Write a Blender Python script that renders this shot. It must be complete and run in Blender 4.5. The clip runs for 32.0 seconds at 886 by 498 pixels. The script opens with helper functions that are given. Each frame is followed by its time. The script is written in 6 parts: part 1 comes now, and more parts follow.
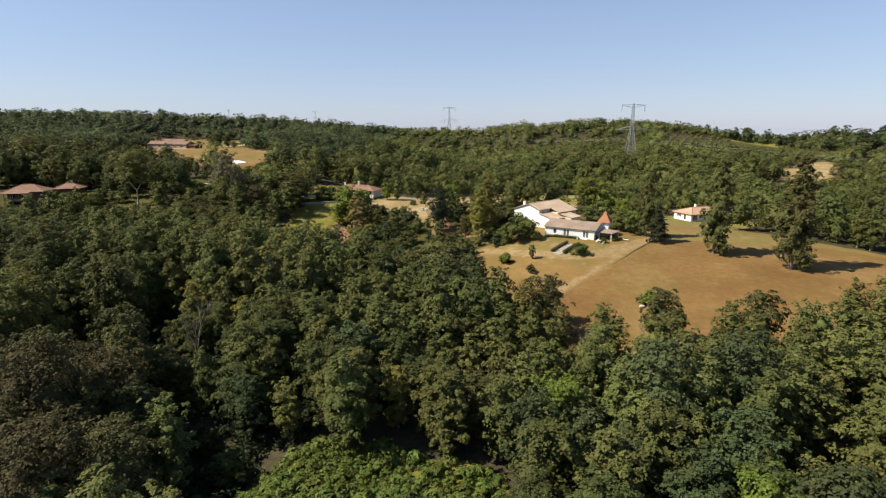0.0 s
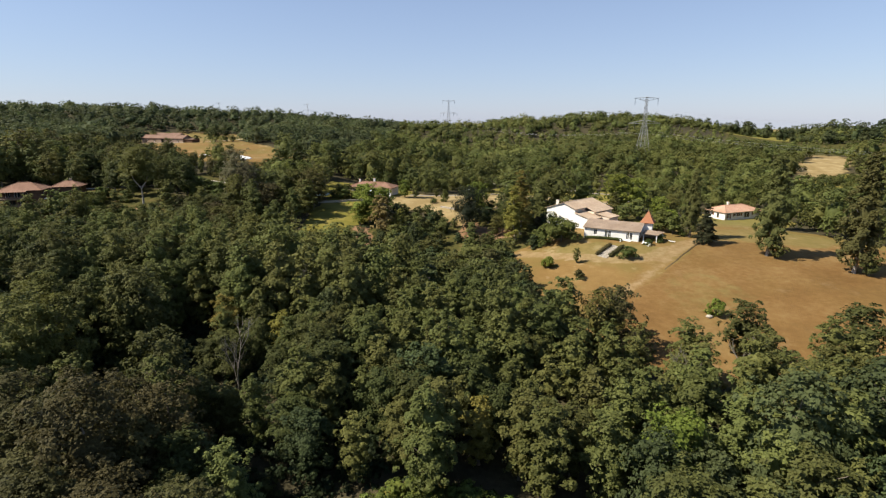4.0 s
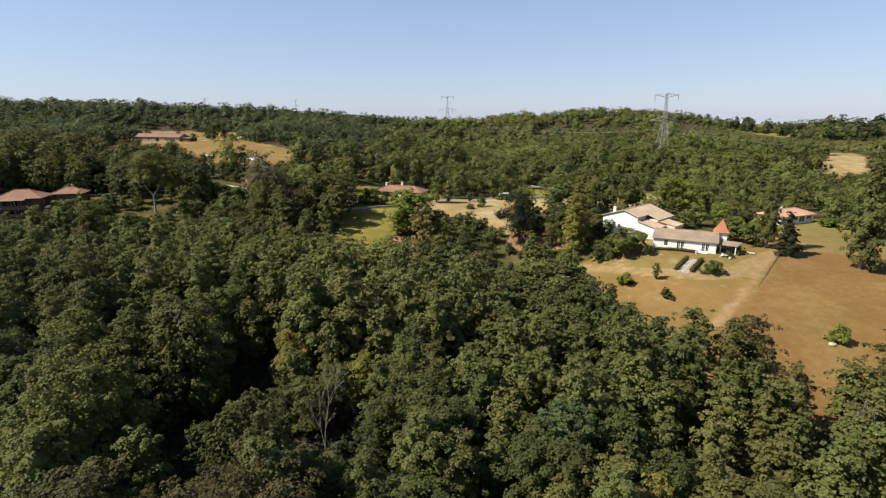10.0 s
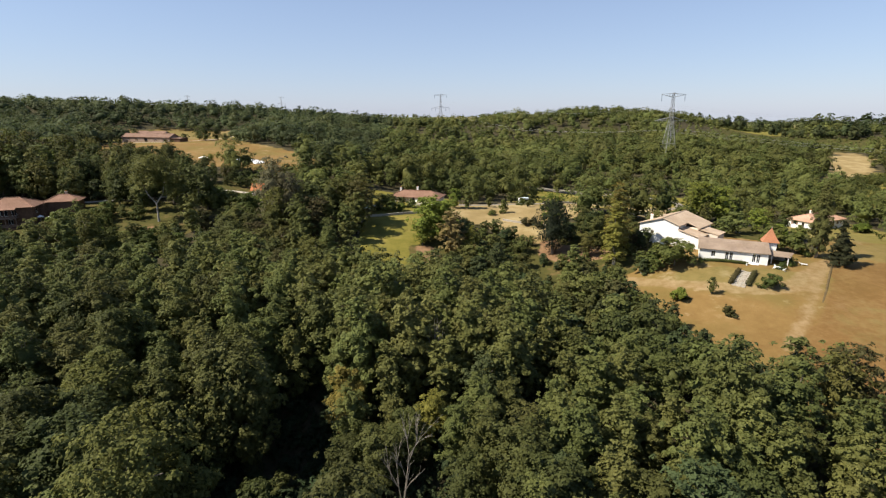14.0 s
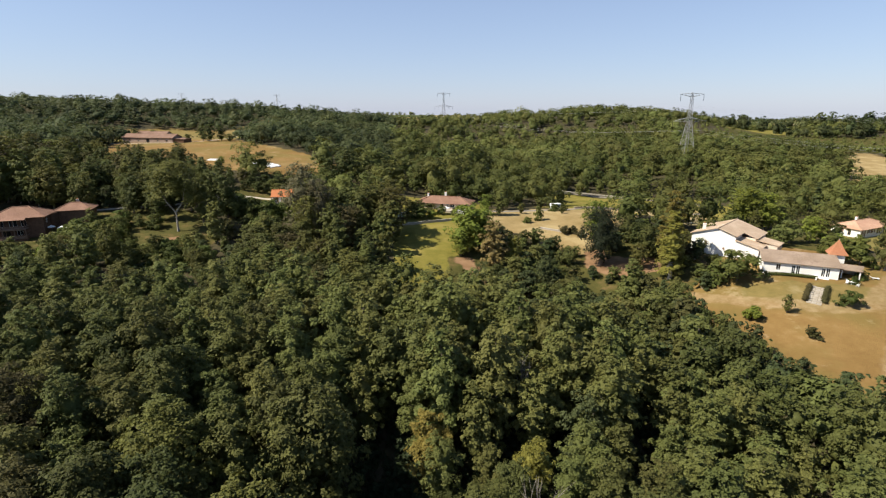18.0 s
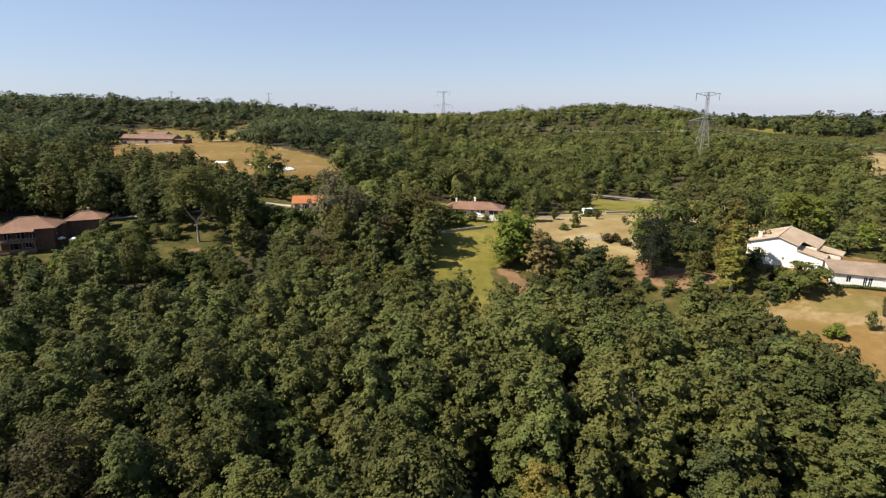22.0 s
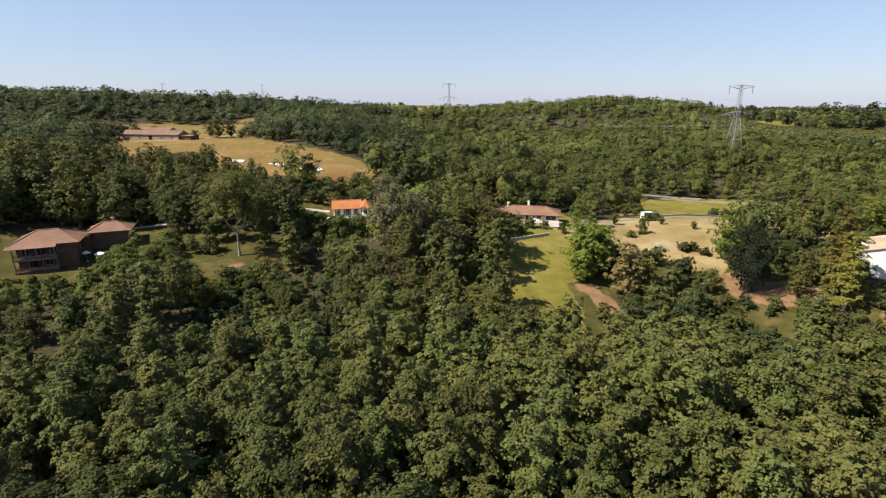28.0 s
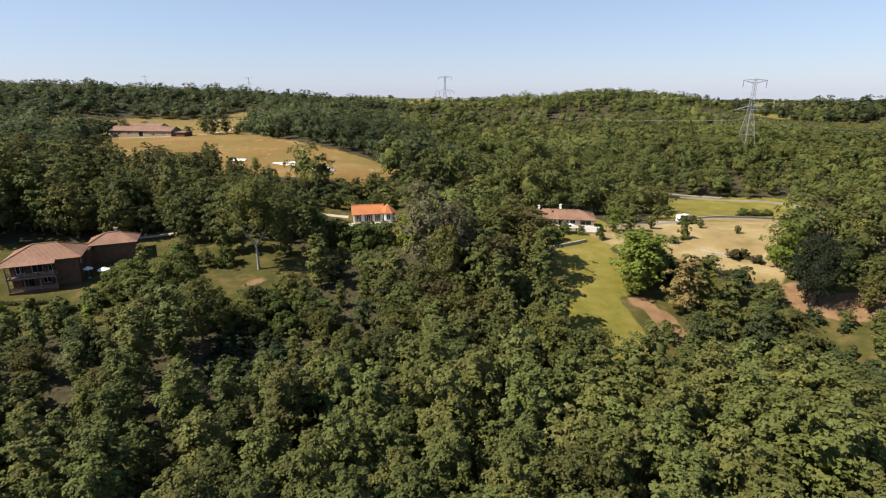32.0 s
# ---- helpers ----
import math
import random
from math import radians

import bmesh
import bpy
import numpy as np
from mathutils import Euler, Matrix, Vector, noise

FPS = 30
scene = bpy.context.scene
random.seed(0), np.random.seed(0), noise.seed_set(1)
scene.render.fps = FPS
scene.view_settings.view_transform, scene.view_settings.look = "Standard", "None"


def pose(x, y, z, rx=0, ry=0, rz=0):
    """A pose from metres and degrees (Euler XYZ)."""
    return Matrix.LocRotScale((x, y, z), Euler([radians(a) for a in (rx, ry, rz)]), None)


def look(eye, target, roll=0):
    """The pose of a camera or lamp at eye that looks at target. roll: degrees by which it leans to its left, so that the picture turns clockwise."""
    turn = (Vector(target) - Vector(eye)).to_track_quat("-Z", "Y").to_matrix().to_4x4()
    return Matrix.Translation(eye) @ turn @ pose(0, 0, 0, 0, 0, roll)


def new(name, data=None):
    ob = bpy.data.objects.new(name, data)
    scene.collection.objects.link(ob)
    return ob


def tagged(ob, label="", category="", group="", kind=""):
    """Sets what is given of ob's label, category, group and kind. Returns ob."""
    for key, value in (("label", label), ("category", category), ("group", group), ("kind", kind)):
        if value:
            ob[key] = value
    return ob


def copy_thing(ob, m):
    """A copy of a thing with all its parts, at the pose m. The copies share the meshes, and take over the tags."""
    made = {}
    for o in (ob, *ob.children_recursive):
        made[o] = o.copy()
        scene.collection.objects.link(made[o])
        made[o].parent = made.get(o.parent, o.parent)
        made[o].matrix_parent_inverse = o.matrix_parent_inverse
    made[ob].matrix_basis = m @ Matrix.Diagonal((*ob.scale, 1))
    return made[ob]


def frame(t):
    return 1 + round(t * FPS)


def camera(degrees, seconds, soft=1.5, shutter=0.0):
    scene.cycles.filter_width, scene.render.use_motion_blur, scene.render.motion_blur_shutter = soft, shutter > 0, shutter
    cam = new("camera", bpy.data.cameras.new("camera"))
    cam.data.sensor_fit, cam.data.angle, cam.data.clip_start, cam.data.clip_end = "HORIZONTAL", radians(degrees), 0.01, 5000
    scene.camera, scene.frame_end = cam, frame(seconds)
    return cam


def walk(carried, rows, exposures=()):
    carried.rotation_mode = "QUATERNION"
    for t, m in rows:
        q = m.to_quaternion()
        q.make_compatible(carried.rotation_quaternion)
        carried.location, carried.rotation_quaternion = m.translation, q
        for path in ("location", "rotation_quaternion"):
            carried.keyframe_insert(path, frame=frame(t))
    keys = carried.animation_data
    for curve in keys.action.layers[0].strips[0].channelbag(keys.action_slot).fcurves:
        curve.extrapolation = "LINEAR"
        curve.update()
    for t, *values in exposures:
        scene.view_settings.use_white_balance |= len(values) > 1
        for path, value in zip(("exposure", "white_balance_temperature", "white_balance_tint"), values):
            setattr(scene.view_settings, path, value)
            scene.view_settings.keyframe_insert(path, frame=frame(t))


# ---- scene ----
cam = camera(81.2, 32.0, 1.2)
METRES, EYE, TILT, LEAN, TURN = 140.0, 50.0, -13.2, 0.0, 0.0
ROWS = [
    (0.0, 0.0, 0.0, 0.0, 0.0, 0.0, -0.0),
    (0.5, -0.0123, 0.0093, 0.0025, -0.18, -0.11, 0.04),
    (1.0, -0.0242, 0.0182, 0.005, -0.34, -0.26, 0.07),
    (1.5, -0.0363, 0.0273, 0.0073, -0.48, -0.39, 0.11),
    (2.0, -0.0483, 0.0368, 0.0099, -0.64, -0.52, 0.13),
    (2.5, -0.0603, 0.0461, 0.0127, -0.76, -0.61, 0.16),
    (3.0, -0.0723, 0.0555, 0.0155, -0.88, -0.66, 0.19),
    (3.5, -0.0847, 0.0645, 0.0184, -0.96, -0.7, 0.2),
    (5.5, -0.1332, 0.1026, 0.0295, -1.62, -0.87, 0.36),
    (6.0, -0.1452, 0.1115, 0.0324, -1.73, -0.9, 0.4),
    (6.5, -0.1575, 0.1204, 0.0355, -1.85, -0.93, 0.43),
    (7.0, -0.169, 0.1291, 0.0386, -1.93, -0.98, 0.47),
    (7.5, -0.1811, 0.1383, 0.0418, -2.0, -1.04, 0.51),
    (8.0, -0.1929, 0.1474, 0.0451, -2.1, -1.09, 0.53),
    (8.5, -0.2046, 0.1567, 0.0485, -2.22, -1.13, 0.56),
    (9.0, -0.2164, 0.1661, 0.0523, -2.35, -1.18, 0.6),
    (9.5, -0.2285, 0.1756, 0.0555, -2.53, -1.21, 0.65),
    (10.0, -0.2404, 0.1849, 0.059, -2.71, -1.25, 0.7),
    (10.5, -0.2526, 0.1942, 0.0625, -2.9, -1.29, 0.73),
    (11.0, -0.2644, 0.2035, 0.0661, -3.11, -1.32, 0.77),
    (11.5, -0.2762, 0.2129, 0.0696, -3.31, -1.36, 0.82),
    (12.0, -0.2879, 0.2227, 0.0733, -3.62, -1.4, 0.87),
    (12.5, -0.2998, 0.2324, 0.0771, -3.84, -1.46, 0.91),
    (13.0, -0.3118, 0.2419, 0.081, -4.08, -1.49, 0.96),
    (13.5, -0.3234, 0.2514, 0.0849, -4.32, -1.52, 1.01),
    (14.0, -0.3352, 0.2611, 0.0886, -4.49, -1.55, 1.06),
    (14.5, -0.3469, 0.2705, 0.0923, -4.67, -1.59, 1.09),
    (16.5, -0.3946, 0.3071, 0.1082, -5.09, -1.75, 1.13),
    (17.0, -0.4062, 0.3164, 0.1118, -5.13, -1.78, 1.16),
    (17.5, -0.4181, 0.326, 0.1154, -5.16, -1.81, 1.2),
    (18.0, -0.4302, 0.3354, 0.1191, -5.26, -1.84, 1.22),
    (18.5, -0.4423, 0.3449, 0.1224, -5.4, -1.87, 1.25),
    (19.0, -0.4546, 0.3542, 0.1256, -5.62, -1.91, 1.3),
    (19.5, -0.467, 0.3639, 0.1289, -5.8, -1.95, 1.35),
    (20.0, -0.4792, 0.3736, 0.1321, -5.95, -1.96, 1.39),
    (20.5, -0.4913, 0.3831, 0.1354, -6.04, -1.99, 1.42),
    (21.0, -0.5034, 0.3923, 0.1388, -6.16, -2.02, 1.46),
    (21.5, -0.5158, 0.4018, 0.1425, -6.29, -2.05, 1.49),
    (22.0, -0.5279, 0.4111, 0.1462, -6.39, -2.1, 1.53),
    (22.5, -0.5398, 0.4204, 0.1496, -6.45, -2.13, 1.55),
    (23.0, -0.5517, 0.4296, 0.1531, -6.47, -2.17, 1.56),
    (23.5, -0.563, 0.4386, 0.1565, -6.58, -2.22, 1.59),
    (24.0, -0.5745, 0.4484, 0.1599, -6.71, -2.26, 1.63),
    (24.5, -0.5859, 0.4584, 0.1634, -6.82, -2.32, 1.68),
    (25.0, -0.5974, 0.4688, 0.1669, -6.9, -2.41, 1.71),
    (25.5, -0.6092, 0.4791, 0.1704, -7.0, -2.52, 1.72),
    (27.5, -0.653, 0.5223, 0.1832, -7.27, -2.91, 1.81),
    (28.0, -0.6632, 0.5336, 0.1869, -7.45, -3.02, 1.86),
    (28.5, -0.6735, 0.5449, 0.1907, -7.66, -3.13, 1.9),
    (29.0, -0.6837, 0.5565, 0.1945, -7.84, -3.23, 1.95),
    (29.5, -0.6938, 0.5682, 0.1985, -7.99, -3.33, 2.0),
    (30.0, -0.7041, 0.5802, 0.2024, -8.17, -3.43, 2.04),
    (30.5, -0.7141, 0.592, 0.2066, -8.33, -3.54, 2.08),
    (31.0, -0.7237, 0.604, 0.2107, -8.48, -3.64, 2.13),
    (31.5, -0.7329, 0.6161, 0.2148, -8.64, -3.75, 2.17),
    (32.0, -0.7422, 0.6285, 0.2184, -8.92, -3.85, 2.22),
]
walk(cam, [(t, pose(0, 0, EYE, TILT, LEAN, TURN) @ pose(METRES * x, METRES * y, METRES * z, 90 + pitch, roll, yaw)) for t, x, y, z, yaw, pitch, roll in ROWS], [(0.0, 0.73), (10.0, 0.77), (24.0, 0.79), (29.0, 0.85), (32.0, 0.86)])

# ---- world and sun ----
SUN_TO = Vector((-0.66, -0.09, 0.75)).normalized()
world = bpy.data.worlds.new("sky")
scene.world = world
world.use_nodes = True
wn = world.node_tree
sky = wn.nodes.new("ShaderNodeTexSky")
sky.sky_type = "NISHITA"
sky.sun_disc = False
sky.sun_elevation = math.asin(SUN_TO.z)
sky.sun_rotation = math.atan2(SUN_TO.x, SUN_TO.y)
sky.air_density, sky.dust_density, sky.ozone_density, sky.altitude = 1.0, 0.3, 4.0, 100
tint = wn.nodes.new("ShaderNodeMix")
# summer haze evens out the blue
tint.data_type, tint.blend_type = "RGBA", "MIX"
aim = wn.nodes.new("ShaderNodeTexCoord")
axes = wn.nodes.new("ShaderNodeSeparateXYZ")
band = wn.nodes.new("ShaderNodeMapRange")
for k, v in (("From Min", 0.0), ("From Max", 0.5), ("To Min", 0.62), ("To Max", 0.05)):
    band.inputs[k].default_value = v
wn.links.new(aim.outputs["Generated"], axes.inputs[0])
wn.links.new(axes.outputs[2], band.inputs["Value"])
wn.links.new(band.outputs["Result"], tint.inputs[0])
tint.inputs[7].default_value = (3.75, 4.3, 6.15, 1)
wn.links.new(sky.outputs[0], tint.inputs[6])
wn.links.new(tint.outputs[2], wn.nodes["Background"].inputs[0])
wn.nodes["Background"].inputs[1].default_value = 0.078
sun = new("sun", bpy.data.lights.new("sun", "SUN"))
sun.data.energy, sun.data.angle, sun.data.color = 5.0, radians(0.5), (1.0, 0.92, 0.775)
sun.matrix_world = look(SUN_TO * 300, (0, 0, 0))


# ---- material helpers ----
def material(name, colour, rough=0.8, metal=0.0):
    m = bpy.data.materials.new(name)
    m.use_nodes = True
    b = m.node_tree.nodes["Principled BSDF"]
    b.inputs["Base Color"].default_value = (*colour, 1)
    b.inputs["Roughness"].default_value = rough
    b.inputs["Metallic"].default_value = metal
    b.inputs["Specular IOR Level"].default_value = 0.25
    return m


class Nodes:
    """Shorthand for wiring one material's nodes."""

    def __init__(self, m):
        self.t = m.node_tree
        self.bsdf = self.t.nodes["Principled BSDF"]

    def add(self, kind, **inputs):
        n = self.t.nodes.new("ShaderNode" + kind)
        for k, v in inputs.items():
            self.plug(v, n.inputs[k.replace("_", " ")])
        return n

    def plug(self, v, socket):
        if isinstance(v, bpy.types.NodeSocket):
            self.t.links.new(v, socket)
        else:
            socket.default_value = v

    def coords(self):
        return self.add("NewGeometry").outputs["Position"]

    def noise(self, scale, detail=3.0, rough=0.6, at=None):
        n = self.add("TexNoise", Scale=scale, Detail=detail, Roughness=rough)
        self.plug(at if at else self.coords(), n.inputs["Vector"])
        return n.outputs["Fac"]

    def ramp(self, fac, stops):
        n = self.add("ValToRGB")
        self.plug(fac, n.inputs["Fac"])
        e = n.color_ramp.elements
        while len(e) < len(stops):
            e.new(0.5)
        for el, (p, c) in zip(e, stops):
            el.position, el.color = p, (*c, 1)
        return n.outputs["Color"]

    def mix(self, fac, a, b, blend="MIX"):
        n = self.t.nodes.new("ShaderNodeMix")
        n.data_type, n.blend_type = "RGBA", blend
        self.plug(fac, n.inputs[0])
        for v, i in ((a, 6), (b, 7)):
            self.plug(v if isinstance(v, bpy.types.NodeSocket) else (*v, 1), n.inputs[i])
        return n.outputs[2]

    def math(self, op, a, b=0.0):
        n = self.t.nodes.new("ShaderNodeMath")
        n.operation = op
        self.plug(a, n.inputs[0])
        self.plug(b, n.inputs[1])
        return n.outputs[0]

    def bump(self, height, strength=0.3, distance=0.1):
        n = self.add("Bump", Height=height, Strength=strength, Distance=distance)
        self.plug(n.outputs[0], self.bsdf.inputs["Normal"])

    def colour(self, v):
        self.plug(v, self.bsdf.inputs["Base Color"])


def leaf_material(name, dark, light, spread=0.2, per_tree=None, patch=0.55, broad=0.018, fine=1.0):
    """Foliage: hue varies leaf by leaf and tree by tree; light shines through a little."""
    m = material(name, light, 0.65)
    n = Nodes(m)
    n.bsdf.inputs["Specular IOR Level"].default_value = 0.15
    geo = n.add("NewGeometry")
    big = n.noise(0.35, 2.0)
    fac = n.math("ADD", n.math("MULTIPLY", geo.outputs["Random Per Island"], spread), n.math("ADD", n.math("MULTIPLY", big, 0.5), 0.25 - 0.5 * spread))
    if per_tree:
        tint = n.add("Attribute")
        tint.attribute_name = per_tree
        rnd = tint.outputs["Fac"]
    else:
        rnd = n.add("ObjectInfo").outputs["Random"]
    fac = n.math("ADD", fac, n.math("MULTIPLY", n.math("SUBTRACT", n.noise(broad, 3.0), 0.5), patch))
    fac = n.math("ADD", fac, n.math("MULTIPLY", n.math("SUBTRACT", n.noise(4.5, 3.0, 0.7), 0.5), fine))
    col = n.ramp(fac, [(0.15, dark), (0.85, light)])
    hsv = n.add("HueSaturation", Color=col)
    n.plug(n.math("ADD", n.math("MULTIPLY", rnd, 0.04), 0.48), hsv.inputs["Hue"])
    n.plug(n.math("ADD", n.math("MULTIPLY", n.math("FRACT", n.math("MULTIPLY", rnd, 7.3)), 0.42), 0.82), hsv.inputs["Value"])
    n.colour(hsv.outputs[0])
    n.bump(n.noise(5.0, 2.0, 0.6), 0.7, 0.12)
    tr = n.add("BsdfTranslucent", Color=hsv.outputs[0])
    mix = n.add("MixShader", Fac=0.35)
    n.t.links.new(n.bsdf.outputs[0], mix.inputs[1])
    n.t.links.new(tr.outputs[0], mix.inputs[2])
    n.t.links.new(mix.outputs[0], n.t.nodes["Material Output"].inputs["Surface"])
    return m


def grain(name, a, b, scale=1.0, rough=0.85, bump=0.2, fine=12.0, metal=0.0):
    """A surface of two tones with large stains and fine grain."""
    m = material(name, a, rough, metal)
    n = Nodes(m)
    f = n.math("ADD", n.math("MULTIPLY", n.noise(scale, 4.0), 0.65), n.math("MULTIPLY", n.noise(fine, 2.0), 0.35))
    n.colour(n.ramp(f, [(0.35, a), (0.65, b)]))
    n.bump(n.noise(fine, 3.0), bump, 0.05)
    return m


def tile_material(name, a, b):
    """Clay canal tiles: rolls down the slope, courses across it, weathered tone."""
    m = material(name, a, 0.85)
    n = Nodes(m)
    uv = n.add("UVMap").outputs[0]
    w1 = n.add("TexWave", Scale=1.35, Distortion=0.4, Detail=1.0)
    n.plug(uv, w1.inputs["Vector"])
    w2 = n.add("TexWave", Scale=0.8, Distortion=0.6)
    w2.bands_direction = "Y"
    n.plug(uv, w2.inputs["Vector"])
    f = n.math("ADD", n.math("MULTIPLY", n.noise(0.5, 4.0), 0.5), n.math("MULTIPLY", n.noise(3.0, 4.0, 0.7), 0.5))
    col = n.ramp(f, [(0.36, a), (0.64, b)])
    dirt = n.ramp(n.noise(0.25, 5.0), [(0.45, (1, 1, 1)), (0.75, (0.62, 0.58, 0.52))])
    n.colour(n.mix(1.0, col, dirt, "MULTIPLY"))
    n.bump(n.math("ADD", w1.outputs["Fac"], n.math("MULTIPLY", w2.outputs["Fac"], 0.5)), 0.45, 0.06)
    return m


LEAF = {
    "robinia": leaf_material("robinia_leaves", (0.067, 0.073, 0.022), (0.166, 0.174, 0.050)),
    "oak": leaf_material("oak_leaves", (0.042, 0.049, 0.015), (0.114, 0.123, 0.036)),
    "dark": leaf_material("evergreen_leaves", (0.012, 0.017, 0.009), (0.036, 0.043, 0.020)),
    "fresh": leaf_material("fresh_leaves", (0.076, 0.101, 0.016), (0.200, 0.236, 0.041)),
    "yellow": leaf_material("yellowing_leaves", (0.118, 0.108, 0.024), (0.285, 0.252, 0.056)),
    "brown": leaf_material("withered_leaves", (0.044, 0.041, 0.015), (0.110, 0.099, 0.036)),
    "blue": leaf_material("blue_green_leaves", (0.038, 0.050, 0.020), (0.095, 0.114, 0.043)),
    "fresh_stuff": leaf_material("bramble_leaves", (0.064, 0.091, 0.018), (0.160, 0.195, 0.043), 0.5, "tint"),
    "olive": leaf_material("olive_leaves", (0.056, 0.056, 0.015), (0.153, 0.148, 0.038)),
    "hill": leaf_material("hillside_leaves", (0.061, 0.069, 0.019), (0.155, 0.166, 0.046), 0.16, "tint", 1.5, 0.011, 0.4),
    "dark_hill": leaf_material("dark_hillside_leaves", (0.038, 0.049, 0.020), (0.103, 0.120, 0.046), 0.18, "tint", 1.2, 0.011, 0.4),
    # leaf green darkened so that the ravine's shade is in the colour
    "shade_stuff": leaf_material("shade_toned_leaves", (0.019, 0.030, 0.012), (0.051, 0.069, 0.029), 0.4, "tint"),
    "wood": leaf_material("woodland_leaves", (0.068, 0.074, 0.022), (0.168, 0.175, 0.050), 0.3, "tint"),
    "dry": leaf_material("dry_leaves", (0.072, 0.066, 0.034), (0.170, 0.152, 0.080)),
    "fir": leaf_material("fir_needles", (0.018, 0.023, 0.011), (0.056, 0.062, 0.026)),
    "poplar": leaf_material("poplar_leaves", (0.057, 0.058, 0.019), (0.158, 0.155, 0.050)),
    "garden": leaf_material("garden_leaves", (0.048, 0.060, 0.016), (0.135, 0.152, 0.036)),
    "rust": leaf_material("rusty_leaves", (0.125, 0.099, 0.036), (0.285, 0.220, 0.082)),
}
BARK = grain("bark", (0.10, 0.08, 0.06), (0.20, 0.17, 0.13), 1.0, 0.9, 0.5)
PALE_BARK = grain("pale_bark", (0.22, 0.195, 0.165), (0.38, 0.35, 0.30), 1.5, 0.85, 0.3)
DEAD_WOOD = grain("dead_wood", (0.12, 0.105, 0.085), (0.25, 0.22, 0.18), 1.5, 0.85, 0.3)
WHITE = grain("white_render", (0.74, 0.72, 0.67), (0.82, 0.80, 0.76), 0.4, 0.9, 0.1)
OLD_WALL = grain("old_pink_render", (0.26, 0.19, 0.15), (0.36, 0.27, 0.21), 0.5, 0.9, 0.2)
CREAM = grain("cream_render", (0.58, 0.48, 0.38), (0.68, 0.58, 0.47), 0.4, 0.9, 0.1)
TIMBER = grain("dark_timber", (0.082, 0.044, 0.028), (0.148, 0.085, 0.052), 1.0, 0.8, 0.3)
GREY_WOOD = grain("grey_wood", (0.165, 0.108, 0.078), (0.265, 0.185, 0.14), 1.0, 0.85, 0.3)
STONE = grain("pale_stone", (0.304, 0.266, 0.213), (0.441, 0.395, 0.327), 0.8, 0.9, 0.4)
TILES = tile_material("weathered_tiles", (0.36, 0.25, 0.17), (0.56, 0.44, 0.32))
WORN_TILES = tile_material("grey_brown_tiles", (0.20, 0.145, 0.105), (0.36, 0.275, 0.205))
PINK_TILES = tile_material("pinkish_tiles", (0.40, 0.22, 0.145), (0.56, 0.36, 0.25))
TURRET_TILES = tile_material("red_turret_tiles", (0.34, 0.13, 0.065), (0.46, 0.22, 0.12))
RED_TILES = tile_material("red_brown_tiles", (0.162, 0.083, 0.055), (0.295, 0.175, 0.120))
BARN_TILES = tile_material("old_brown_tiles", (0.150, 0.086, 0.062), (0.255, 0.160, 0.115))
ORANGE_TILES = tile_material("new_orange_tiles", (0.380, 0.125, 0.048), (0.471, 0.190, 0.080))
STEEL = grain("galvanised_steel", (0.26, 0.26, 0.26), (0.37, 0.37, 0.37), 2.0, 0.55, 0.05)
GLASS = material("window_glass", (0.02, 0.022, 0.025), 0.08)
GLASS.node_tree.nodes["Principled BSDF"].inputs["Specular IOR Level"].default_value = 0.6
SHUTTER = grain("shutter_paint", (0.16, 0.10, 0.07), (0.22, 0.14, 0.10), 2.0, 0.6, 0.1)
PAINT = material("white_paint", (0.8, 0.8, 0.78), 0.35)
ASPHALT = grain("asphalt", (0.16, 0.14, 0.115), (0.24, 0.21, 0.17), 0.3, 0.9, 0.2)
GRAVEL = grain("pale_gravel", (0.319, 0.274, 0.213), (0.456, 0.403, 0.327), 0.3, 0.95, 0.3)


# ---- mesh helpers ----
def mesh_of(name, verts, faces, mat, smooth=False):
    me = bpy.data.meshes.new(name)
    me.from_pydata([tuple(v) for v in verts], [], [tuple(f) for f in faces])
    me.materials.append(mat)
    if smooth:
        me.shade_smooth()
    return me


def part(name, bm, mat, parent, label=""):
    """Links a bmesh, or a mesh, as one object under a thing or a part."""
    if isinstance(bm, bmesh.types.BMesh):
        me = bpy.data.meshes.new(name)
        bm.to_mesh(me)
        bm.free()
        me.materials.append(mat)
    else:
        me = bm
    ob = new(name, me)
    ob.parent = parent
    if label:
        ob["label"] = label
    return ob


def thing(name, m, label, category, group="", kind=""):
    ob = new(name)
    ob.empty_display_size = 0.5
    ob.matrix_basis = m
    return tagged(ob, label, category, group, kind)


def box(bm, x0, y0, z0, x1, y1, z1):
    v = [bm.verts.new(p) for p in ((x0, y0, z0), (x1, y0, z0), (x1, y1, z0), (x0, y1, z0), (x0, y0, z1), (x1, y0, z1), (x1, y1, z1), (x0, y1, z1))]
    for f in ((3, 2, 1, 0), (4, 5, 6, 7), (0, 1, 5, 4), (1, 2, 6, 5), (2, 3, 7, 6), (3, 0, 4, 7)):
        bm.faces.new([v[i] for i in f])
    return bm


def boxes(*list_of):
    bm = bmesh.new()
    for b in list_of:
        box(bm, *b)
    return bm


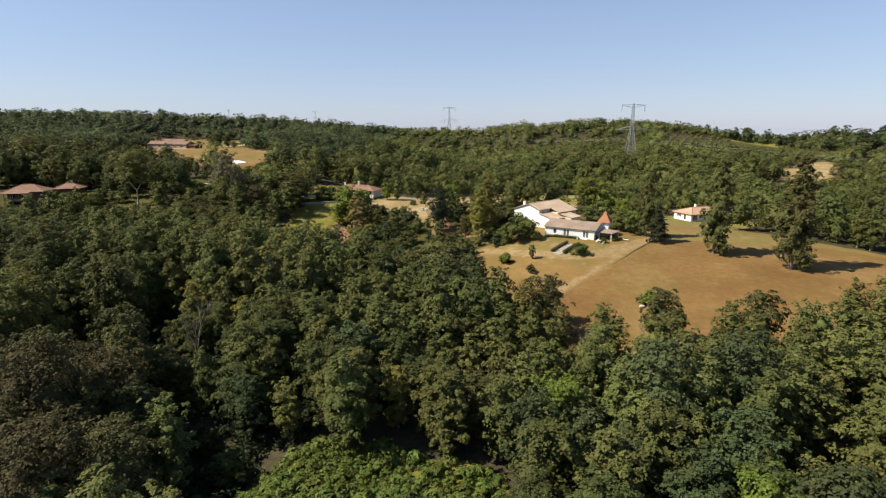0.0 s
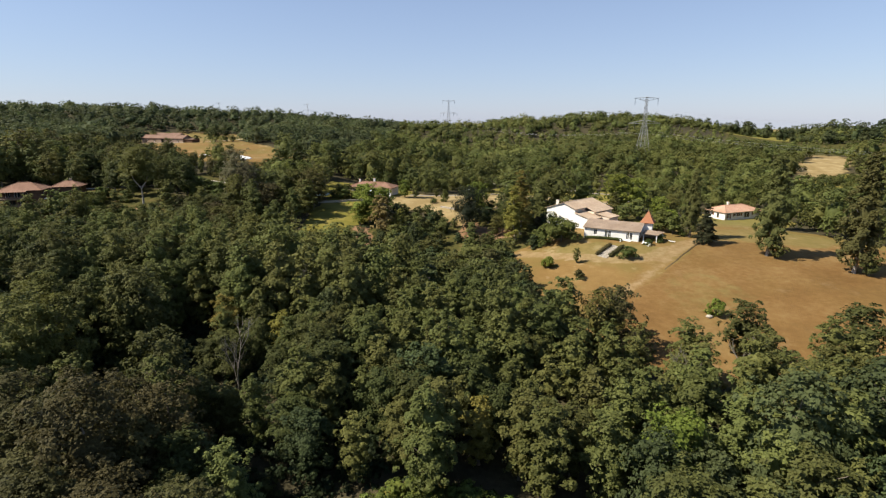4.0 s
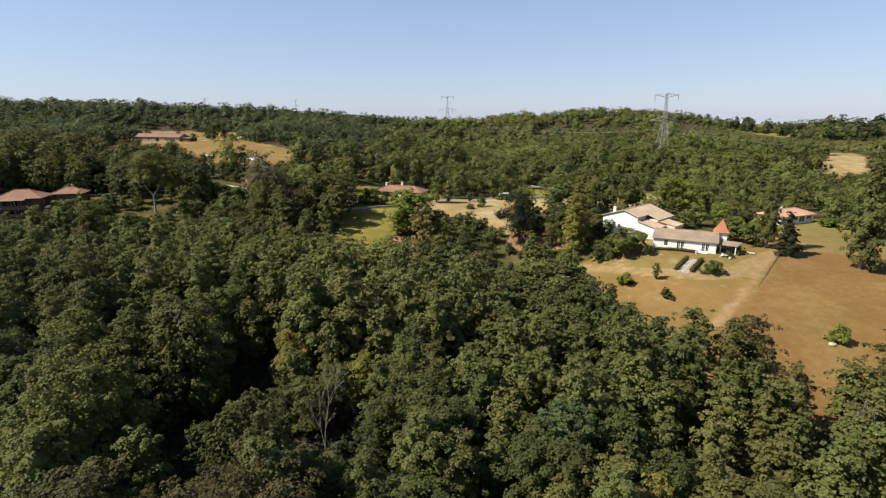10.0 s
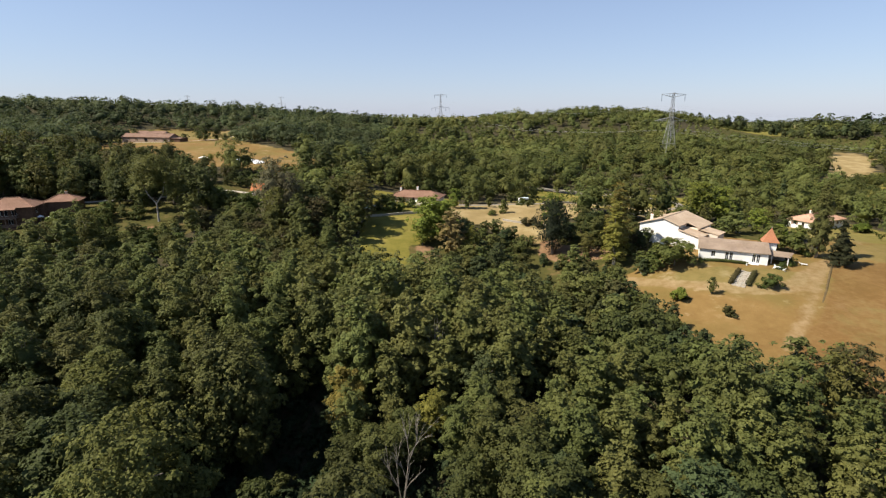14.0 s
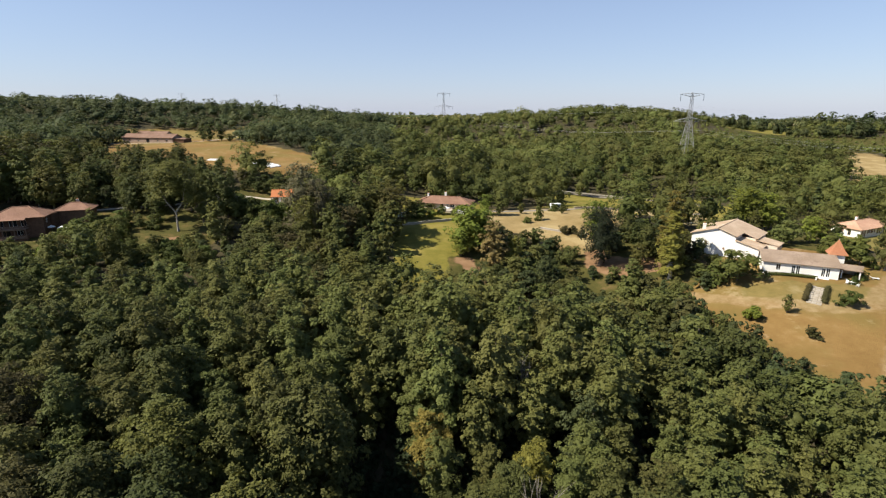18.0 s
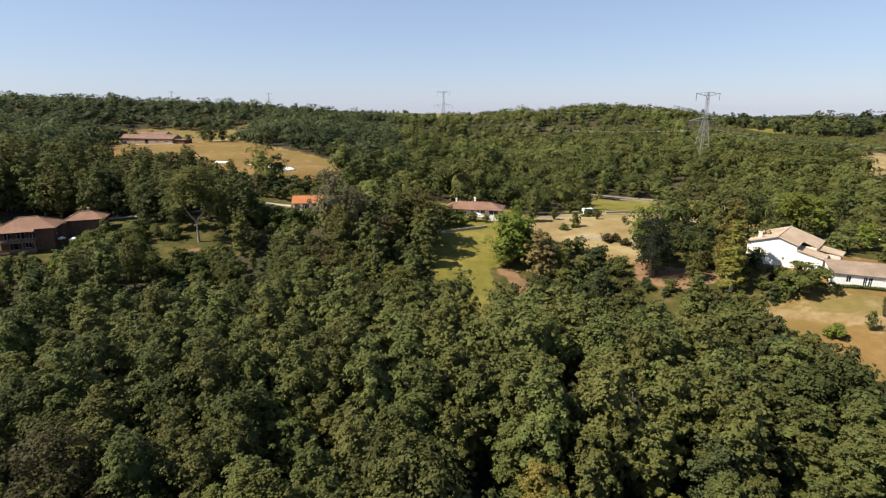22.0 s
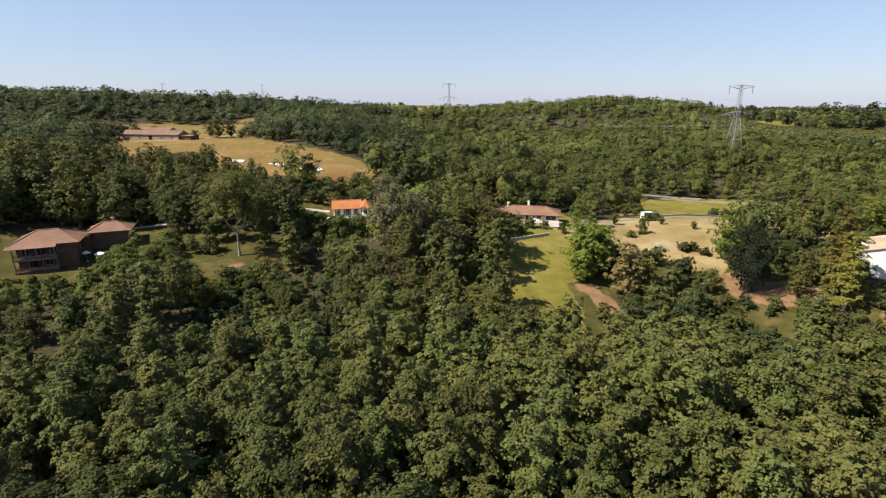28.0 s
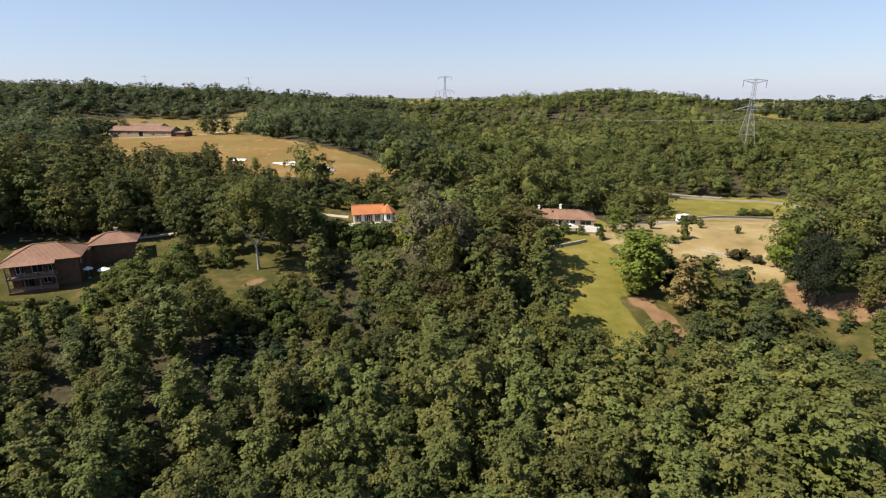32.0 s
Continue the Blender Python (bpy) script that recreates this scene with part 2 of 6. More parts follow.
def beam(bm, a, b, r0, r1=None, sides=6):
    """A tapered rod from a to b."""
    a, b = Vector(a), Vector(b)
    r1 = r0 if r1 is None else r1
    q = (b - a).to_track_quat("Z", "Y")
    rings = []
    for p, r in ((a, r0), (b, r1)):
        rings.append([bm.verts.new(p + q @ Vector((r * math.cos(2 * math.pi * i / sides), r * math.sin(2 * math.pi * i / sides), 0))) for i in range(sides)])
    for i in range(sides):
        j = (i + 1) % sides
        bm.faces.new((rings[0][i], rings[0][j], rings[1][j], rings[1][i]))
    bm.faces.new(rings[0][::-1])
    bm.faces.new(rings[1])
    return bm


# ---- terrain ----
NEAR_HILLS = [
    (-20, 110, 45, 4.5), (-20, 165, 25, -5.7), (50, 165, 30, 3.1), (100, 150, 45, 0.6),
    (-50, 235, 35, 3.4), (-130, 200, 35, 0.2), (-110, 285, 40, 10.3), (90, 300, 50, -6.2),
    (30, 230, 30, 6.4), (-170, 240, 50, -3.5), (-60, 130, 40, -4.0), (10, 60, 60, -12.7),
    (-120, 120, 60, -3.1), (95, 195, 25, 2.2), (-10, 500, 60, -6.0), (140, 400, 60, 6.1),
    (-176, 206, 14, -2.6), (-103, 244, 12, -2.6),
    (-104, 272, 11, -4.5), (40, 164, 12, 1.1), (-50, 84, 9, -4.5), (-68, 104, 10, -5.5), (-33, 66, 8, -4.0), (106, 210, 16, -1.9),
]
FAR_HILLS = [
    (-220, 470, 110, 13.6), (-450, 750, 190, 37.2), (320, 800, 190, 24.5), (180, 520, 100, 11.5),
    (0, 800, 170, 16.5), (40, 440, 80, -9.3), (-60, 420, 70, 13.7), (-250, 250, 90, 13.4),
    (250, 350, 110, 0.0), (-250, 620, 90, -13.7), (-640, 700, 150, 21.8), (-160, 610, 70, 10.5),
    (480, 640, 120, -16.0), (330, 820, 110, 8.4), (-250, 860, 110, 15.4),
]
EASTERN_RISES = [
    (9, 800, 55, -14.0), (690, 740, 130, 13.0), (500, 820, 60, -8.0), (800, 640, 100, 4.0), (215, 325, 36, 10.0),
    (250, 800, 150, 4.0), (0, 690, 120, 4.0),
    (90, 620, 70, -14.8), (-40, 590, 60, -7.4), (215, 325, 40, -12.5), (255, 375, 50, -1.9), (320, 440, 70, 5.5), (190, 520, 80, -8.7),
    (30, 700, 60, 4.9), (120, 300, 40, 2.9), (170, 700, 60, 1.5),
]


def height(x, y):
    """Height of the land: soft rises and hollows, level towards the horizon."""
    z = 12.45 + 0 * x
    for cx, cy, s, a in NEAR_HILLS + FAR_HILLS + EASTERN_RISES:
        z = z + a * np.exp(-((x - cx) ** 2 + (y - cy) ** 2) / (2 * s * s))
    k = np.clip((np.hypot(x, y - 200) - 900) / 700, 0, 1)
    k = k * k * (3 - 2 * k)
    fall = np.clip((x - 100) / 700, 0, 1)
    return z * (1 - k) + (18 - 45 * fall * fall * (3 - 2 * fall) + 43 * np.exp(-((x + 500) ** 2 + (y - 1560) ** 2) / 180000) + 32 * np.exp(-((x - 150) ** 2 + (y - 1520) ** 2) / 80000)) * k


def inside(x, y, poly):
    """Which of the points lie in the polygon."""
    x, y = np.asarray(x, float), np.asarray(y, float)
    hit = np.zeros(x.shape, bool)
    for (ax, ay), (bx, by) in zip(poly, poly[1:] + poly[:1]):
        if ay == by:
            continue
        cross = (ay > y) != (by > y)
        hit ^= cross & (x < (bx - ax) * (y - ay) / (by - ay) + ax)
    return hit


def axis(lo, hi, step, far):
    a = list(np.arange(lo, hi + step / 2, step))
    s = step
    while a[-1] < far:
        s *= 1.12
        a.append(a[-1] + s)
    s = step
    while a[0] > -far:
        s *= 1.12
        a.insert(0, a[0] - s)
    return np.array(a)


# open ground, as plans: (x, y) corners
DRY_FIELD = [(9, 166), (9, 154), (11.5, 138), (14, 120), (18, 108), (23, 99), (33, 94), (62, 93), (92, 98), (130, 112), (142, 140), (124, 165), (114, 178), (100, 184), (98, 189), (82, 190), (80, 180), (72, 172), (66, 180), (40, 200), (30, 180), (20, 172)]
MEADOW = [(-59, 228), (-36, 230), (-32, 214), (-36.5, 200), (-41.5, 186), (-47, 170), (-58, 168), (-61, 184), (-61, 204)]
LANE_VERGE = [(8, 257), (28, 240), (40, 212), (55, 222), (70, 250), (88, 280), (62, 276), (44, 272)]
SHRUBLAND = [(-44, 198), (-24, 214), (-8, 202), (12, 212), (26, 204), (26, 176), (12, 164), (12, 148), (-8, 140), (-30, 150), (-48, 166)]
DRY_LAWN = [(-36, 236), (-20, 250), (0, 254), (28, 240), (26, 222), (12, 214), (-2, 196), (-10, 200), (-20, 218), (-30, 218)]
ROAD_FIELD = [(16, 258), (52, 268), (72, 271), (84, 277), (88, 287), (88, 296), (82, 304), (52, 317), (30, 326), (16, 300)]
HILL_FIELD = [(-268, 470), (-252, 400), (-218, 330), (-172, 322), (-140, 296), (-114, 284), (-98, 284), (-84, 300), (-83, 316), (-94, 340), (-114, 378), (-158, 437), (-196, 500), (-230, 505), (-262, 500)]
FARM_PASTURE = [(-352, 572), (-338, 530), (-300, 486), (-262, 496), (-230, 503), (-196, 497), (-172, 512), (-186, 560), (-240, 562), (-300, 568)]
FAR_FIELD = [(-400, 590), (-350, 625), (-290, 650), (-240, 662), (-222, 740), (-198, 740), (-202, 640), (-190, 525), (-240, 545), (-320, 560)]
EAST_FIELD = [(215, 338), (246, 347), (276, 372), (304, 404), (334, 438), (303, 441), (262, 398), (246, 379), (226, 354)]
EAST_STRIP = [(240, 404), (254, 418), (274, 446), (266, 458), (246, 430)]
FIELD_FOOT = [(150, 270), (180, 244), (226, 278), (256, 318), (272, 345), (274, 368), (246, 347), (213, 337), (190, 318)]
FIELD_EDGE = [(-125, 258), (-96, 256), (-84, 268), (-80, 284), (-84, 298), (-98, 283), (-114, 283)]
EAST_SCRUB = [(228, 440), (300, 446), (420, 440), (620, 640), (560, 720), (380, 720), (300, 560)]
FAR_VERGE = [(82, 306), (94, 300), (99, 306), (88, 316), (62, 324), (56, 321)]
PATH_SIDE = [(-43, 200), (-37, 198), (-34, 187), (-34, 180), (-41, 180)]
FRONT_LAWN = [(30, 151), (22, 158), (25, 166), (44, 160.5), (57, 156), (52, 150.5), (44, 147.5), (36, 148)]
FIELD_GREEN = [(72, 166), (78, 178), (100, 182), (118, 168), (104, 158), (88, 163)]
TILLED = [(69, 163.5), (61, 155), (53.4, 147.1), (44.7, 138.3), (36, 130.2), (28.9, 123.6), (24, 114), (22, 100), (62, 88), (130, 108), (138, 138), (120, 160), (100, 158), (86, 162)]
WORN_TRACK = [(13, 165), (18, 160.5), (25, 156), (33, 151), (40, 148.3), (48, 150), (56, 155.5), (63, 161), (68, 163.5)]
FIELD_SIDE = [(65, 162), (56, 152.5), (47.5, 144), (40, 136.5), (28, 125.5)]
FIELD_OLIVE = [(40, 134), (52, 142), (62, 138), (66, 124), (54, 116), (42, 120)]
EAST_GREEN = [(370, 660), (380, 720), (520, 900), (620, 880), (440, 680)]
GLADE = [(-28, 58), (-25, 66), (-20, 72), (-7, 69), (8, 65), (12, 52), (0, 44), (-22, 46)]
RAVINE = [(-24, 60), (-28, 69), (-40, 76), (-52, 84), (-56, 93), (-58, 104), (-58, 119), (-66, 119), (-67, 103), (-80, 101), (-85, 96), (-73, 89), (-62, 82), (-50, 74), (-40, 66), (-32, 59)]
DARK_GAP = [(-132, 188), (-122, 190), (-116, 181), (-122, 171), (-133, 175)]
BACK_YARD = [(36, 198), (62, 182), (66, 180), (84, 190), (82, 206), (60, 208), (40, 210)]
SOIL_PATH = [(-43, 200), (-38, 199.5), (-35.5, 191), (-35.5, 181), (-40, 181), (-41, 190)]
FOREGROUND_GAP = [(-20, 40), (-31, 41), (-40, 60), (-32, 61), (-24, 59)]
SOIL_SPOT = [(-135, 208.5), (-130, 208), (-127.5, 211), (-128, 215), (-131, 213)]
SOIL_BANK = [(-3, 200), (3, 200), (3, 193), (14, 190), (16, 182), (3, 181), (-5, 187)]
SOIL_GULLY = [(-8, 168), (-2, 169), (0, 164), (-2, 159), (-7, 158), (-9, 163)]
HOUSE_YARD = [(-200, 236), (-140, 242), (-114, 226), (-116, 206), (-130, 196), (-168, 192), (-200, 196)]
ORANGE_YARD = [(-116, 228), (-96, 226), (-88, 244), (-88, 260), (-120, 260)]
GREEN_PATCH = [(-50, 352), (-30, 350), (-8, 412), (-26, 420), (-40, 388)]
MID_YARD = [(-66, 232), (-24, 224), (-22, 262), (-62, 264)]
ANNEX_YARD = [(80, 184), (104, 182), (128, 205), (126, 224), (100, 230), (92, 214), (84, 198)]
ROADSIDE = [(-2, 262), (8, 250), (30, 228), (60, 232), (92, 258), (103, 276), (101, 300), (92, 312), (62, 322), (40, 304), (8, 268)]
ROAD = [(-24, 246), (8, 250), (30, 256), (52, 263), (72, 267), (85, 273), (92, 283), (93, 296), (87, 307), (70, 315), (53, 321.5), (30, 331), (10, 340)]

xs = axis(-240, 160, 2.0, 4600)
ys = axis(30, 340, 2.0, 4800)
GX, GY = np.meshgrid(xs, ys)
GZ = height(GX, GY)
nx, ny = len(xs), len(ys)
# small unevenness
GZ = GZ + 0.12 * np.sin(GX * 0.31 + 1.3 * np.sin(GY * 0.17)) * np.sin(GY * 0.27 + np.sin(GX * 0.13))


def ground_z(x, y):
    i = int(np.clip(np.searchsorted(xs, x) - 1, 0, nx - 2))
    j = int(np.clip(np.searchsorted(ys, y) - 1, 0, ny - 2))
    u, v = (x - xs[i]) / (xs[i + 1] - xs[i]), (y - ys[j]) / (ys[j + 1] - ys[j])
    return float((GZ[j, i] * (1 - u) + GZ[j, i + 1] * u) * (1 - v) + (GZ[j + 1, i] * (1 - u) + GZ[j + 1, i + 1] * u) * v)


def soften(a, times=1):
    for _ in range(times):
        p = np.pad(a, 1, mode="edge")
        a = (p[1:-1, 1:-1] * 2 + p[:-2, 1:-1] + p[2:, 1:-1] + p[1:-1, :-2] + p[1:-1, 2:]) / 6
    return a


def mask(*polys):
    m = np.zeros(GX.shape)
    for p in polys:
        m = np.maximum(m, inside(GX, GY, p))
    return soften(m.astype(float), 1)


def beside(line):
    """How far each point of the ground lies from a line."""
    out = np.full(GX.shape, 1e9)
    for (ax, ay), (bx, by) in zip(line, line[1:]):
        t = np.clip(((GX - ax) * (bx - ax) + (GY - ay) * (by - ay)) / ((bx - ax) ** 2 + (by - ay) ** 2), 0, 1)
        out = np.minimum(out, np.hypot(GX - ax - t * (bx - ax), GY - ay - t * (by - ay)))
    return out


verts = np.stack([GX, GY, GZ], -1).reshape(-1, 3)
idx = np.arange(nx * ny).reshape(ny, nx)
quads = np.stack([idx[:-1, :-1], idx[:-1, 1:], idx[1:, 1:], idx[1:, :-1]], -1).reshape(-1, 4)
me = bpy.data.meshes.new("ground")
me.vertices.add(len(verts))
me.vertices.foreach_set("co", verts.ravel())
me.loops.add(quads.size)
me.loops.foreach_set("vertex_index", quads.ravel())
me.polygons.add(len(quads))
me.polygons.foreach_set("loop_start", np.arange(0, quads.size, 4))
me.update()
for key, m in (("dry", mask(DRY_FIELD, EAST_FIELD, EAST_STRIP, HILL_FIELD, FAR_FIELD)), ("lawn", mask(HOUSE_YARD, ORANGE_YARD, BACK_YARD, FIELD_EDGE, SHRUBLAND, EAST_SCRUB)), ("straw", np.maximum(mask(DRY_LAWN, LANE_VERGE, EAST_FIELD, EAST_STRIP), 0.2 * mask(HILL_FIELD, FAR_FIELD))), ("plain", np.clip((np.hypot(GX, GY - 200) - 1000) / 300, 0, 1)), ("grass", mask(MEADOW, ROADSIDE, FAR_VERGE, ROAD_FIELD, EAST_GREEN, GREEN_PATCH, MID_YARD, ANNEX_YARD, GLADE, FIELD_FOOT, FARM_PASTURE)), ("olive", np.maximum(0.8 * mask(FRONT_LAWN, FIELD_GREEN, ANNEX_YARD, FARM_PASTURE, FAR_FIELD), 0.45 * mask(FIELD_OLIVE))), ("tilled", mask(TILLED)), ("worn", soften(np.maximum(np.clip(1.5 - beside(WORN_TRACK) / 2.2, 0, 1), 0.7 * np.clip(1.5 - beside(FIELD_SIDE) / 2.0, 0, 1)))), ("soil", mask(SOIL_SPOT, SOIL_PATH, SOIL_BANK, SOIL_GULLY))):
    at = me.attributes.new(key, "FLOAT", "POINT")
    at.data.foreach_set("value", m.ravel())
me.shade_smooth()
GROUND = material("ground_cover", (0.1, 0.09, 0.05), 0.95)
GROUND.node_tree.nodes["Principled BSDF"].inputs["Specular IOR Level"].default_value = 0.08
n = Nodes(GROUND)


def edge_of(key):
    at = n.add("Attribute")
    at.attribute_name = key
    wob = n.math("MULTIPLY", n.math("SUBTRACT", n.noise(0.25, 4.0), 0.5), 0.7)
    f = n.math("ADD", at.outputs["Fac"], wob)
    return n.ramp(f, [(0.4, (0, 0, 0)), (0.6, (1, 1, 1))])


litter = n.ramp(n.noise(0.8, 5.0), [(0.3, (0.036, 0.031, 0.018)), (0.7, (0.075, 0.064, 0.034))])
tan = n.ramp(n.math("ADD", n.math("MULTIPLY", n.noise(0.03, 5.0, 0.6), 0.6), n.math("MULTIPLY", n.noise(0.35, 5.0, 0.7), 0.4)), [(0.36, (0.135, 0.070, 0.024)), (0.46, (0.183, 0.107, 0.038)), (0.55, (0.222, 0.134, 0.050)), (0.66, (0.31, 0.22, 0.112))])
tan = n.mix(n.math("MULTIPLY", n.noise(1.6, 5.0), 0.5), tan, (0.182, 0.125, 0.042))
tan = n.mix(n.ramp(n.noise(0.045, 4.0, 0.6), [(0.44, (0, 0, 0)), (0.62, (0.7, 0.7, 0.7))]), tan, (0.15, 0.118, 0.036))
tan = n.mix(n.ramp(n.noise(0.11, 5.0, 0.7), [(0.60, (0, 0, 0)), (0.74, (0.7, 0.7, 0.7))]), tan, (0.42, 0.33, 0.20))
green = n.ramp(n.noise(0.12, 6.0, 0.7), [(0.3, (0.108, 0.101, 0.019)), (0.5, (0.168, 0.146, 0.032)), (0.7, (0.240, 0.188, 0.056))])
earth = n.ramp(n.noise(0.3, 5.0), [(0.3, (0.160, 0.091, 0.046)), (0.7, (0.258, 0.160, 0.091))])
col = n.mix(edge_of("grass"), litter, green)
turf = n.ramp(n.noise(0.2, 6.0, 0.7), [(0.3, (0.040, 0.043, 0.013)), (0.55, (0.074, 0.067, 0.020)), (0.72, (0.15, 0.10, 0.044))])
col = n.mix(edge_of("lawn"), col, turf)
straw = n.ramp(n.noise(0.08, 6.0, 0.65), [(0.3, (0.19, 0.135, 0.055)), (0.5, (0.265, 0.195, 0.090)), (0.7, (0.36, 0.285, 0.15))])
cells = n.add("TexVoronoi", Scale=0.0045)
n.plug(n.coords(), cells.inputs["Vector"])
plots = n.ramp(n.add("SeparateColor", Color=cells.outputs["Color"]).outputs[0], [(0.0, (0.05, 0.065, 0.02)), (0.35, (0.09, 0.10, 0.03)), (0.6, (0.25, 0.18, 0.08)), (0.85, (0.12, 0.13, 0.04))])
col = n.mix(edge_of("plain"), col, plots)
col = n.mix(edge_of("dry"), col, tan)
col = n.mix(n.math("MULTIPLY", edge_of("tilled"), 0.75), col, n.ramp(n.math("ADD", n.math("MULTIPLY", n.noise(0.05, 5.0, 0.6), 0.6), n.math("MULTIPLY", n.noise(0.6, 5.0, 0.7), 0.4)), [(0.35, (0.112, 0.058, 0.020)), (0.5, (0.160, 0.088, 0.031)), (0.66, (0.225, 0.145, 0.060))]))
col = n.mix(n.math("MULTIPLY", edge_of("olive"), 0.6), col, n.ramp(n.noise(0.4, 5.0), [(0.3, (0.125, 0.11, 0.035)), (0.7, (0.22, 0.17, 0.065))]))
col = n.mix(n.math("MULTIPLY", edge_of("worn"), 0.6), col, n.ramp(n.noise(0.5, 5.0, 0.7), [(0.3, (0.20, 0.125, 0.055)), (0.7, (0.36, 0.265, 0.15))]))
col = n.mix(edge_of("straw"), col, straw)
col = n.mix(edge_of("soil"), col, earth)
n.colour(col)
n.bump(n.noise(2.5, 6.0, 0.7), 0.6, 0.25)
me.materials.append(GROUND)
ground = tagged(new("ground", me), "rolling ground of dry tan grass, meadow and woodland floor", "ground", kind="structure")


def ribbon(name, line, width, mat, label, lift=0.1):
    """A road or track laid along the ground."""
    pts = []
    for (ax, ay), (bx, by) in zip(line, line[1:]):
        k = max(2, int(math.hypot(bx - ax, by - ay) / 2.5))
        pts += [(ax + (bx - ax) * i / k, ay + (by - ay) * i / k) for i in range(k)]
    pts.append(line[-1])
    p = np.array(pts)
    for _ in range(6):
        p[1:-1] = (p[:-2] + 2 * p[1:-1] + p[2:]) / 4
    d = np.gradient(p, axis=0)
    d /= np.linalg.norm(d, axis=1)[:, None]
    side = np.stack([-d[:, 1], d[:, 0]], 1)
    v, f = [], []
    for i, (c, s) in enumerate(zip(p, side)):
        for k in (-0.5, -0.17, 0.17, 0.5):
            q = c + s * width * k * (1 + 0.12 * math.sin(i * 0.9 + k * 5))
            v.append((q[0], q[1], ground_z(q[0], q[1]) + lift - (0.25 if abs(k) > 0.4 else 0)))
        if i:
            for k in range(3):
                a = 4 * (i - 1) + k
                f.append((a, a + 1, a + 5, a + 4))
    return tagged(new(name, mesh_of(name, v, f, mat, True)), label, "road", kind="structure")


ribbon("road", ROAD, 5.5, ASPHALT, "narrow grey asphalt lane curving round the meadow")
ribbon("villa_lane", [(-172, 241), (-164, 242), (-153, 244), (-142, 243.5), (-128, 250), (-116, 255), (-108, 254)], 3.0, GRAVEL, "pale gravel lane between the houses")
ribbon("barn_track", [(-290, 462), (-261, 460), (-241, 457), (-221, 458), (-206, 466), (-196, 500), (-205, 600)], 3.5, GRAVEL, "pale gravel farm track")


# ---- houses: building helpers ----


def slab(bm, pts, thick=0.16):
    """A roof slope: a flat piece with its tile pattern laid along the first edge."""
    uv = bm.loops.layers.uv.verify()
    p = [Vector(q) for q in pts]
    n = (p[1] - p[0]).cross(p[2] - p[0]).normalized()
    if n.z < 0:
        n = -n
    u = (p[1] - p[0]).normalized()
    w = n.cross(u)
    top = [bm.verts.new(q) for q in p]
    low = [bm.verts.new(q - n * thick) for q in p]
    faces = [bm.faces.new(top), bm.faces.new(low[::-1])]
    k = len(p)
    for i in range(k):
        j = (i + 1) % k
        faces.append(bm.faces.new((top[j], top[i], low[i], low[j])))
    for f in faces:
        for l in f.loops:
            l[uv].uv = ((l.vert.co - p[0]).dot(u), (l.vert.co - p[0]).dot(w))
    bmesh.ops.recalc_face_normals(bm, faces=faces)
    return bm


def roof_part(parent, pts, mat, name="roof_slope"):
    return part(name, slab(bmesh.new(), pts), mat, parent)


def ridge_part(parent, a, b, mat):
    return part("ridge_tiles", beam(bmesh.new(), a, b, 0.17, 0.17, 8), mat, parent)


def wall_part(parent, m, length, high, holes, mat, thick=0.35, low=0.0):
    """A wall with real openings; outside faces local -y. Each hole: x0, x1, z0, z1, style."""
    xs_ = sorted({0.0, length, *[h[0] for h in holes], *[h[1] for h in holes]})
    zs_ = sorted({low, high, *[h[2] for h in holes], *[h[3] for h in holes]})
    bm = bmesh.new()
    for x0, x1 in zip(xs_, xs_[1:]):
        for z0, z1 in zip(zs_, zs_[1:]):
            cx, cz = (x0 + x1) / 2, (z0 + z1) / 2
            if not any(h[0] < cx < h[1] and h[2] < cz < h[3] for h in holes):
                box(bm, x0, 0, z0, x1, thick, z1)
    bmesh.ops.remove_doubles(bm, verts=bm.verts, dist=0.001)
    inner = [f for f in bm.faces if all(len(e.link_faces) > 2 for e in f.edges)]
    w = part("wall", bm, mat, parent)
    w.matrix_basis = m
    for x0, x1, z0, z1, style in holes:
        if style == "open":
            continue
        f = 0.07
        name = "door" if style == "door" else "window"
        fr = part(name, boxes((x0, 0.12, z0, x0 + f, 0.2, z1), (x1 - f, 0.12, z0, x1, 0.2, z1), (x0 + f, 0.12, z1 - f, x1 - f, 0.2, z1), (x0 + f, 0.12, z0, x1 - f, 0.2, z0 + f), ((x0 + x1) / 2 - 0.04, 0.12, z0 + f, (x0 + x1) / 2 + 0.04, 0.2, z1 - f)), PAINT if style != "door" else SHUTTER, parent)
        fr.matrix_basis = m
        part("pane", boxes((x0 + f, 0.15, z0 + f, x1 - f, 0.17, z1 - f)), GLASS, fr)
        if style == "shut":
            for a, b in ((x0 - (x1 - x0) * 0.5, x0 - 0.02), (x1 + 0.02, x1 + (x1 - x0) * 0.5)):
                part("shutter", boxes((a, -0.06, z0, b, -0.01, z1)), SHUTTER, fr, "dark brown wooden shutter")
    return w


def four_walls(parent, l, w, high, holes, mat, low=-1.2, thick=0.35):
    """Walls round a rectangle; holes by side: front, right, back, left."""
    wall_part(parent, pose(0, 0, 0), l, high, holes.get("front", []), mat, thick, low)
    wall_part(parent, pose(l, thick, 0, 0, 0, 90), w - 2 * thick, high, holes.get("right", []), mat, thick, low)
    wall_part(parent, pose(l, w, 0, 0, 0, 180), l, high, holes.get("back", []), mat, thick, low)
    wall_part(parent, pose(0, w - thick, 0, 0, 0, 270), w - 2 * thick, high, holes.get("left", []), mat, thick, low)


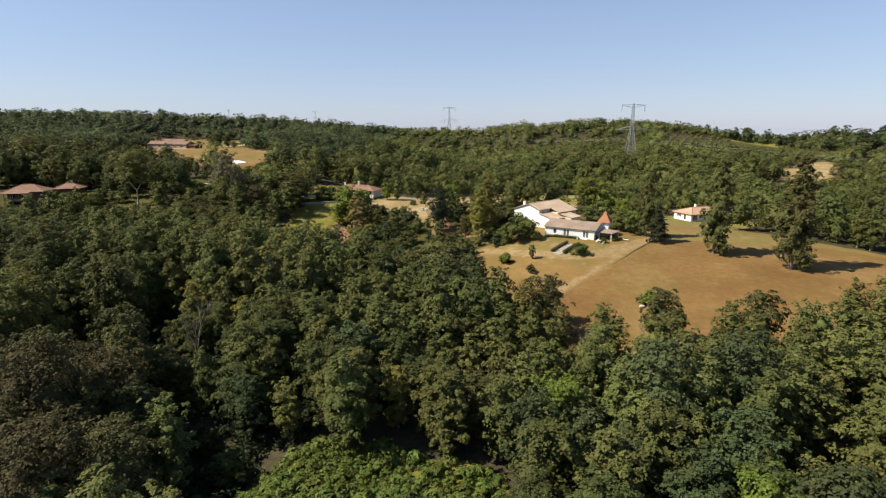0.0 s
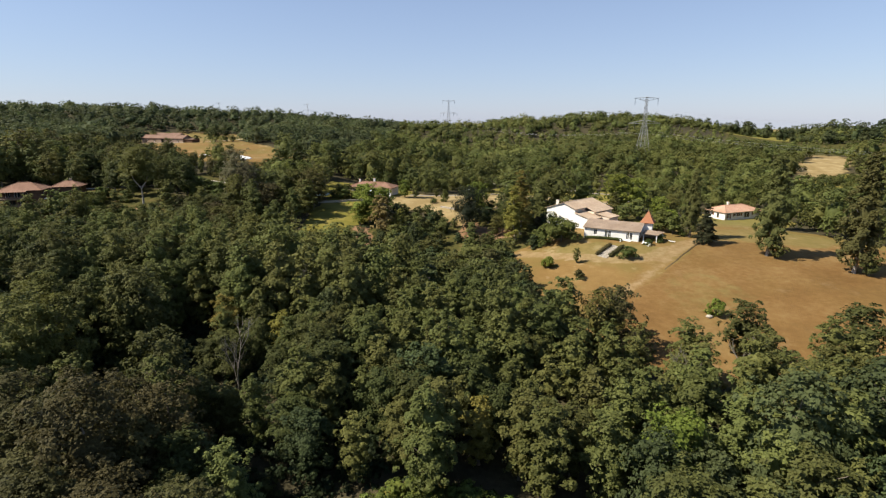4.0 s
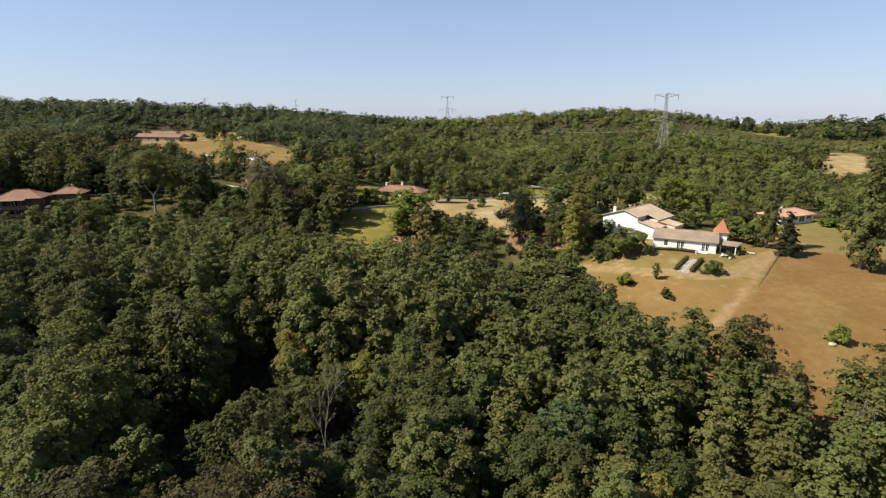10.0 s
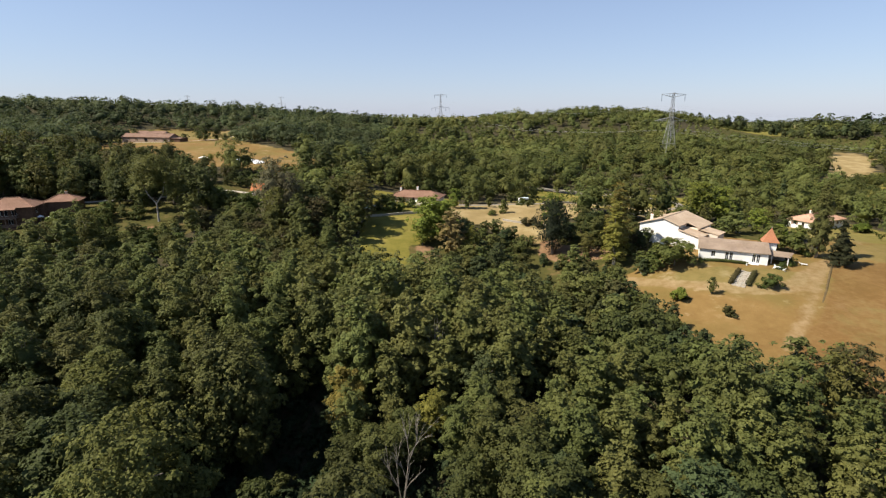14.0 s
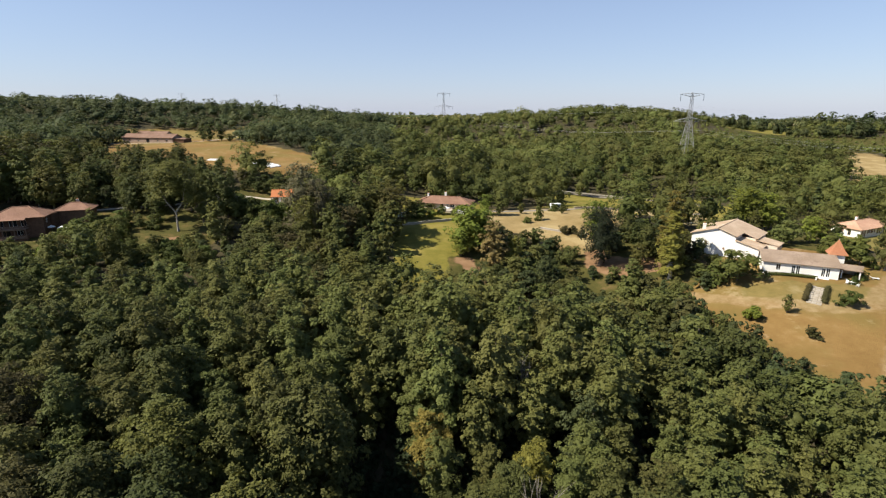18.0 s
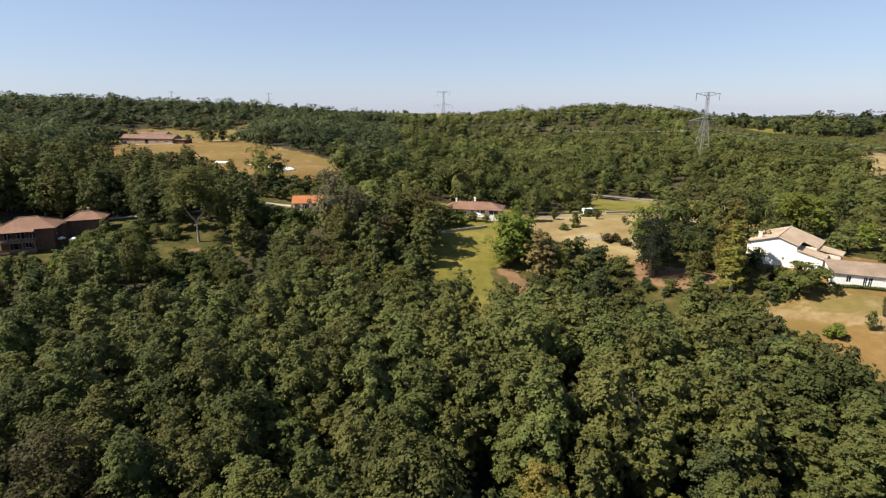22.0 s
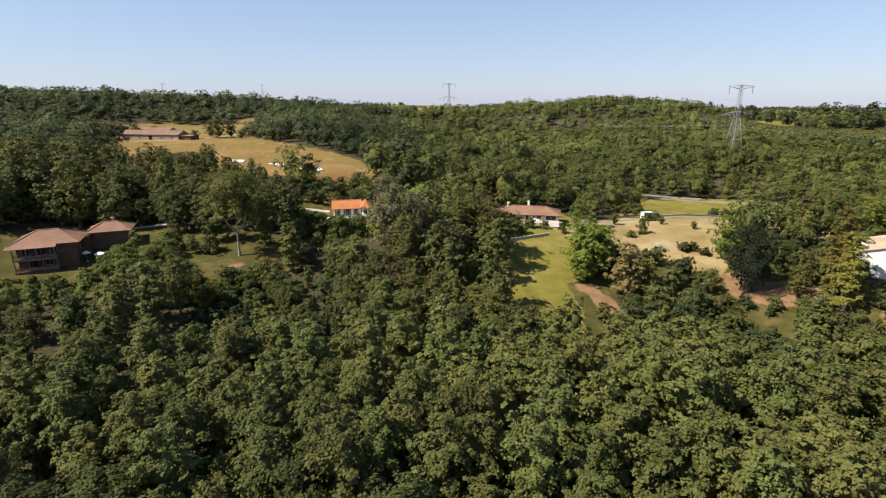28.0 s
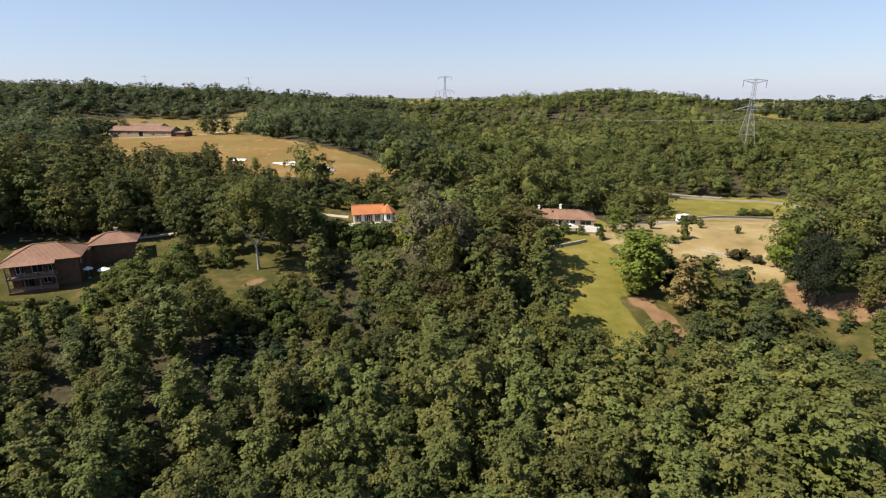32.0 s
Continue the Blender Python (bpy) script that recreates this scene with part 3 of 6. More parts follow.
def hip_roof(parent, l, w, eave, rise, mat, over=0.6, x0=0.0, y0=0.0):
    a, b, c, d = x0 - over, x0 + l + over, y0 - over, y0 + w + over
    e, m = eave - over * rise / (w / 2), (c + d) / 2
    top = eave + rise
    k = (d - c) / 2
    r0, r1 = (a + k, m, top), (b - k, m, top)
    roof_part(parent, [(a, c, e), (b, c, e), r1, r0], mat)
    roof_part(parent, [(b, d, e), (a, d, e), r0, r1], mat)
    roof_part(parent, [(b, c, e), (b, d, e), r1], mat)
    roof_part(parent, [(a, d, e), (a, c, e), r0], mat)
    for p, q in ((r0, r1), (r0, (a, c, e)), (r0, (a, d, e)), (r1, (b, c, e)), (r1, (b, d, e))):
        ridge_part(parent, p, q, mat)


def gable_roof(parent, l, w, eave, rise, mat, wall_mat, over=0.5, x0=0.0, y0=0.0):
    a, b, c, d = x0 - over, x0 + l + over, y0 - over, y0 + w + over
    e, m, top = eave - over * rise / (w / 2), y0 + w / 2, eave + rise
    roof_part(parent, [(a, c, e), (b, c, e), (b, m, top), (a, m, top)], mat)
    roof_part(parent, [(b, d, e), (a, d, e), (a, m, top), (b, m, top)], mat)
    ridge_part(parent, (a, m, top), (b, m, top), mat)
    for x in (x0, x0 + l - 0.3):
        part("gable_wall", prism([(x, y0, eave - 0.01), (x, y0 + w, eave - 0.01), (x, m, top - 0.2)], (0.3, 0, 0)), wall_mat, parent)


def prism(pts, way):
    bm = bmesh.new()
    a = [bm.verts.new(p) for p in pts]
    b = [bm.verts.new(Vector(p) + Vector(way)) for p in pts]
    k = len(a)
    bm.faces.new(a)
    bm.faces.new(b[::-1])
    for i in range(k):
        j = (i + 1) % k
        bm.faces.new((a[j], a[i], b[i], b[j]))
    bmesh.ops.recalc_face_normals(bm, faces=bm.faces)
    return bm


def chimney(parent, x, y, z0, z1, mat, s=0.35):
    c = part("chimney", boxes((x - s, y - s, z0, x + s, y + s, z1), (x - s - 0.08, y - s - 0.08, z1, x + s + 0.08, y + s + 0.08, z1 + 0.12)), mat, parent)
    part("chimney_pot", beam(bmesh.new(), (x, y, z1 + 0.12), (x, y, z1 + 0.45), 0.16, 0.13, 8), ORANGE_TILES, c)


# ---- the white farmhouse ----
def white_house():
    base = 14.9
    o = thing("farmhouse", pose(33.9, 168.8, base, 0, 0, -29.3), "long white rendered farmhouse with weathered clay roofs and a turret", "house")
    # garden wing
    four_walls(o, 16.2, 7.0, 3.5, {
        "front": [(2.9, 3.9, 1.3, 2.9, "pane"), (6.3, 7.1, 0.7, 2.9, "pane"), (7.3, 8.1, 0.7, 2.9, "pane"), (12.6, 13.4, 0.7, 2.9, "pane"), (13.6, 14.4, 0.7, 2.9, "pane")],
        "right": [(1.5, 4.5, 0.5, 2.7, "open")],
        "left": []}, WHITE)
    roof_part(o, [(-0.4, -0.5, 3.42), (16.7, -0.5, 3.42), (16.7, 7.3, 4.9), (-0.4, 7.3, 4.9)], WORN_TILES)
    for x in (0, 15.9):
        part("gable_wall", prism([(x, 0, 3.49), (x, 7.0, 3.49), (x, 7.0, 4.65)], (0.3, 0, 0)), WHITE if x == 0 else CREAM, o)
    part("back_upstand", boxes((0.31, 6.65, 3.51, 15.89, 7.0, 4.6)), WHITE, o)
    part("dark_lining", boxes((0.6, 3.0, 0.0, 15.5, 3.1, 3.4)), TIMBER, o)
    # white stair to the garden door
    for i in range(7):
        part("stair_step", boxes((11.5, -1.7 + i * 0.24, -1.0, 14.6 - i * 0.08, -1.46 + i * 0.24, -0.35 + i * 0.17)), WHITE, o)
    part("stair_wall", boxes((11.2, -1.9, -1.0, 11.48, -0.02, 0.9)), WHITE, o)
    # turret with a steep pyramid roof
    m = pose(15.75, 7.85, 0, 0, 0, 0)
    tw = 3.1
    for k, (px, py, a) in enumerate(((0, 0, 0), (tw, 0.3, 90), (tw, tw, 180), (0, tw - 0.3, 270))):
        wall_part(o, m @ pose(px, py, 0, 0, 0, a), tw if k % 2 == 0 else tw - 0.6, 5.0, [], WHITE, 0.3, -1.2)
    x0, x1, y0, y1 = 15.2, 19.4, 7.3, 11.5
    cx, cy = 17.3, 9.4
    ring = [(x0, y0), (x1, y0), (x1, y1), (x0, y1)]
    for i in range(4):
        a, b = ring[i], ring[(i + 1) % 4]
        am, bm_ = [(p[0] * 0.45 + cx * 0.55, p[1] * 0.45 + cy * 0.55, 6.75) for p in (a, b)]
        roof_part(o, [(*a, 4.85), (*b, 4.85), bm_, am], TURRET_TILES, "turret_roof")
        roof_part(o, [am, bm_, (cx, cy, 8.6)], TURRET_TILES, "turret_roof")
    part("finial", beam(bmesh.new(), (cx, cy, 8.5), (cx, cy, 9.0), 0.07, 0.03, 6), STEEL, o)
    # porch at the wing's end
    roof_part(o, [(17.0, 2.0, 2.6), (21.4, 2.0, 2.45), (22.9, 7.0, 2.7), (17.0, 7.0, 2.95)], WORN_TILES, "porch_roof")
    for px, py in ((17.3, 2.3), (21.0, 2.3), (22.3, 6.5)):
        part("porch_post", boxes((px - 0.12, py - 0.12, -1.0, px + 0.12, py + 0.12, 2.4)), WHITE, o)
    part("porch_wall", boxes((16.6, 6.6, -1.0, 22.1, 6.8, 2.4)), STONE, o)
    # main block: gable to the west
    g = part("main_block", boxes((0, 6.3, -2.0, 0.35, 16.8, 6.0)), WHITE, o)
    c, s = math.cos(radians(-20.2)), math.sin(radians(-20.2))
    mb = pose(-16.7, 14.6, 0, 0, 0, -20.2)
    g.matrix_basis = mb
    sl = 0.34
    zr = 8.7
    el, er, eb = zr - 7.0 * sl, zr - 4.6 * sl, zr - 8.2 * sl
    def lift(pts):
        return [mb @ Vector(p) for p in pts]
    gw = part("gable_wall", prism([(0, 0, -2), (11.6, 0, -2), (11.6, 0, er - 0.2), (7.0, 0, zr - 0.2), (0, 0, el - 0.2)], (0, 0.35, 0)), WHITE, o)
    gw.matrix_basis = mb
    part("side_wall", boxes((11.25, 0.36, -2, 11.6, 6.0, er - 0.2), (11.6, 6.0, -2, 15.2, 6.35, eb - 0.2), (14.85, 6.36, -2, 15.2, 16.8, eb - 0.2), (0.36, 16.45, -2, 14.84, 16.8, eb - 0.2)), CREAM, o).matrix_basis = mb
    for a, b, z0, z1 in ((3.6, 4.3, 3.4, 4.4), (8.6, 9.1, 2.6, 3.2), (2.0, 3.2, 0.2, 2.4)):
        w = part("window", boxes((a, -0.05, z0, b, 0.02, z1)), SHUTTER, o)
        w.matrix_basis = mb
    roof_part(o, lift([(-0.5, -0.5, el - 0.17), (-0.5, 17.2, el - 0.17), (7.0, 17.2, zr), (7.0, -0.5, zr)]), TILES)
    roof_part(o, lift([(12.1, 6.0, er - 0.17), (12.1, -0.5, er - 0.17), (7.0, -0.5, zr), (7.0, 6.0, zr)]), TILES)
    roof_part(o, lift([(15.7, 17.2, eb - 0.17), (15.7, 6.0, eb - 0.17), (7.0, 6.0, zr + 0.02), (7.0, 17.2, zr + 0.02)]), TILES)
    ridge_part(o, mb @ Vector((7.0, -0.5, zr)), mb @ Vector((7.0, 17.2, zr)), TILES)
    ch = mb @ Vector((2.2, 3.0, 0))
    chimney(o, ch.x, ch.y, 6.2, 8.6, WHITE, 0.4)
    # link between the block and the wing, and the shed behind
    part("link_wall", boxes((11.62, 0.02, -2, 17.6, 0.34, 4.35), (17.3, 0.35, -2, 17.6, 5.6, 4.35)), WHITE, o).matrix_basis = mb
    part("link_gable", prism([(11.62, 0.02, 4.34), (17.6, 0.02, 4.34), (11.62, 0.02, 5.6)], (0, 0.32, 0)), WHITE, o).matrix_basis = mb
    roof_part(o, lift([(18.1, 6.2, 4.3), (18.1, -0.4, 4.3), (11.62, -0.4, 5.85), (11.62, 6.2, 5.85)]), TILES)
    part("shed_wall", boxes((15.3, 6.4, -2, 20.6, 12.0, 4.4)), CREAM, o).matrix_basis = mb
    roof_part(o, lift([(21.0, 12.3, 4.5), (21.0, 6.25, 4.5), (15.25, 6.25, 5.4), (15.25, 12.3, 5.4)]), TILES)
    return o


white_house()


# ---- the small house behind the poplars ----
def annex_house():
    o = thing("bungalow", pose(103.6, 213.0, 12.1, 0, 0, 20), "long cream bungalow with a pinkish hipped tile roof", "house")
    four_walls(o, 19.0, 9.5, 2.9, {"front": [(1.4, 2.6, 0.1, 2.2, "shut"), (5.0, 6.4, 0.9, 2.2, "shut"), (7.2, 8.6, 0.9, 2.2, "shut"), (10.6, 13.6, 0.1, 2.3, "pane"), (15.4, 16.8, 0.9, 2.2, "shut")], "left": [(2.0, 3.2, 0.9, 2.2, "shut"), (5.2, 6.2, 0.1, 2.2, "door")]}, WHITE)
    hip_roof(o, 19.0, 9.5, 2.9, 1.9, PINK_TILES)
    chimney(o, 7.4, 5.6, 3.8, 5.7, WHITE)


annex_house()


# ---- the house above the meadow ----
def meadow_house():
    o = thing("bungalow", pose(-51.8, 246.4, 19.2, 0, 0, -19), "long cream bungalow with a red-brown hipped roof and two chimneys", "house")
    four_walls(o, 20.5, 9.0, 2.5, {"front": [(9.6, 10.6, 0.1, 2.15, "door"), (11.8, 12.6, 0.9, 2.1, "pane"), (13.2, 14.8, 0.9, 2.1, "pane"), (16.2, 19.6, 0.5, 2.2, "pane"), (4.0, 6.4, 0.1, 2.2, "door"), (1.2, 2.2, 0.9, 2.1, "shut")], "left": [(3.0, 4.2, 0.9, 2.1, "shut")]}, CREAM)
    hip_roof(o, 20.5, 9.0, 2.5, 1.8, RED_TILES, 0.7)
    chimney(o, 3.4, 4.6, 3.4, 5.2, WHITE, 0.3)
    chimney(o, 10.2, 5.6, 3.8, 5.6, WHITE, 0.35)
    part("terrace", boxes((9.0, -2.6, -1.0, 21.5, -0.02, 0.02)), STONE, o)
    part("terrace_wall", boxes((15.4, -2.9, -1.0, 21.8, -2.62, 0.75)), WHITE, o)


meadow_house()


# ---- the house with the new orange roof ----
def orange_house():
    o = thing("cottage", pose(-106.4, 248.6, 21.6, 0, 0, 2), "white cottage with a bright new orange tile roof", "house")
    four_walls(o, 9.0, 7.0, 2.7, {"front": [(1.0, 1.9, 0.1, 2.2, "shut"), (3.9, 5.1, 0.1, 2.2, "shut"), (6.9, 7.7, 0.1, 2.2, "shut")], "left": [(2.5, 3.5, 0.9, 2.1, "shut")]}, WHITE)
    gable_roof(o, 9.0, 7.0, 2.7, 1.9, ORANGE_TILES, WHITE)
    # bay with a pointed roof
    cx, cy, r = 10.6, 1.6, 2.5
    ring = [(cx + r * math.cos(a), cy + r * math.sin(a)) for a in [radians(22.5 + 45 * i) for i in range(8)]]
    for i in range(8):
        a, b = Vector((*ring[i], 0)), Vector((*ring[(i + 1) % 8], 0))
        d = (b - a)
        ang = math.degrees(math.atan2(d.y, d.x))
        wall_part(o, pose(a.x, a.y, 0, 0, 0, ang), d.length, 2.6, [(0.45, d.length - 0.45, 0.5, 2.3, "pane")] if 2 < i < 8 or i == 0 else [], WHITE, 0.2, -1.2)
        over = 1.18
        pa, pb = [(cx + (p.x - cx) * over, cy + (p.y - cy) * over, 2.55) for p in (a, b)]
        roof_part(o, [pa, pb, (cx, cy, 5.2)], ORANGE_TILES)
    part("terrace", boxes((-4.0, -3.4, -1.2, 11.0, -0.02, -0.12)), GRAVEL, o)
    part("terrace_wall", boxes((1.0, -3.7, -1.6, 11.0, -3.42, 0.2)), STONE, o)


orange_house()


# ---- the timber house with the balcony ----
def timber_house():
    z = 17.6
    o = thing("villa", pose(-181.15, 214.16, z, 0, 0, 14), "two-storey brown timber villa with hipped tile roof and a long balcony", "house")
    four_walls(o, 12.8, 9.0, 6.4, {"front": [(1.0, 2.6, 3.5, 5.6, "pane"), (4.0, 6.0, 3.5, 5.6, "pane"), (7.0, 8.4, 3.5, 5.6, "pane"), (1.6, 4.0, 0.3, 2.4, "door"), (5.6, 7.2, 0.9, 2.4, "pane")], "right": [(2.0, 3.4, 3.9, 5.2, "pane"), (5.0, 6.4, 0.4, 2.2, "pane")]}, TIMBER)
    hip_roof(o, 13.4, 9.0, 6.85, 2.2, RED_TILES, 1.0, -0.6)
    part("veranda_floor", boxes((-0.3, -2.6, -1.6, 8.8, -0.02, 0.1)), TIMBER, o)
    part("balcony_floor", boxes((-0.3, -2.4, 3.0, 8.8, -0.02, 3.2)), GREY_WOOD, o)
    part("balcony_fascia", boxes((-0.3, -2.46, 2.85, 8.8, -2.41, 3.3)), GREY_WOOD, o)
    roof_part(o, [(-1.6, -2.3, 5.93), (8.9, -2.3, 5.93), (8.9, -0.9, 6.5), (-1.6, -0.9, 6.5)], RED_TILES)
    for i in range(4):
        x = -0.2 + i * 2.93
        part("veranda_post", boxes((x, -2.36, 0.11, x + 0.2, -2.16, 2.84)), GREY_WOOD, o)
        part("balcony_post", boxes((x, -2.36, 3.21, x + 0.16, -2.2, 5.9)), TIMBER, o)
        if i < 3:
            for zz in (0.25, 0.52, 0.79):
                part("rail_board", boxes((x + 0.21, -2.30, zz, x + 2.92, -2.26, zz + 0.2)), GREY_WOOD, o)
            for zz in (3.45, 3.71, 3.97):
                part("balcony_rail", boxes((x + 0.17, -2.30, zz, x + 2.92, -2.26, zz + 0.16)), GREY_WOOD, o)
    part("handrail", boxes((-0.3, -2.42, 1.08, 8.8, -2.37, 1.18)), GREY_WOOD, o)
    for x in (-0.3, 8.76):
        for zz in (0.52, 1.08, 3.71, 3.97):
            part("end_rail", boxes((x, -2.36, zz, x + 0.04, -0.03, zz + 0.14)), GREY_WOOD, o)
    part("link_wall", boxes((12.82, 5.6, -1.0, 14.2, 8.78, 6.2)), TIMBER, o)
    # lower wing behind
    part("wing_wall", boxes((13.4, 8.8, -1.0, 23.4, 15.8, 6.35)), TIMBER, o)
    hip_roof(o, 10.0, 7.0, 6.7, 1.75, RED_TILES, 0.6, 13.4, 8.8)
    chimney(o, 19.0, 13.4, 7.6, 9.2, STONE, 0.35)


timber_house()


# ---- the long farm on the hill ----
def long_farm():
    o = thing("farm_building", pose(-266.0, 474.0, ground_z(-242, 466) - 0.1, 0, 0, -21), "long low stone farm building with weathered tile roofs", "farm")
    four_walls(o, 46.0, 10.0, 4.0, {"front": [(6, 7.2, 1.0, 2.4, "shut"), (14, 15.2, 1.0, 2.4, "shut"), (22, 25, 0.1, 3.0, "door"), (32, 33.2, 1.0, 2.4, "shut"), (40, 41.2, 1.0, 2.4, "shut")]}, OLD_WALL, -2.0)
    gable_roof(o, 46.0, 10.0, 4.0, 2.4, BARN_TILES, OLD_WALL, 0.7)
    part("barn_wall", boxes((-2.0, 14.0, -1.5, 26.0, 24.0, 5.0)), STONE, o)
    gable_roof(o, 28.0, 10.0, 5.0, 2.6, BARN_TILES, STONE, 0.6, -2.0, 14.0)
    part("lean_to", boxes((46.2, 1.0, -1.5, 55.0, 9.0, 3.0)), TIMBER, o)
    roof_part(o, [(46.1, 0.4, 3.2), (55.6, 0.4, 3.0), (55.6, 9.6, 3.6), (46.1, 9.6, 3.8)], BARN_TILES)


long_farm()


# ---- small built things ----
def van():
    x, y = 4.6, 249.0
    o = thing("van", pose(x, y, ground_z(x, y) + 0.02, 0, 0, 12), "white camper van parked beside the lane", "van")
    bm = prism([(-2.8, -1.0, 0.45), (2.1, -1.0, 0.45), (2.9, -1.0, 0.5), (2.9, -1.0, 1.25), (2.2, -1.0, 1.5), (1.5, -1.0, 2.3), (1.2, -1.0, 2.7), (-2.8, -1.0, 2.7)], (0, 2.0, 0))
    bmesh.ops.bevel(bm, geom=bm.edges[:], offset=0.07, segments=2, affect="EDGES")
    part("body", bm, PAINT, o)
    part("windscreen", prism([(2.2, -0.85, 1.56), (1.62, -0.85, 2.22), (1.7, -0.85, 2.28), (2.28, -0.85, 1.6)], (0, 1.7, 0)), GLASS, o)
    for s in (-1.03, 1.01):
        part("side_window", boxes((-1.6, s, 1.5, 0.6, s + 0.02, 2.1)), GLASS, o)
    for wx in (-1.8, 1.8):
        for wy in (-1.02, 0.8):
            w = part("wheel", beam(bmesh.new(), (wx, wy, 0.36), (wx, wy + 0.22, 0.36), 0.36, 0.36, 14), ASPHALT, o)
            part("rim", beam(bmesh.new(), (wx, wy - 0.01, 0.36), (wx, wy + 0.23, 0.36), 0.2, 0.2, 10), STEEL, w)


van()


def car(x, y, turn, mat, label):
    o = thing("car", pose(x, y, ground_z(x, y) + 0.02, 0, 0, turn), label, "car")
    bm = prism([(-2.0, -0.85, 0.3), (2.0, -0.85, 0.3), (2.05, -0.85, 0.75), (1.1, -0.85, 0.95), (0.5, -0.85, 1.45), (-1.3, -0.85, 1.48), (-1.9, -0.85, 0.95)], (0, 1.7, 0))
    bmesh.ops.bevel(bm, geom=bm.edges[:], offset=0.08, segments=2, affect="EDGES")
    part("body", bm, mat, o)
    part("windscreen", prism([(1.08, -0.7, 0.99), (0.56, -0.7, 1.41), (0.62, -0.7, 1.44), (1.14, -0.7, 1.02)], (0, 1.4, 0)), GLASS, o)
    for s in (-0.87, 0.85):
        part("side_window", boxes((-1.2, s, 1.0, 0.5, s + 0.02, 1.35)), GLASS, o)
    for wx in (-1.3, 1.3):
        for wy in (-0.88, 0.68):
            w = part("wheel", beam(bmesh.new(), (wx, wy, 0.31), (wx, wy + 0.2, 0.31), 0.31, 0.31, 14), ASPHALT, o)
            part("rim", beam(bmesh.new(), (wx, wy - 0.01, 0.31), (wx, wy + 0.21, 0.31), 0.18, 0.18, 10), STEEL, w)


BLUE = material("blue_car_paint", (0.014, 0.018, 0.030), 0.3)
car(-163.6, 221.6, 100, BLUE, "dark blue car parked in the shade of the villa")
car(-66.0, 226.0, 15, PAINT, "small white car parked beside the carport")


def parasol(x, y, h, r, label):
    o = thing("parasol", pose(x, y, ground_z(x, y)), label, "parasol")
    part("pole", beam(bmesh.new(), (0, 0, 0), (0, 0, h), 0.04, 0.03, 8), STEEL, o)
    bm = bmesh.new()
    tip = bm.verts.new((0, 0, h + 0.1))
    rim = [bm.verts.new((r * math.cos(a), r * math.sin(a), h - 0.45 + 0.04 * (-1) ** i)) for i, a in enumerate([2 * math.pi * k / 16 for k in range(16)])]
    low = [bm.verts.new(v.co - Vector((0, 0, 0.12))) for v in rim]
    for i in range(16):
        j = (i + 1) % 16
        bm.faces.new((tip, rim[i], rim[j]))
        bm.faces.new((rim[j], rim[i], low[i], low[j]))
    part("canopy", bm, PAINT, o)
    part("base", beam(bmesh.new(), (0, 0, 0), (0, 0, 0.12), 0.35, 0.3, 12), STONE, o)


parasol(-168.0, 219.4, 2.8, 1.0, "small open white parasol beside the villa")
parasol(-164.3, 218.6, 2.8, 1.3, "open white parasol beside the villa")
parasol(-41.4, 237.2, 2.8, 1.5, "open white parasol before the bungalow")


def carport():
    x, y = -60.5, 226.5
    o = thing("carport", pose(x, y, ground_z(x, y) - 0.1, 0, 0, -12), "timber carport with a pale green sheet roof", "carport")
    roof_part(o, [(-3.6, -2.6, 2.3), (3.6, -2.6, 2.3), (3.6, 2.6, 2.7), (-3.6, 2.6, 2.7)], grain("green_sheet", (0.24, 0.30, 0.25), (0.34, 0.40, 0.33), 0.6, 0.6, 0.1))
    for px in (-3.3, 0, 3.3):
        for py, hh in ((-2.3, 2.2), (2.3, 2.5)):
            part("post", boxes((px - 0.08, py - 0.08, -0.3, px + 0.08, py + 0.08, hh)), TIMBER, o)


carport()


def low_wall(name, line, high, thick, mat, label):
    """A wall that follows the ground, with uneven coping."""
    o = thing(name, pose(line[0][0], line[0][1], ground_z(*line[0])), label, "wall")
    ox, oy, oz = line[0][0], line[0][1], ground_z(*line[0])
    for (ax, ay), (bx, by) in zip(line, line[1:]):
        k = max(1, int(math.hypot(bx - ax, by - ay) / 2.0))
        for i in range(k):
            p = Vector((ax + (bx - ax) * i / k, ay + (by - ay) * i / k))
            q = Vector((ax + (bx - ax) * (i + 1) / k, ay + (by - ay) * (i + 1) / k))
            d = (q - p).normalized()
            s = Vector((-d.y, d.x)) * thick / 2
            zp, zq = ground_z(p.x, p.y) - oz, ground_z(q.x, q.y) - oz
            pts = [(p.x - s.x - ox, p.y - s.y - oy, zp - 0.4), (q.x - s.x - ox, q.y - s.y - oy, zq - 0.4), (q.x - s.x - ox, q.y - s.y - oy, zq + high * rnd.uniform(0.94, 1.05)), (p.x - s.x - ox, p.y - s.y - oy, zp + high * rnd.uniform(0.94, 1.05))]
            part("wall_section", prism(pts, (2 * s.x, 2 * s.y, 0)), mat, o)


rnd = random.Random(5)
low_wall("garden_wall", [(-64, 220.5), (-53.5, 223.5), (-46, 226.4), (-39.4, 229.6)], 0.8, 0.4, STONE, "low pale stone garden wall along the meadow")
low_wall("roadside_wall", [(14, 255.5), (30, 260), (50, 266.5), (66, 270)], 0.7, 0.4, STONE, "low stone wall beside the lane")
low_wall("lawn_wall", [(-10.6, 219.3), (-3.5, 214.0), (3, 210)], 0.6, 0.5, STONE, "low dry stone wall across the dry lawn")


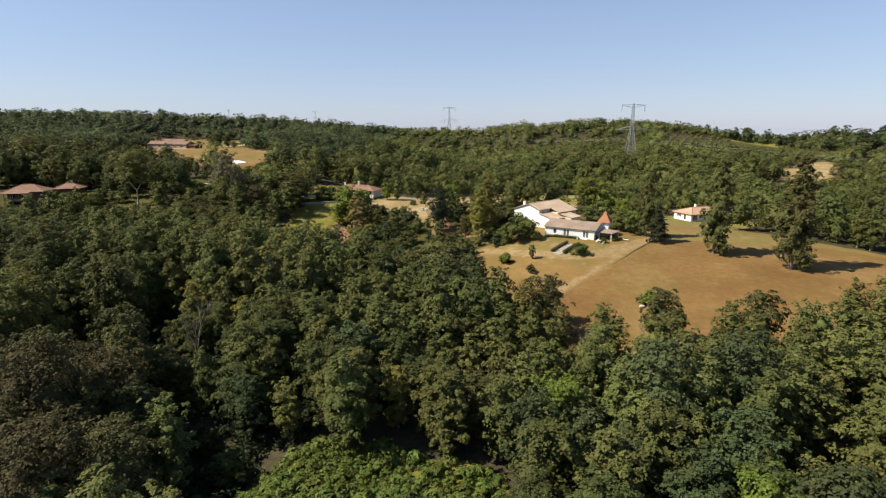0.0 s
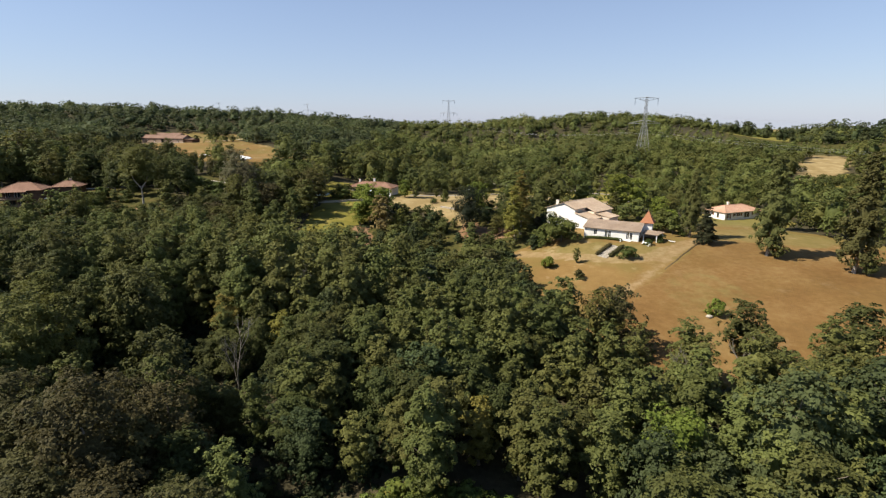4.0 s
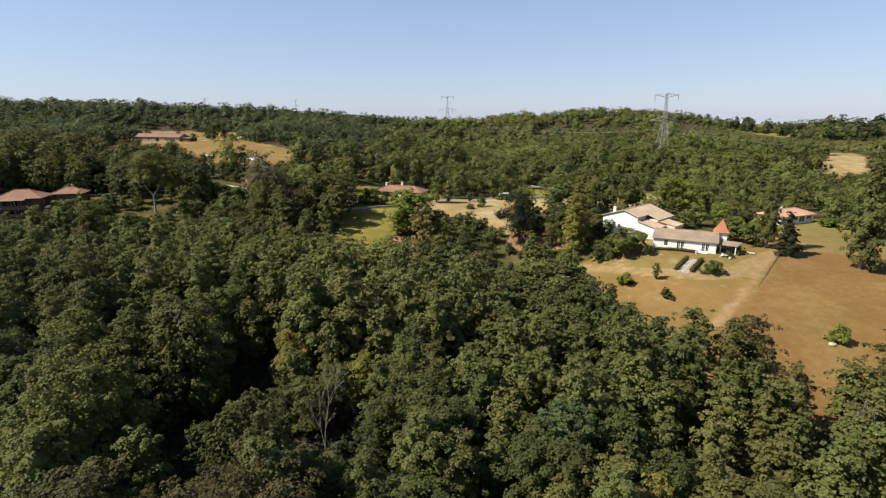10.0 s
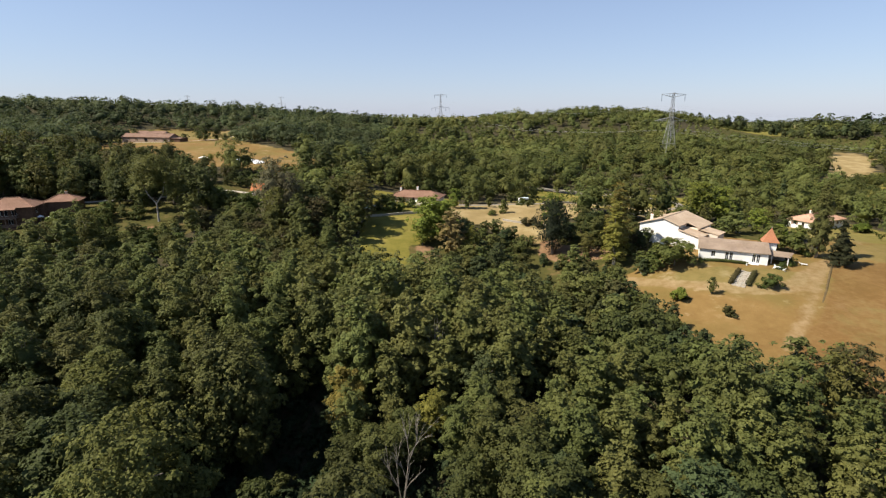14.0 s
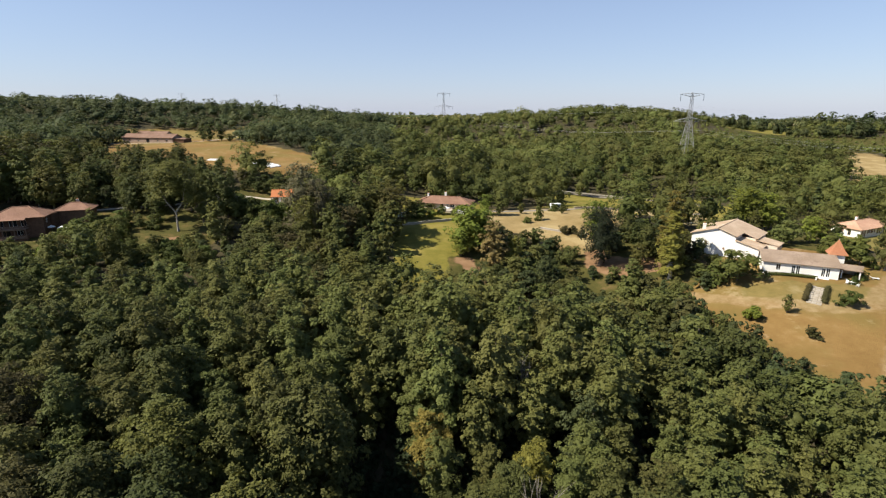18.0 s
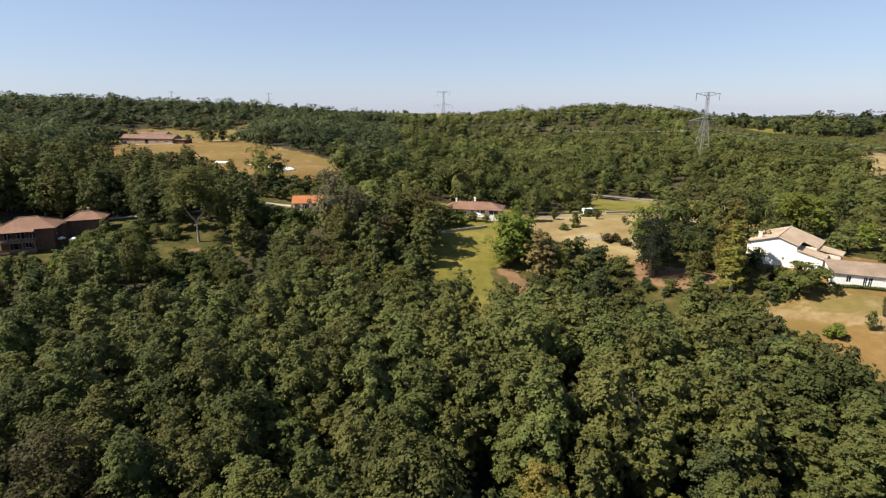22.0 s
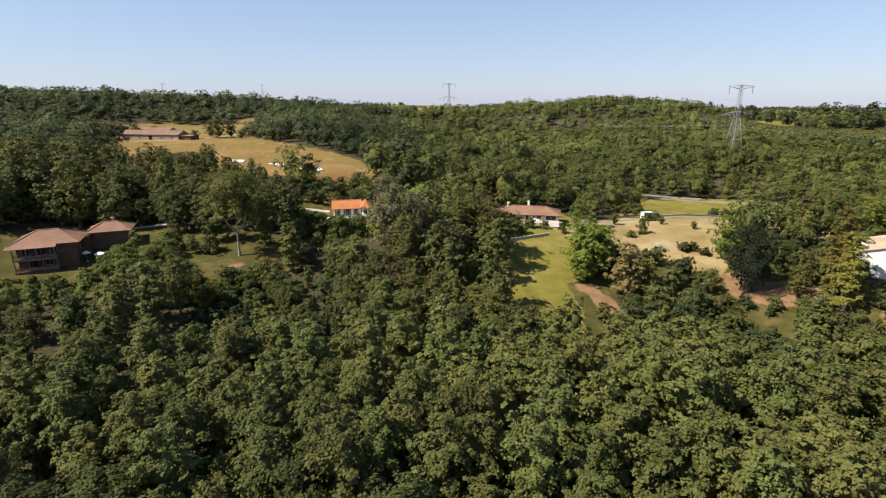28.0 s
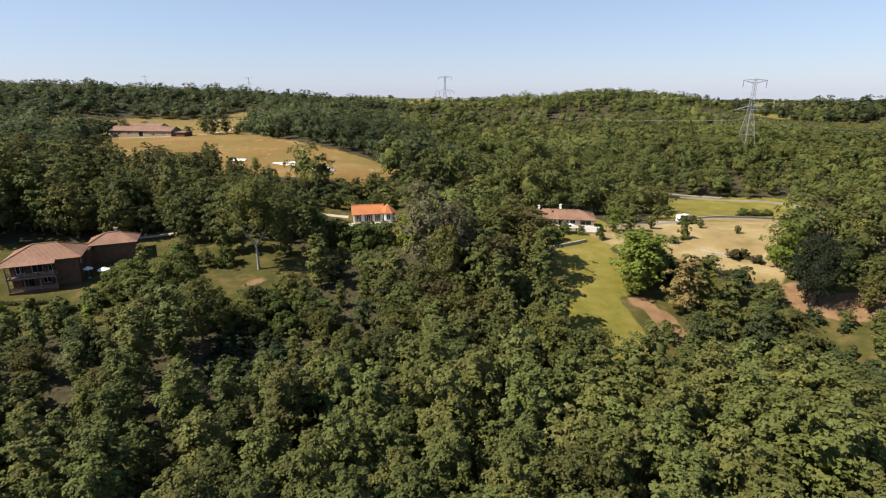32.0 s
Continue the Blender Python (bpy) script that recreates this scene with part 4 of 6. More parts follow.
def garden_chair(x, y, turn):
    """A white plastic garden chair with four splayed legs."""
    o = thing("garden_chair", pose(x, y, ground_z(x, y) + 0.01, 0, 0, turn), "white plastic garden chair on the grass by the porch", "chair", "garden chairs")
    part("seat", boxes((-0.24, -0.24, 0.40, 0.24, 0.24, 0.45)), PAINT, o)
    part("backrest", prism([(-0.24, 0.22, 0.46), (0.24, 0.22, 0.46), (0.22, 0.36, 0.9), (-0.22, 0.36, 0.9)], (0, 0.04, 0)), PAINT, o)
    for sx in (-1, 1):
        part("armrest", boxes((sx * 0.26 - 0.03, -0.2, 0.62, sx * 0.26 + 0.03, 0.26, 0.66)), PAINT, o)
        for sy in (-1, 1):
            part("leg", beam(bmesh.new(), (sx * 0.22, sy * 0.22, 0.41), (sx * 0.27, sy * 0.27, 0), 0.03, 0.025, 6), PAINT, o)
    return o


for x, y, a in ((49.2, 159.3, 20), (50.1, 158.3, 110), (49.8, 157.0, 200), (48.3, 158.6, 290)):
    garden_chair(x, y, a)


def garden_table(x, y):
    o = thing("garden_table", pose(x, y, ground_z(x, y) + 0.01), "round white garden table among the chairs", "table")
    part("tabletop", beam(bmesh.new(), (0, 0, 0.70), (0, 0, 0.74), 0.5, 0.5, 18), PAINT, o)
    for k in range(4):
        a = k * math.pi / 2 + 0.6
        part("leg", beam(bmesh.new(), (0.28 * math.cos(a), 0.28 * math.sin(a), 0.7), (0.38 * math.cos(a), 0.38 * math.sin(a), 0), 0.03, 0.025, 6), PAINT, o)


garden_table(49.3, 158.2)


def sun_lounger(x, y, turn):
    o = thing("sun_lounger", pose(x, y, ground_z(x, y) + 0.01, 0, 0, turn), "white sun lounger lying on the dry lawn", "lounger")
    part("bed", boxes((-0.35, -0.95, 0.28, 0.35, 0.4, 0.34)), PAINT, o)
    part("backrest", prism([(-0.35, 0.4, 0.3), (0.35, 0.4, 0.3), (0.35, 0.98, 0.62), (-0.35, 0.98, 0.62)], (0, -0.02, 0.06)), PAINT, o)
    for sx in (-0.3, 0.3):
        for sy in (-0.8, 0.3):
            part("leg", boxes((sx - 0.03, sy - 0.03, 0, sx + 0.03, sy + 0.03, 0.28)), PAINT, o)


sun_lounger(58.4, 161.4, 60)


def boulder(x, y, size, seed):
    r = random.Random(seed)
    bm = bmesh.new()
    bmesh.ops.create_icosphere(bm, subdivisions=2, radius=size)
    for v in bm.verts:
        v.co *= r.uniform(0.8, 1.15)
        v.co.z = max(-size * 0.4, v.co.z * 0.6)
    o = thing("boulder", pose(x, y, ground_z(x, y) + size * 0.25), "pale boulder lying in the dry field", "rock")
    part("stone", bm, STONE, o)


boulder(47.6, 117.2, 0.7, 3)
low_wall("field_wall", [(34, 333), (54, 325.5), (72, 318.5)], 0.6, 0.5, STONE, "broken dry stone wall at the wood's edge")


# white ground sheet spread over the bank
def sheet(name, corners, mat, label):
    (ax, ay), (bx, by), (cx, cy), (dx, dy) = corners
    v, f, k = [], [], 14
    for j in range(k + 1):
        for i in range(k + 1):
            s, t = i / k, j / k
            x = (ax * (1 - s) + bx * s) * (1 - t) + (dx * (1 - s) + cx * s) * t
            y = (ay * (1 - s) + by * s) * (1 - t) + (dy * (1 - s) + cy * s) * t
            v.append((x, y, ground_z(x, y) + 0.35 + 0.15 * math.sin(i * 1.7) * math.cos(j * 1.3)))
            if i < k and j < k:
                a = j * (k + 1) + i
                f.append((a, a + 1, a + k + 2, a + k + 1))
    ob = tagged(new(name, mesh_of(name, v, f, mat, True)), label, "tarpaulin")
    md = ob.modifiers.new("thick", "SOLIDIFY")
    md.thickness = 0.4
    return ob


sheet("tarpaulin", [(-143, 340), (-117, 297), (-113, 301), (-132, 340)], PAINT, "white plastic sheeting spread over a bare bank")
sheet("tarpaulin", [(-164, 352), (-157, 350), (-157, 355), (-164, 358)], PAINT, "white plastic sheeting lying on the hillside field")


# garden path of slabs with clipped hedges beside it
def garden_steps():
    a, b = Vector((40.8, 158.2)), Vector((34.2, 151.6))
    o = thing("garden_path", pose(a.x, a.y, ground_z(a.x, a.y)), "stepped pale stone slab path down the lawn", "path")
    d = (b - a).normalized()
    s = Vector((-d.y, d.x))
    oz = ground_z(a.x, a.y)
    for i in range(9):
        for j in (-1, 0, 1):
            c = a + d * (0.5 + i * 1.02) + s * j * 1.0
            z = ground_z(c.x, c.y) - oz
            e, g = d * 0.48, s * 0.47
            pts = [(c.x - a.x + p.x, c.y - a.y + p.y, z - 0.2) for p in (-e - g, e - g, e + g, -e + g)]
            part("slab", prism(pts, (0, 0, 0.32 + 0.03 * ((i + j) % 3))), STONE, o)


garden_steps()


def hedge(pts, wide, high, label, leaf="oak"):
    """A clipped hedge along a line: leaf sprays on a long low body."""
    r = np.random.default_rng(int(abs(pts[0][0]) * 7))
    lob = []
    for (ax, ay), (bx, by) in zip(pts, pts[1:]):
        k = max(2, int(math.hypot(bx - ax, by - ay) / (wide * 0.5)))
        for i in range(k):
            x, y = ax + (bx - ax) * i / k, ay + (by - ay) * i / k
            lob.append((x - pts[0][0], y - pts[0][1], ground_z(x, y) - ground_z(*pts[0]) + high * 0.5, wide * 0.55))
    lob = np.array(lob)
    q = leaves(r, lob, 60 * len(lob), 0.3, high / wide, high * 0.3)
    v = [q.reshape(-1, 3)]
    f, base = [np.arange(len(q) * 3).reshape(-1, 3)], len(q) * 3
    for x, y, z, rad in lob:
        v.append(ICO_V * rad * 0.8 * np.array([1, 1, high / wide]) + np.array([x, y, z]))
        f.append(ICO_F + base)
        base += len(ICO_V)
    me = bpy.data.meshes.new("hedge")
    fill_mesh(me, np.concatenate(v), np.concatenate(f))
    me.materials.append(LEAF[leaf])
    ob = tagged(new("hedge", me), label, "hedge", "garden hedges")
    ob.location = (*pts[0], ground_z(*pts[0]))


# ---- pylons and lines ----
def pylon():
    o = thing("pylon", pose(0, 0, 0), "tall grey lattice steel pylon with two crossarms", "pylon", "pylons of the power line")
    waist, top = 26.5, 44.0

    def half(z):
        return 4.3 + (1.1 - 4.3) * z / waist if z < waist else 1.1 + (0.5 - 1.1) * (z - waist) / (top - waist)

    zs_ = [0, 7, 13, 18, 22, 25, 27, 30, 33, 36, 39, 41.5, 44]
    for sx, sy in ((1, 1), (1, -1), (-1, 1), (-1, -1)):
        bm = bmesh.new()
        for z0, z1 in zip(zs_, zs_[1:]):
            beam(bm, (sx * half(z0), sy * half(z0), z0), (sx * half(z1), sy * half(z1), z1), 0.15 if z1 <= waist else 0.09, 0.13 if z1 <= waist else 0.08, 4)
        part("leg", bm, STEEL, o)
    for z0, z1 in zip(zs_, zs_[1:]):
        bm = bmesh.new()
        a, b = half(z0), half(z1)
        for k in range(4):
            c0, s0 = [(1, 1), (-1, 1), (-1, -1), (1, -1)][k], [(-1, 1), (-1, -1), (1, -1), (1, 1)][k]
            beam(bm, (c0[0] * a, c0[1] * a, z0), (s0[0] * b, s0[1] * b, z1), 0.055, 0.055, 4)
            beam(bm, (s0[0] * a, s0[1] * a, z0), (c0[0] * b, c0[1] * b, z1), 0.055, 0.055, 4)
            beam(bm, (c0[0] * b, c0[1] * b, z1), (s0[0] * b, s0[1] * b, z1), 0.055, 0.055, 4)
        part("bracing", bm, STEEL, o)
    for z, reach, drop, name in ((27.0, 11.2, 1.0, "lower_crossarm"), (41.5, 8.4, -1.6, "upper_crossarm")):
        for s in (-1, 1):
            bm = bmesh.new()
            h = half(z)
            tip = Vector((s * reach, 0, z + (1.6 if name == "upper_crossarm" else 0)))
            for sy in (-1, 1):
                beam(bm, (s * h, sy * h, z), tip, 0.11, 0.08, 4)
                beam(bm, (s * h, sy * h, z + 2.2), tip, 0.11, 0.08, 4)
            for f in (0.25, 0.5, 0.75):
                p = Vector((s * h, 0, z)).lerp(tip, f)
                q = Vector((s * h, 0, z + 2.2)).lerp(tip, f)
                w = h * (1 - f)
                for sy in (-1, 1):
                    beam(bm, p + Vector((0, sy * w, 0)), q + Vector((0, sy * w, 0)), 0.06, 0.06, 4)
                beam(bm, p + Vector((0, w, 0)), p - Vector((0, w, 0)), 0.06, 0.06, 4)
            arm = part(name, bm, STEEL, o)
            for f in ((1.0, 0.55) if name == "lower_crossarm" else (0.92,)):
                p = Vector((s * h, 0, z)).lerp(tip, f)
                part("insulator", beam(bmesh.new(), p, p - Vector((0, 0, 4.0)), 0.12, 0.12, 6), GLASS, arm)
    return o


PYLONS = [(139.6, 392.3, 4), (9.3, 777.2, 8), (-382.9, 1599.1, 30), (-609.0, 1518.0, 60), (400.0, 205.0, 50)]
first_pylon = pylon()
first_pylon.matrix_basis = Matrix.LocRotScale((139.6, 392.3, ground_z(139.6, 392.3) - 0.2), Euler((0, 0, radians(4))), (1.1, 1.1, 1.09))
for px, py, pr in PYLONS[1:]:
    copy_thing(first_pylon, pose(px, py, ground_z(px, py) - 0.2, 0, 0, pr))


def cables(i, j):
    """The wires of one span, sagging between two pylons."""
    (ax, ay, ar), (bx, by, br) = PYLONS[i], PYLONS[j]
    bm = bmesh.new()
    for reach, z in ((11.2, 23.2), (-11.2, 23.2), (6.4, 23.4), (-6.4, 23.4), (7.7, 39.0), (-7.7, 39.0)):
        a = Vector((ax + reach * math.cos(radians(ar)), ay + reach * math.sin(radians(ar)), ground_z(ax, ay) + z))
        b = Vector((bx + reach * math.cos(radians(br)), by + reach * math.sin(radians(br)), ground_z(bx, by) + z))
        sag = (b - a).length * 0.026
        pts = [a.lerp(b, t / 18) - Vector((0, 0, 4 * sag * (t / 18) * (1 - t / 18))) for t in range(19)]
        for p, q in zip(pts, pts[1:]):
            beam(bm, p, q, 0.02, 0.02, 4)
    me = bpy.data.meshes.new("power_cables")
    bm.to_mesh(me)
    bm.free()
    me.materials.append(STEEL)
    tagged(new("power_cables", me), "thin grey overhead power cables sagging between pylons", "cable", kind="stuff")


cables(0, 1)
cables(1, 2)
cables(0, 4)


# the bank that parts the lawn from the field
bank_line = [(69, 163.7), (61, 155.3), (53.4, 147.1), (47, 140.6)]
def bank():
    pts = []
    for (ax, ay), (bx, by) in zip(bank_line, bank_line[1:]):
        pts += [(ax + (bx - ax) * i / 8, ay + (by - ay) * i / 8) for i in range(8)]
    v, f = [], []
    for i, (x, y) in enumerate(pts):
        j = rnd.uniform(0.75, 1.2) * min(1.0, (len(pts) - 1 - i) / 14)
        for off, up in ((-0.4, -0.08), (-0.15, 0.25 * j), (0.1, 0.25 * j), (0.3, -0.1)):
            px, py = x + 0.66 * off, y - 0.75 * off
            v.append((px, py, ground_z(px, py) + up))
        if i:
            for k in range(3):
                a = 4 * (i - 1) + k
                f.append((a, a + 1, a + 5, a + 4))
    tagged(new("field_bank", mesh_of("field_bank", v, f, SHADOW_TONED_BANK, True)), "low grassy bank along the edge of the lawn", "bank", kind="structure")


# dark grass, with the edge's thin shadow line put into its colour
SHADOW_TONED_BANK = grain("shadow_toned_grass", (0.07, 0.048, 0.02), (0.15, 0.105, 0.045), 0.8, 0.95, 0.6, 5.0)
bank()


# ---- trees ----
rng = np.random.default_rng(7)
PHI = 1.618
ICO_V = np.array([(s * a, b * PHI, 0) for s, a in ((1, 1), (-1, 1)) for b in (1, -1)] + [(0, s, b * PHI) for s in (1, -1) for b in (1, -1)] + [(b * PHI, 0, s) for s in (1, -1) for b in (1, -1)]) / 1.902
hull = bmesh.new()
for p in ICO_V:
    hull.verts.new(p)
bmesh.ops.convex_hull(hull, input=hull.verts)
hull.verts.index_update()
ICO_V = np.array([v.co[:] for v in hull.verts])
ICO_F = np.array([[v.index for v in f.verts] for f in hull.faces])
hull.free()


def fill_mesh(me, verts, tris):
    """Fast fill of a mesh with triangles."""
    me.vertices.add(len(verts))
    me.vertices.foreach_set("co", np.asarray(verts, np.float32).ravel())
    loops = tris.ravel().astype(np.int32)
    me.loops.add(len(loops))
    me.loops.foreach_set("vertex_index", loops)
    starts = (np.arange(len(tris)) * 3).astype(np.int32)
    me.polygons.add(len(starts))
    me.polygons.foreach_set("loop_start", starts)
    me.update()
    me.validate()


def profile(shape, z):
    """Width of a crown, as a share of its greatest, at the height z of 0 to 1."""
    if shape == "high":
        return math.sqrt(max(0.0, 1 - ((z - 0.66) / 0.36) ** 2))
    if shape == "round":
        return math.sqrt(max(0.0, 1 - ((z - 0.55) / 0.45) ** 2))
    if shape == "column":
        return max(0.0, math.sin(math.pi * min(1, max(0, 0.10 + 0.90 * (z - 0.10) / 0.9)))) ** 0.6
    if shape == "poplar":
        return max(0.0, min(1.0, 0.5 + 2.2 * z) * max(0.0, 1 - max(0.0, z - 0.38) / 0.66) ** 0.6)
    if shape == "cone":
        return max(0.0, 1.02 - z) * 0.98
    return math.sqrt(max(0.0, 1 - (z / 1.0) ** 2))


SPAN = {"round": (0.10, 0.97), "column": (0.08, 0.97), "high": (0.45, 0.97), "poplar": (0.09, 0.97), "cone": (0.06, 0.96), "bush": (0.10, 0.92)}


def lobes_of(r, g, shape, count, full=False):
    """Centres, radii and leaf shares of the clumps of a crown of unit height, g wide: sprays along boughs, with gaps between."""
    lo, hi = SPAN[shape]
    out = []
    lean = r.uniform(-0.1, 0.1, 2) * g
    boughs = max(6, int(count * 0.42))
    for i in range(boughs):
        z = lo + (hi - lo) * (i + r.uniform(0.1, 0.9)) / boughs
        w = g * profile(shape, z)
        a = i * 2.4 + r.uniform(-0.5, 0.5)
        reach = w * (r.uniform(0.78, 1.12) if full else r.uniform(0.72, 1.12))
        rise = r.uniform(0.0, 0.35) * g
        for f in (0.5, 0.78, 1.0):
            rad = g * (r.uniform(0.16, 0.32) if full else r.uniform(0.13, 0.24)) * (1.2 - 0.4 * f) * (0.6 + 0.4 * w / g)
            sx, sy, sz = r.normal(0, 0.09 * g, 3)
            k = max(0.0, reach - 0.5 * rad) * f
            out.append((k * math.cos(a) + sx + lean[0] * z, k * math.sin(a) + sy + lean[1] * z, min(z + rise * (f - 0.7) + 0.7 * sz, 0.985 - rad * 0.6), rad, 1.0))
    # broader clumps within, which close the crown
    inner = max(4, count // 8)
    for i in range(inner):
        z = lo + (hi - lo) * (i + 0.5) / inner
        w = g * profile(shape, z)
        rad = 0.55 * w + 0.04 * g
        k = max(0.0, w - rad) * 0.45
        a = i * 2.1 + 0.5
        out.append((k * math.cos(a) + lean[0] * z, k * math.sin(a) + lean[1] * z, min(z, 0.95 - rad * 0.75), rad, 1.0 if full else 0.45))
    return np.array(out)


def leaves(r, lobes, n, size, flat, mid, ruffle=0.27):
    """Leaf sprays on the clumps: slips that face outwards, with jitter. Returns n x 3 x 3 corners."""
    w = lobes[:, 3] ** 2 * (lobes[:, 4] if lobes.shape[1] > 4 else 1.0)
    k = r.choice(len(lobes), n, p=w / w.sum())
    c, rad = lobes[k, :3], lobes[k, 3]
    d = r.normal(size=(n, 3))
    d /= np.linalg.norm(d, axis=1)[:, None]
    out = c - np.stack([np.zeros(n), np.zeros(n), np.minimum(mid, c[:, 2] * 0.8)], 1)
    out /= np.linalg.norm(out, axis=1)[:, None] + 1e-6
    out[:, 2] += 0.2
    d += out * 0.8
    d /= np.linalg.norm(d, axis=1)[:, None]
    # tufts: draw the sprays towards a few twig tips on each clump
    tips = r.normal(size=(len(lobes), 10, 3))
    tips /= np.linalg.norm(tips, axis=2)[:, :, None]
    best = tips[k]
    dots = (best * d[:, None, :]).sum(2)
    tip = best[np.arange(n), dots.argmax(1)]
    d = d * 0.75 + tip * 0.25
    d /= np.linalg.norm(d, axis=1)[:, None]
    reach = r.uniform(0.55, 1.02, n) + 0.32 * np.clip((dots.max(1) - 0.65) / 0.35, 0, 1) * r.uniform(0.2, 1.1, n)
    p = c + d * (rad * reach)[:, None] * np.array([1, 1, flat])
    nrm = d * 0.6 + out * 0.35 + np.array([0, 0, 0.25]) + r.normal(size=(n, 3)) * ruffle
    nrm /= np.linalg.norm(nrm, axis=1)[:, None]
    t = np.cross(nrm, r.normal(size=(n, 3)))
    t /= np.linalg.norm(t, axis=1)[:, None] + 1e-9
    b = np.cross(nrm, t)
    s = size * r.uniform(0.6, 1.4, n)[:, None]
    return np.stack([p - t * s * 0.44 - b * s * 0.29, p + b * s * 0.44 + nrm * s * 0.06, p + t * s * 0.50 - b * s * 0.2 - nrm * s * 0.12], 1)


def crown_geometry(seed, shape, high, wide, count, n, size, flat=0.85, core=0.42, full=False, ruffle=0.27):
    """Verts and triangles of a crown in metres, and its clumps."""
    r = np.random.default_rng(seed)
    lob = lobes_of(r, wide / high, shape, count, full) * np.array([high, high, high, high, 1.0])
    lo, hi = SPAN[shape]
    q = leaves(r, lob, n, size, flat, high * (lo + hi) * 0.5, ruffle)
    v = [q.reshape(-1, 3)]
    tris, base = [np.arange(n * 3).reshape(-1, 3)], n * 3
    if full:
        jig = 1 + r.uniform(-0.15, 0.15, (len(ICO_V), 1))
        v.append(ICO_V * jig * np.array([wide * core, wide * core, (hi - lo) * high * 0.62 * core]) + np.array([0, 0, (lo + 0.45 * (hi - lo)) * high]))
        tris.append(ICO_F + base)
        return np.concatenate(v), np.concatenate(tris), lob
    steps = 3 if shape in ("round", "bush") else 5
    for i in range(steps - 1):
        z = lo + (hi - lo) * (i + 0.5) / steps
        w = wide * profile(shape, z) * core
        jig = 1 + r.uniform(-0.15, 0.15, (len(ICO_V), 1))
        v.append(ICO_V * jig * np.array([w, w, (hi - lo) / steps * high * 0.52]) + np.array([0, 0, z * high]))
        tris.append(ICO_F + base)
        base += len(ICO_V)
    return np.concatenate(v), np.concatenate(tris), lob


def trunk_mesh(name, seed, high, lob, mat, rad, fork=5, split=0.0):
    """A tapered, slightly bent trunk with limbs that reach into the crown's clumps."""
    r = np.random.default_rng(seed)
    bm = bmesh.new()
    spine = [Vector((0, 0, -0.6))]
    top = high * 0.82
    for i in range(1, 6):
        z = top * i / 5
        spine.append(Vector((r.uniform(-1, 1) * rad * 1.2, r.uniform(-1, 1) * rad * 1.2, z)))
    if split:
        # the stem parts into two leaders that spread and bend upwards
        foot = Vector((0, 0, split * high))
        for s, up in ((-1, 0.30), (1, 0.38)):
            knee = foot + Vector((s * 0.085 * high, s * 0.02 * high, 0.14 * high))
            beam(bm, foot, knee, rad * 0.72, rad * 0.5, 7)
            beam(bm, knee, foot + Vector((s * 0.13 * high, s * 0.04 * high, up * high)), rad * 0.5, rad * 0.15, 6)
        spine = [Vector((0, 0, -0.6))] + [foot * (i / 5) for i in range(1, 6)]
        top = foot.z
    for i in range(5):
        beam(bm, spine[i], spine[i + 1], rad * (1.25 if i == 0 else 1 - 0.17 * i), rad * (1 - (0.05 if split else 0.17) * (i + 1)), 7)
    for k in r.permutation(len(lob))[:0 if split else fork]:
        x, y, z = lob[k, :3]
        z0 = max(0.16 * high, min(z - 0.14 * high, top * 0.9))
        i = min(4, int(z0 / top * 5))
        a = spine[i].lerp(spine[i + 1], z0 / top * 5 - i)
        beam(bm, a, (x * 0.8, y * 0.8, z), rad * 0.42, rad * 0.1, 5)
    me = bpy.data.meshes.new(name)
    bm.to_mesh(me)
    bm.free()
    me.materials.append(mat)
    return me


PROTO = {}


def tree_proto(key, name, seed, shape, leaf, high, wide, count, n, size, label, category="tree", bark=BARK, trunk=0.28, flat=0.85, split=0.0, full=False):
    """Meshes of a kind of tree, of which the woods hold copies."""
    pair = []
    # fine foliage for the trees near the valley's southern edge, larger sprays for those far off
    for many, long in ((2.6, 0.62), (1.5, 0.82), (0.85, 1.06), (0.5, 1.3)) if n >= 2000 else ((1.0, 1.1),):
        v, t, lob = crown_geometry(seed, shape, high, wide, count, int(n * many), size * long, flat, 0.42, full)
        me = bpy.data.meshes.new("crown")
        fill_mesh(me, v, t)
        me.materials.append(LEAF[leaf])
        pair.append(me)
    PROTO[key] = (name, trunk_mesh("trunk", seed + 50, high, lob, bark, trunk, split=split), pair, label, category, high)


GROUP = "trees of the wooded valley"


def plant(key, x, y, scale=1.0, turn=0.0, wide=1.0, group=GROUP, label="", sink=0.0, alone=False):
    """One tree, standing on the ground: an empty at its foot with its trunk and its crown."""
    name, trunk, crown, lab, category, high = PROTO[key]
    m = Matrix.LocRotScale((x, y, ground_z(x, y) - sink), Euler((0, 0, turn)), (scale * wide, scale * wide, scale))
    ob = thing(name, m, label or lab, category, group)
    part("trunk", trunk, None, ob)
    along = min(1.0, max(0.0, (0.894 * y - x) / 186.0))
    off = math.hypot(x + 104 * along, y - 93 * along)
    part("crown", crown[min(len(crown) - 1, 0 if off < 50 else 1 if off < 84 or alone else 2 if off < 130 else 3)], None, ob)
    return ob


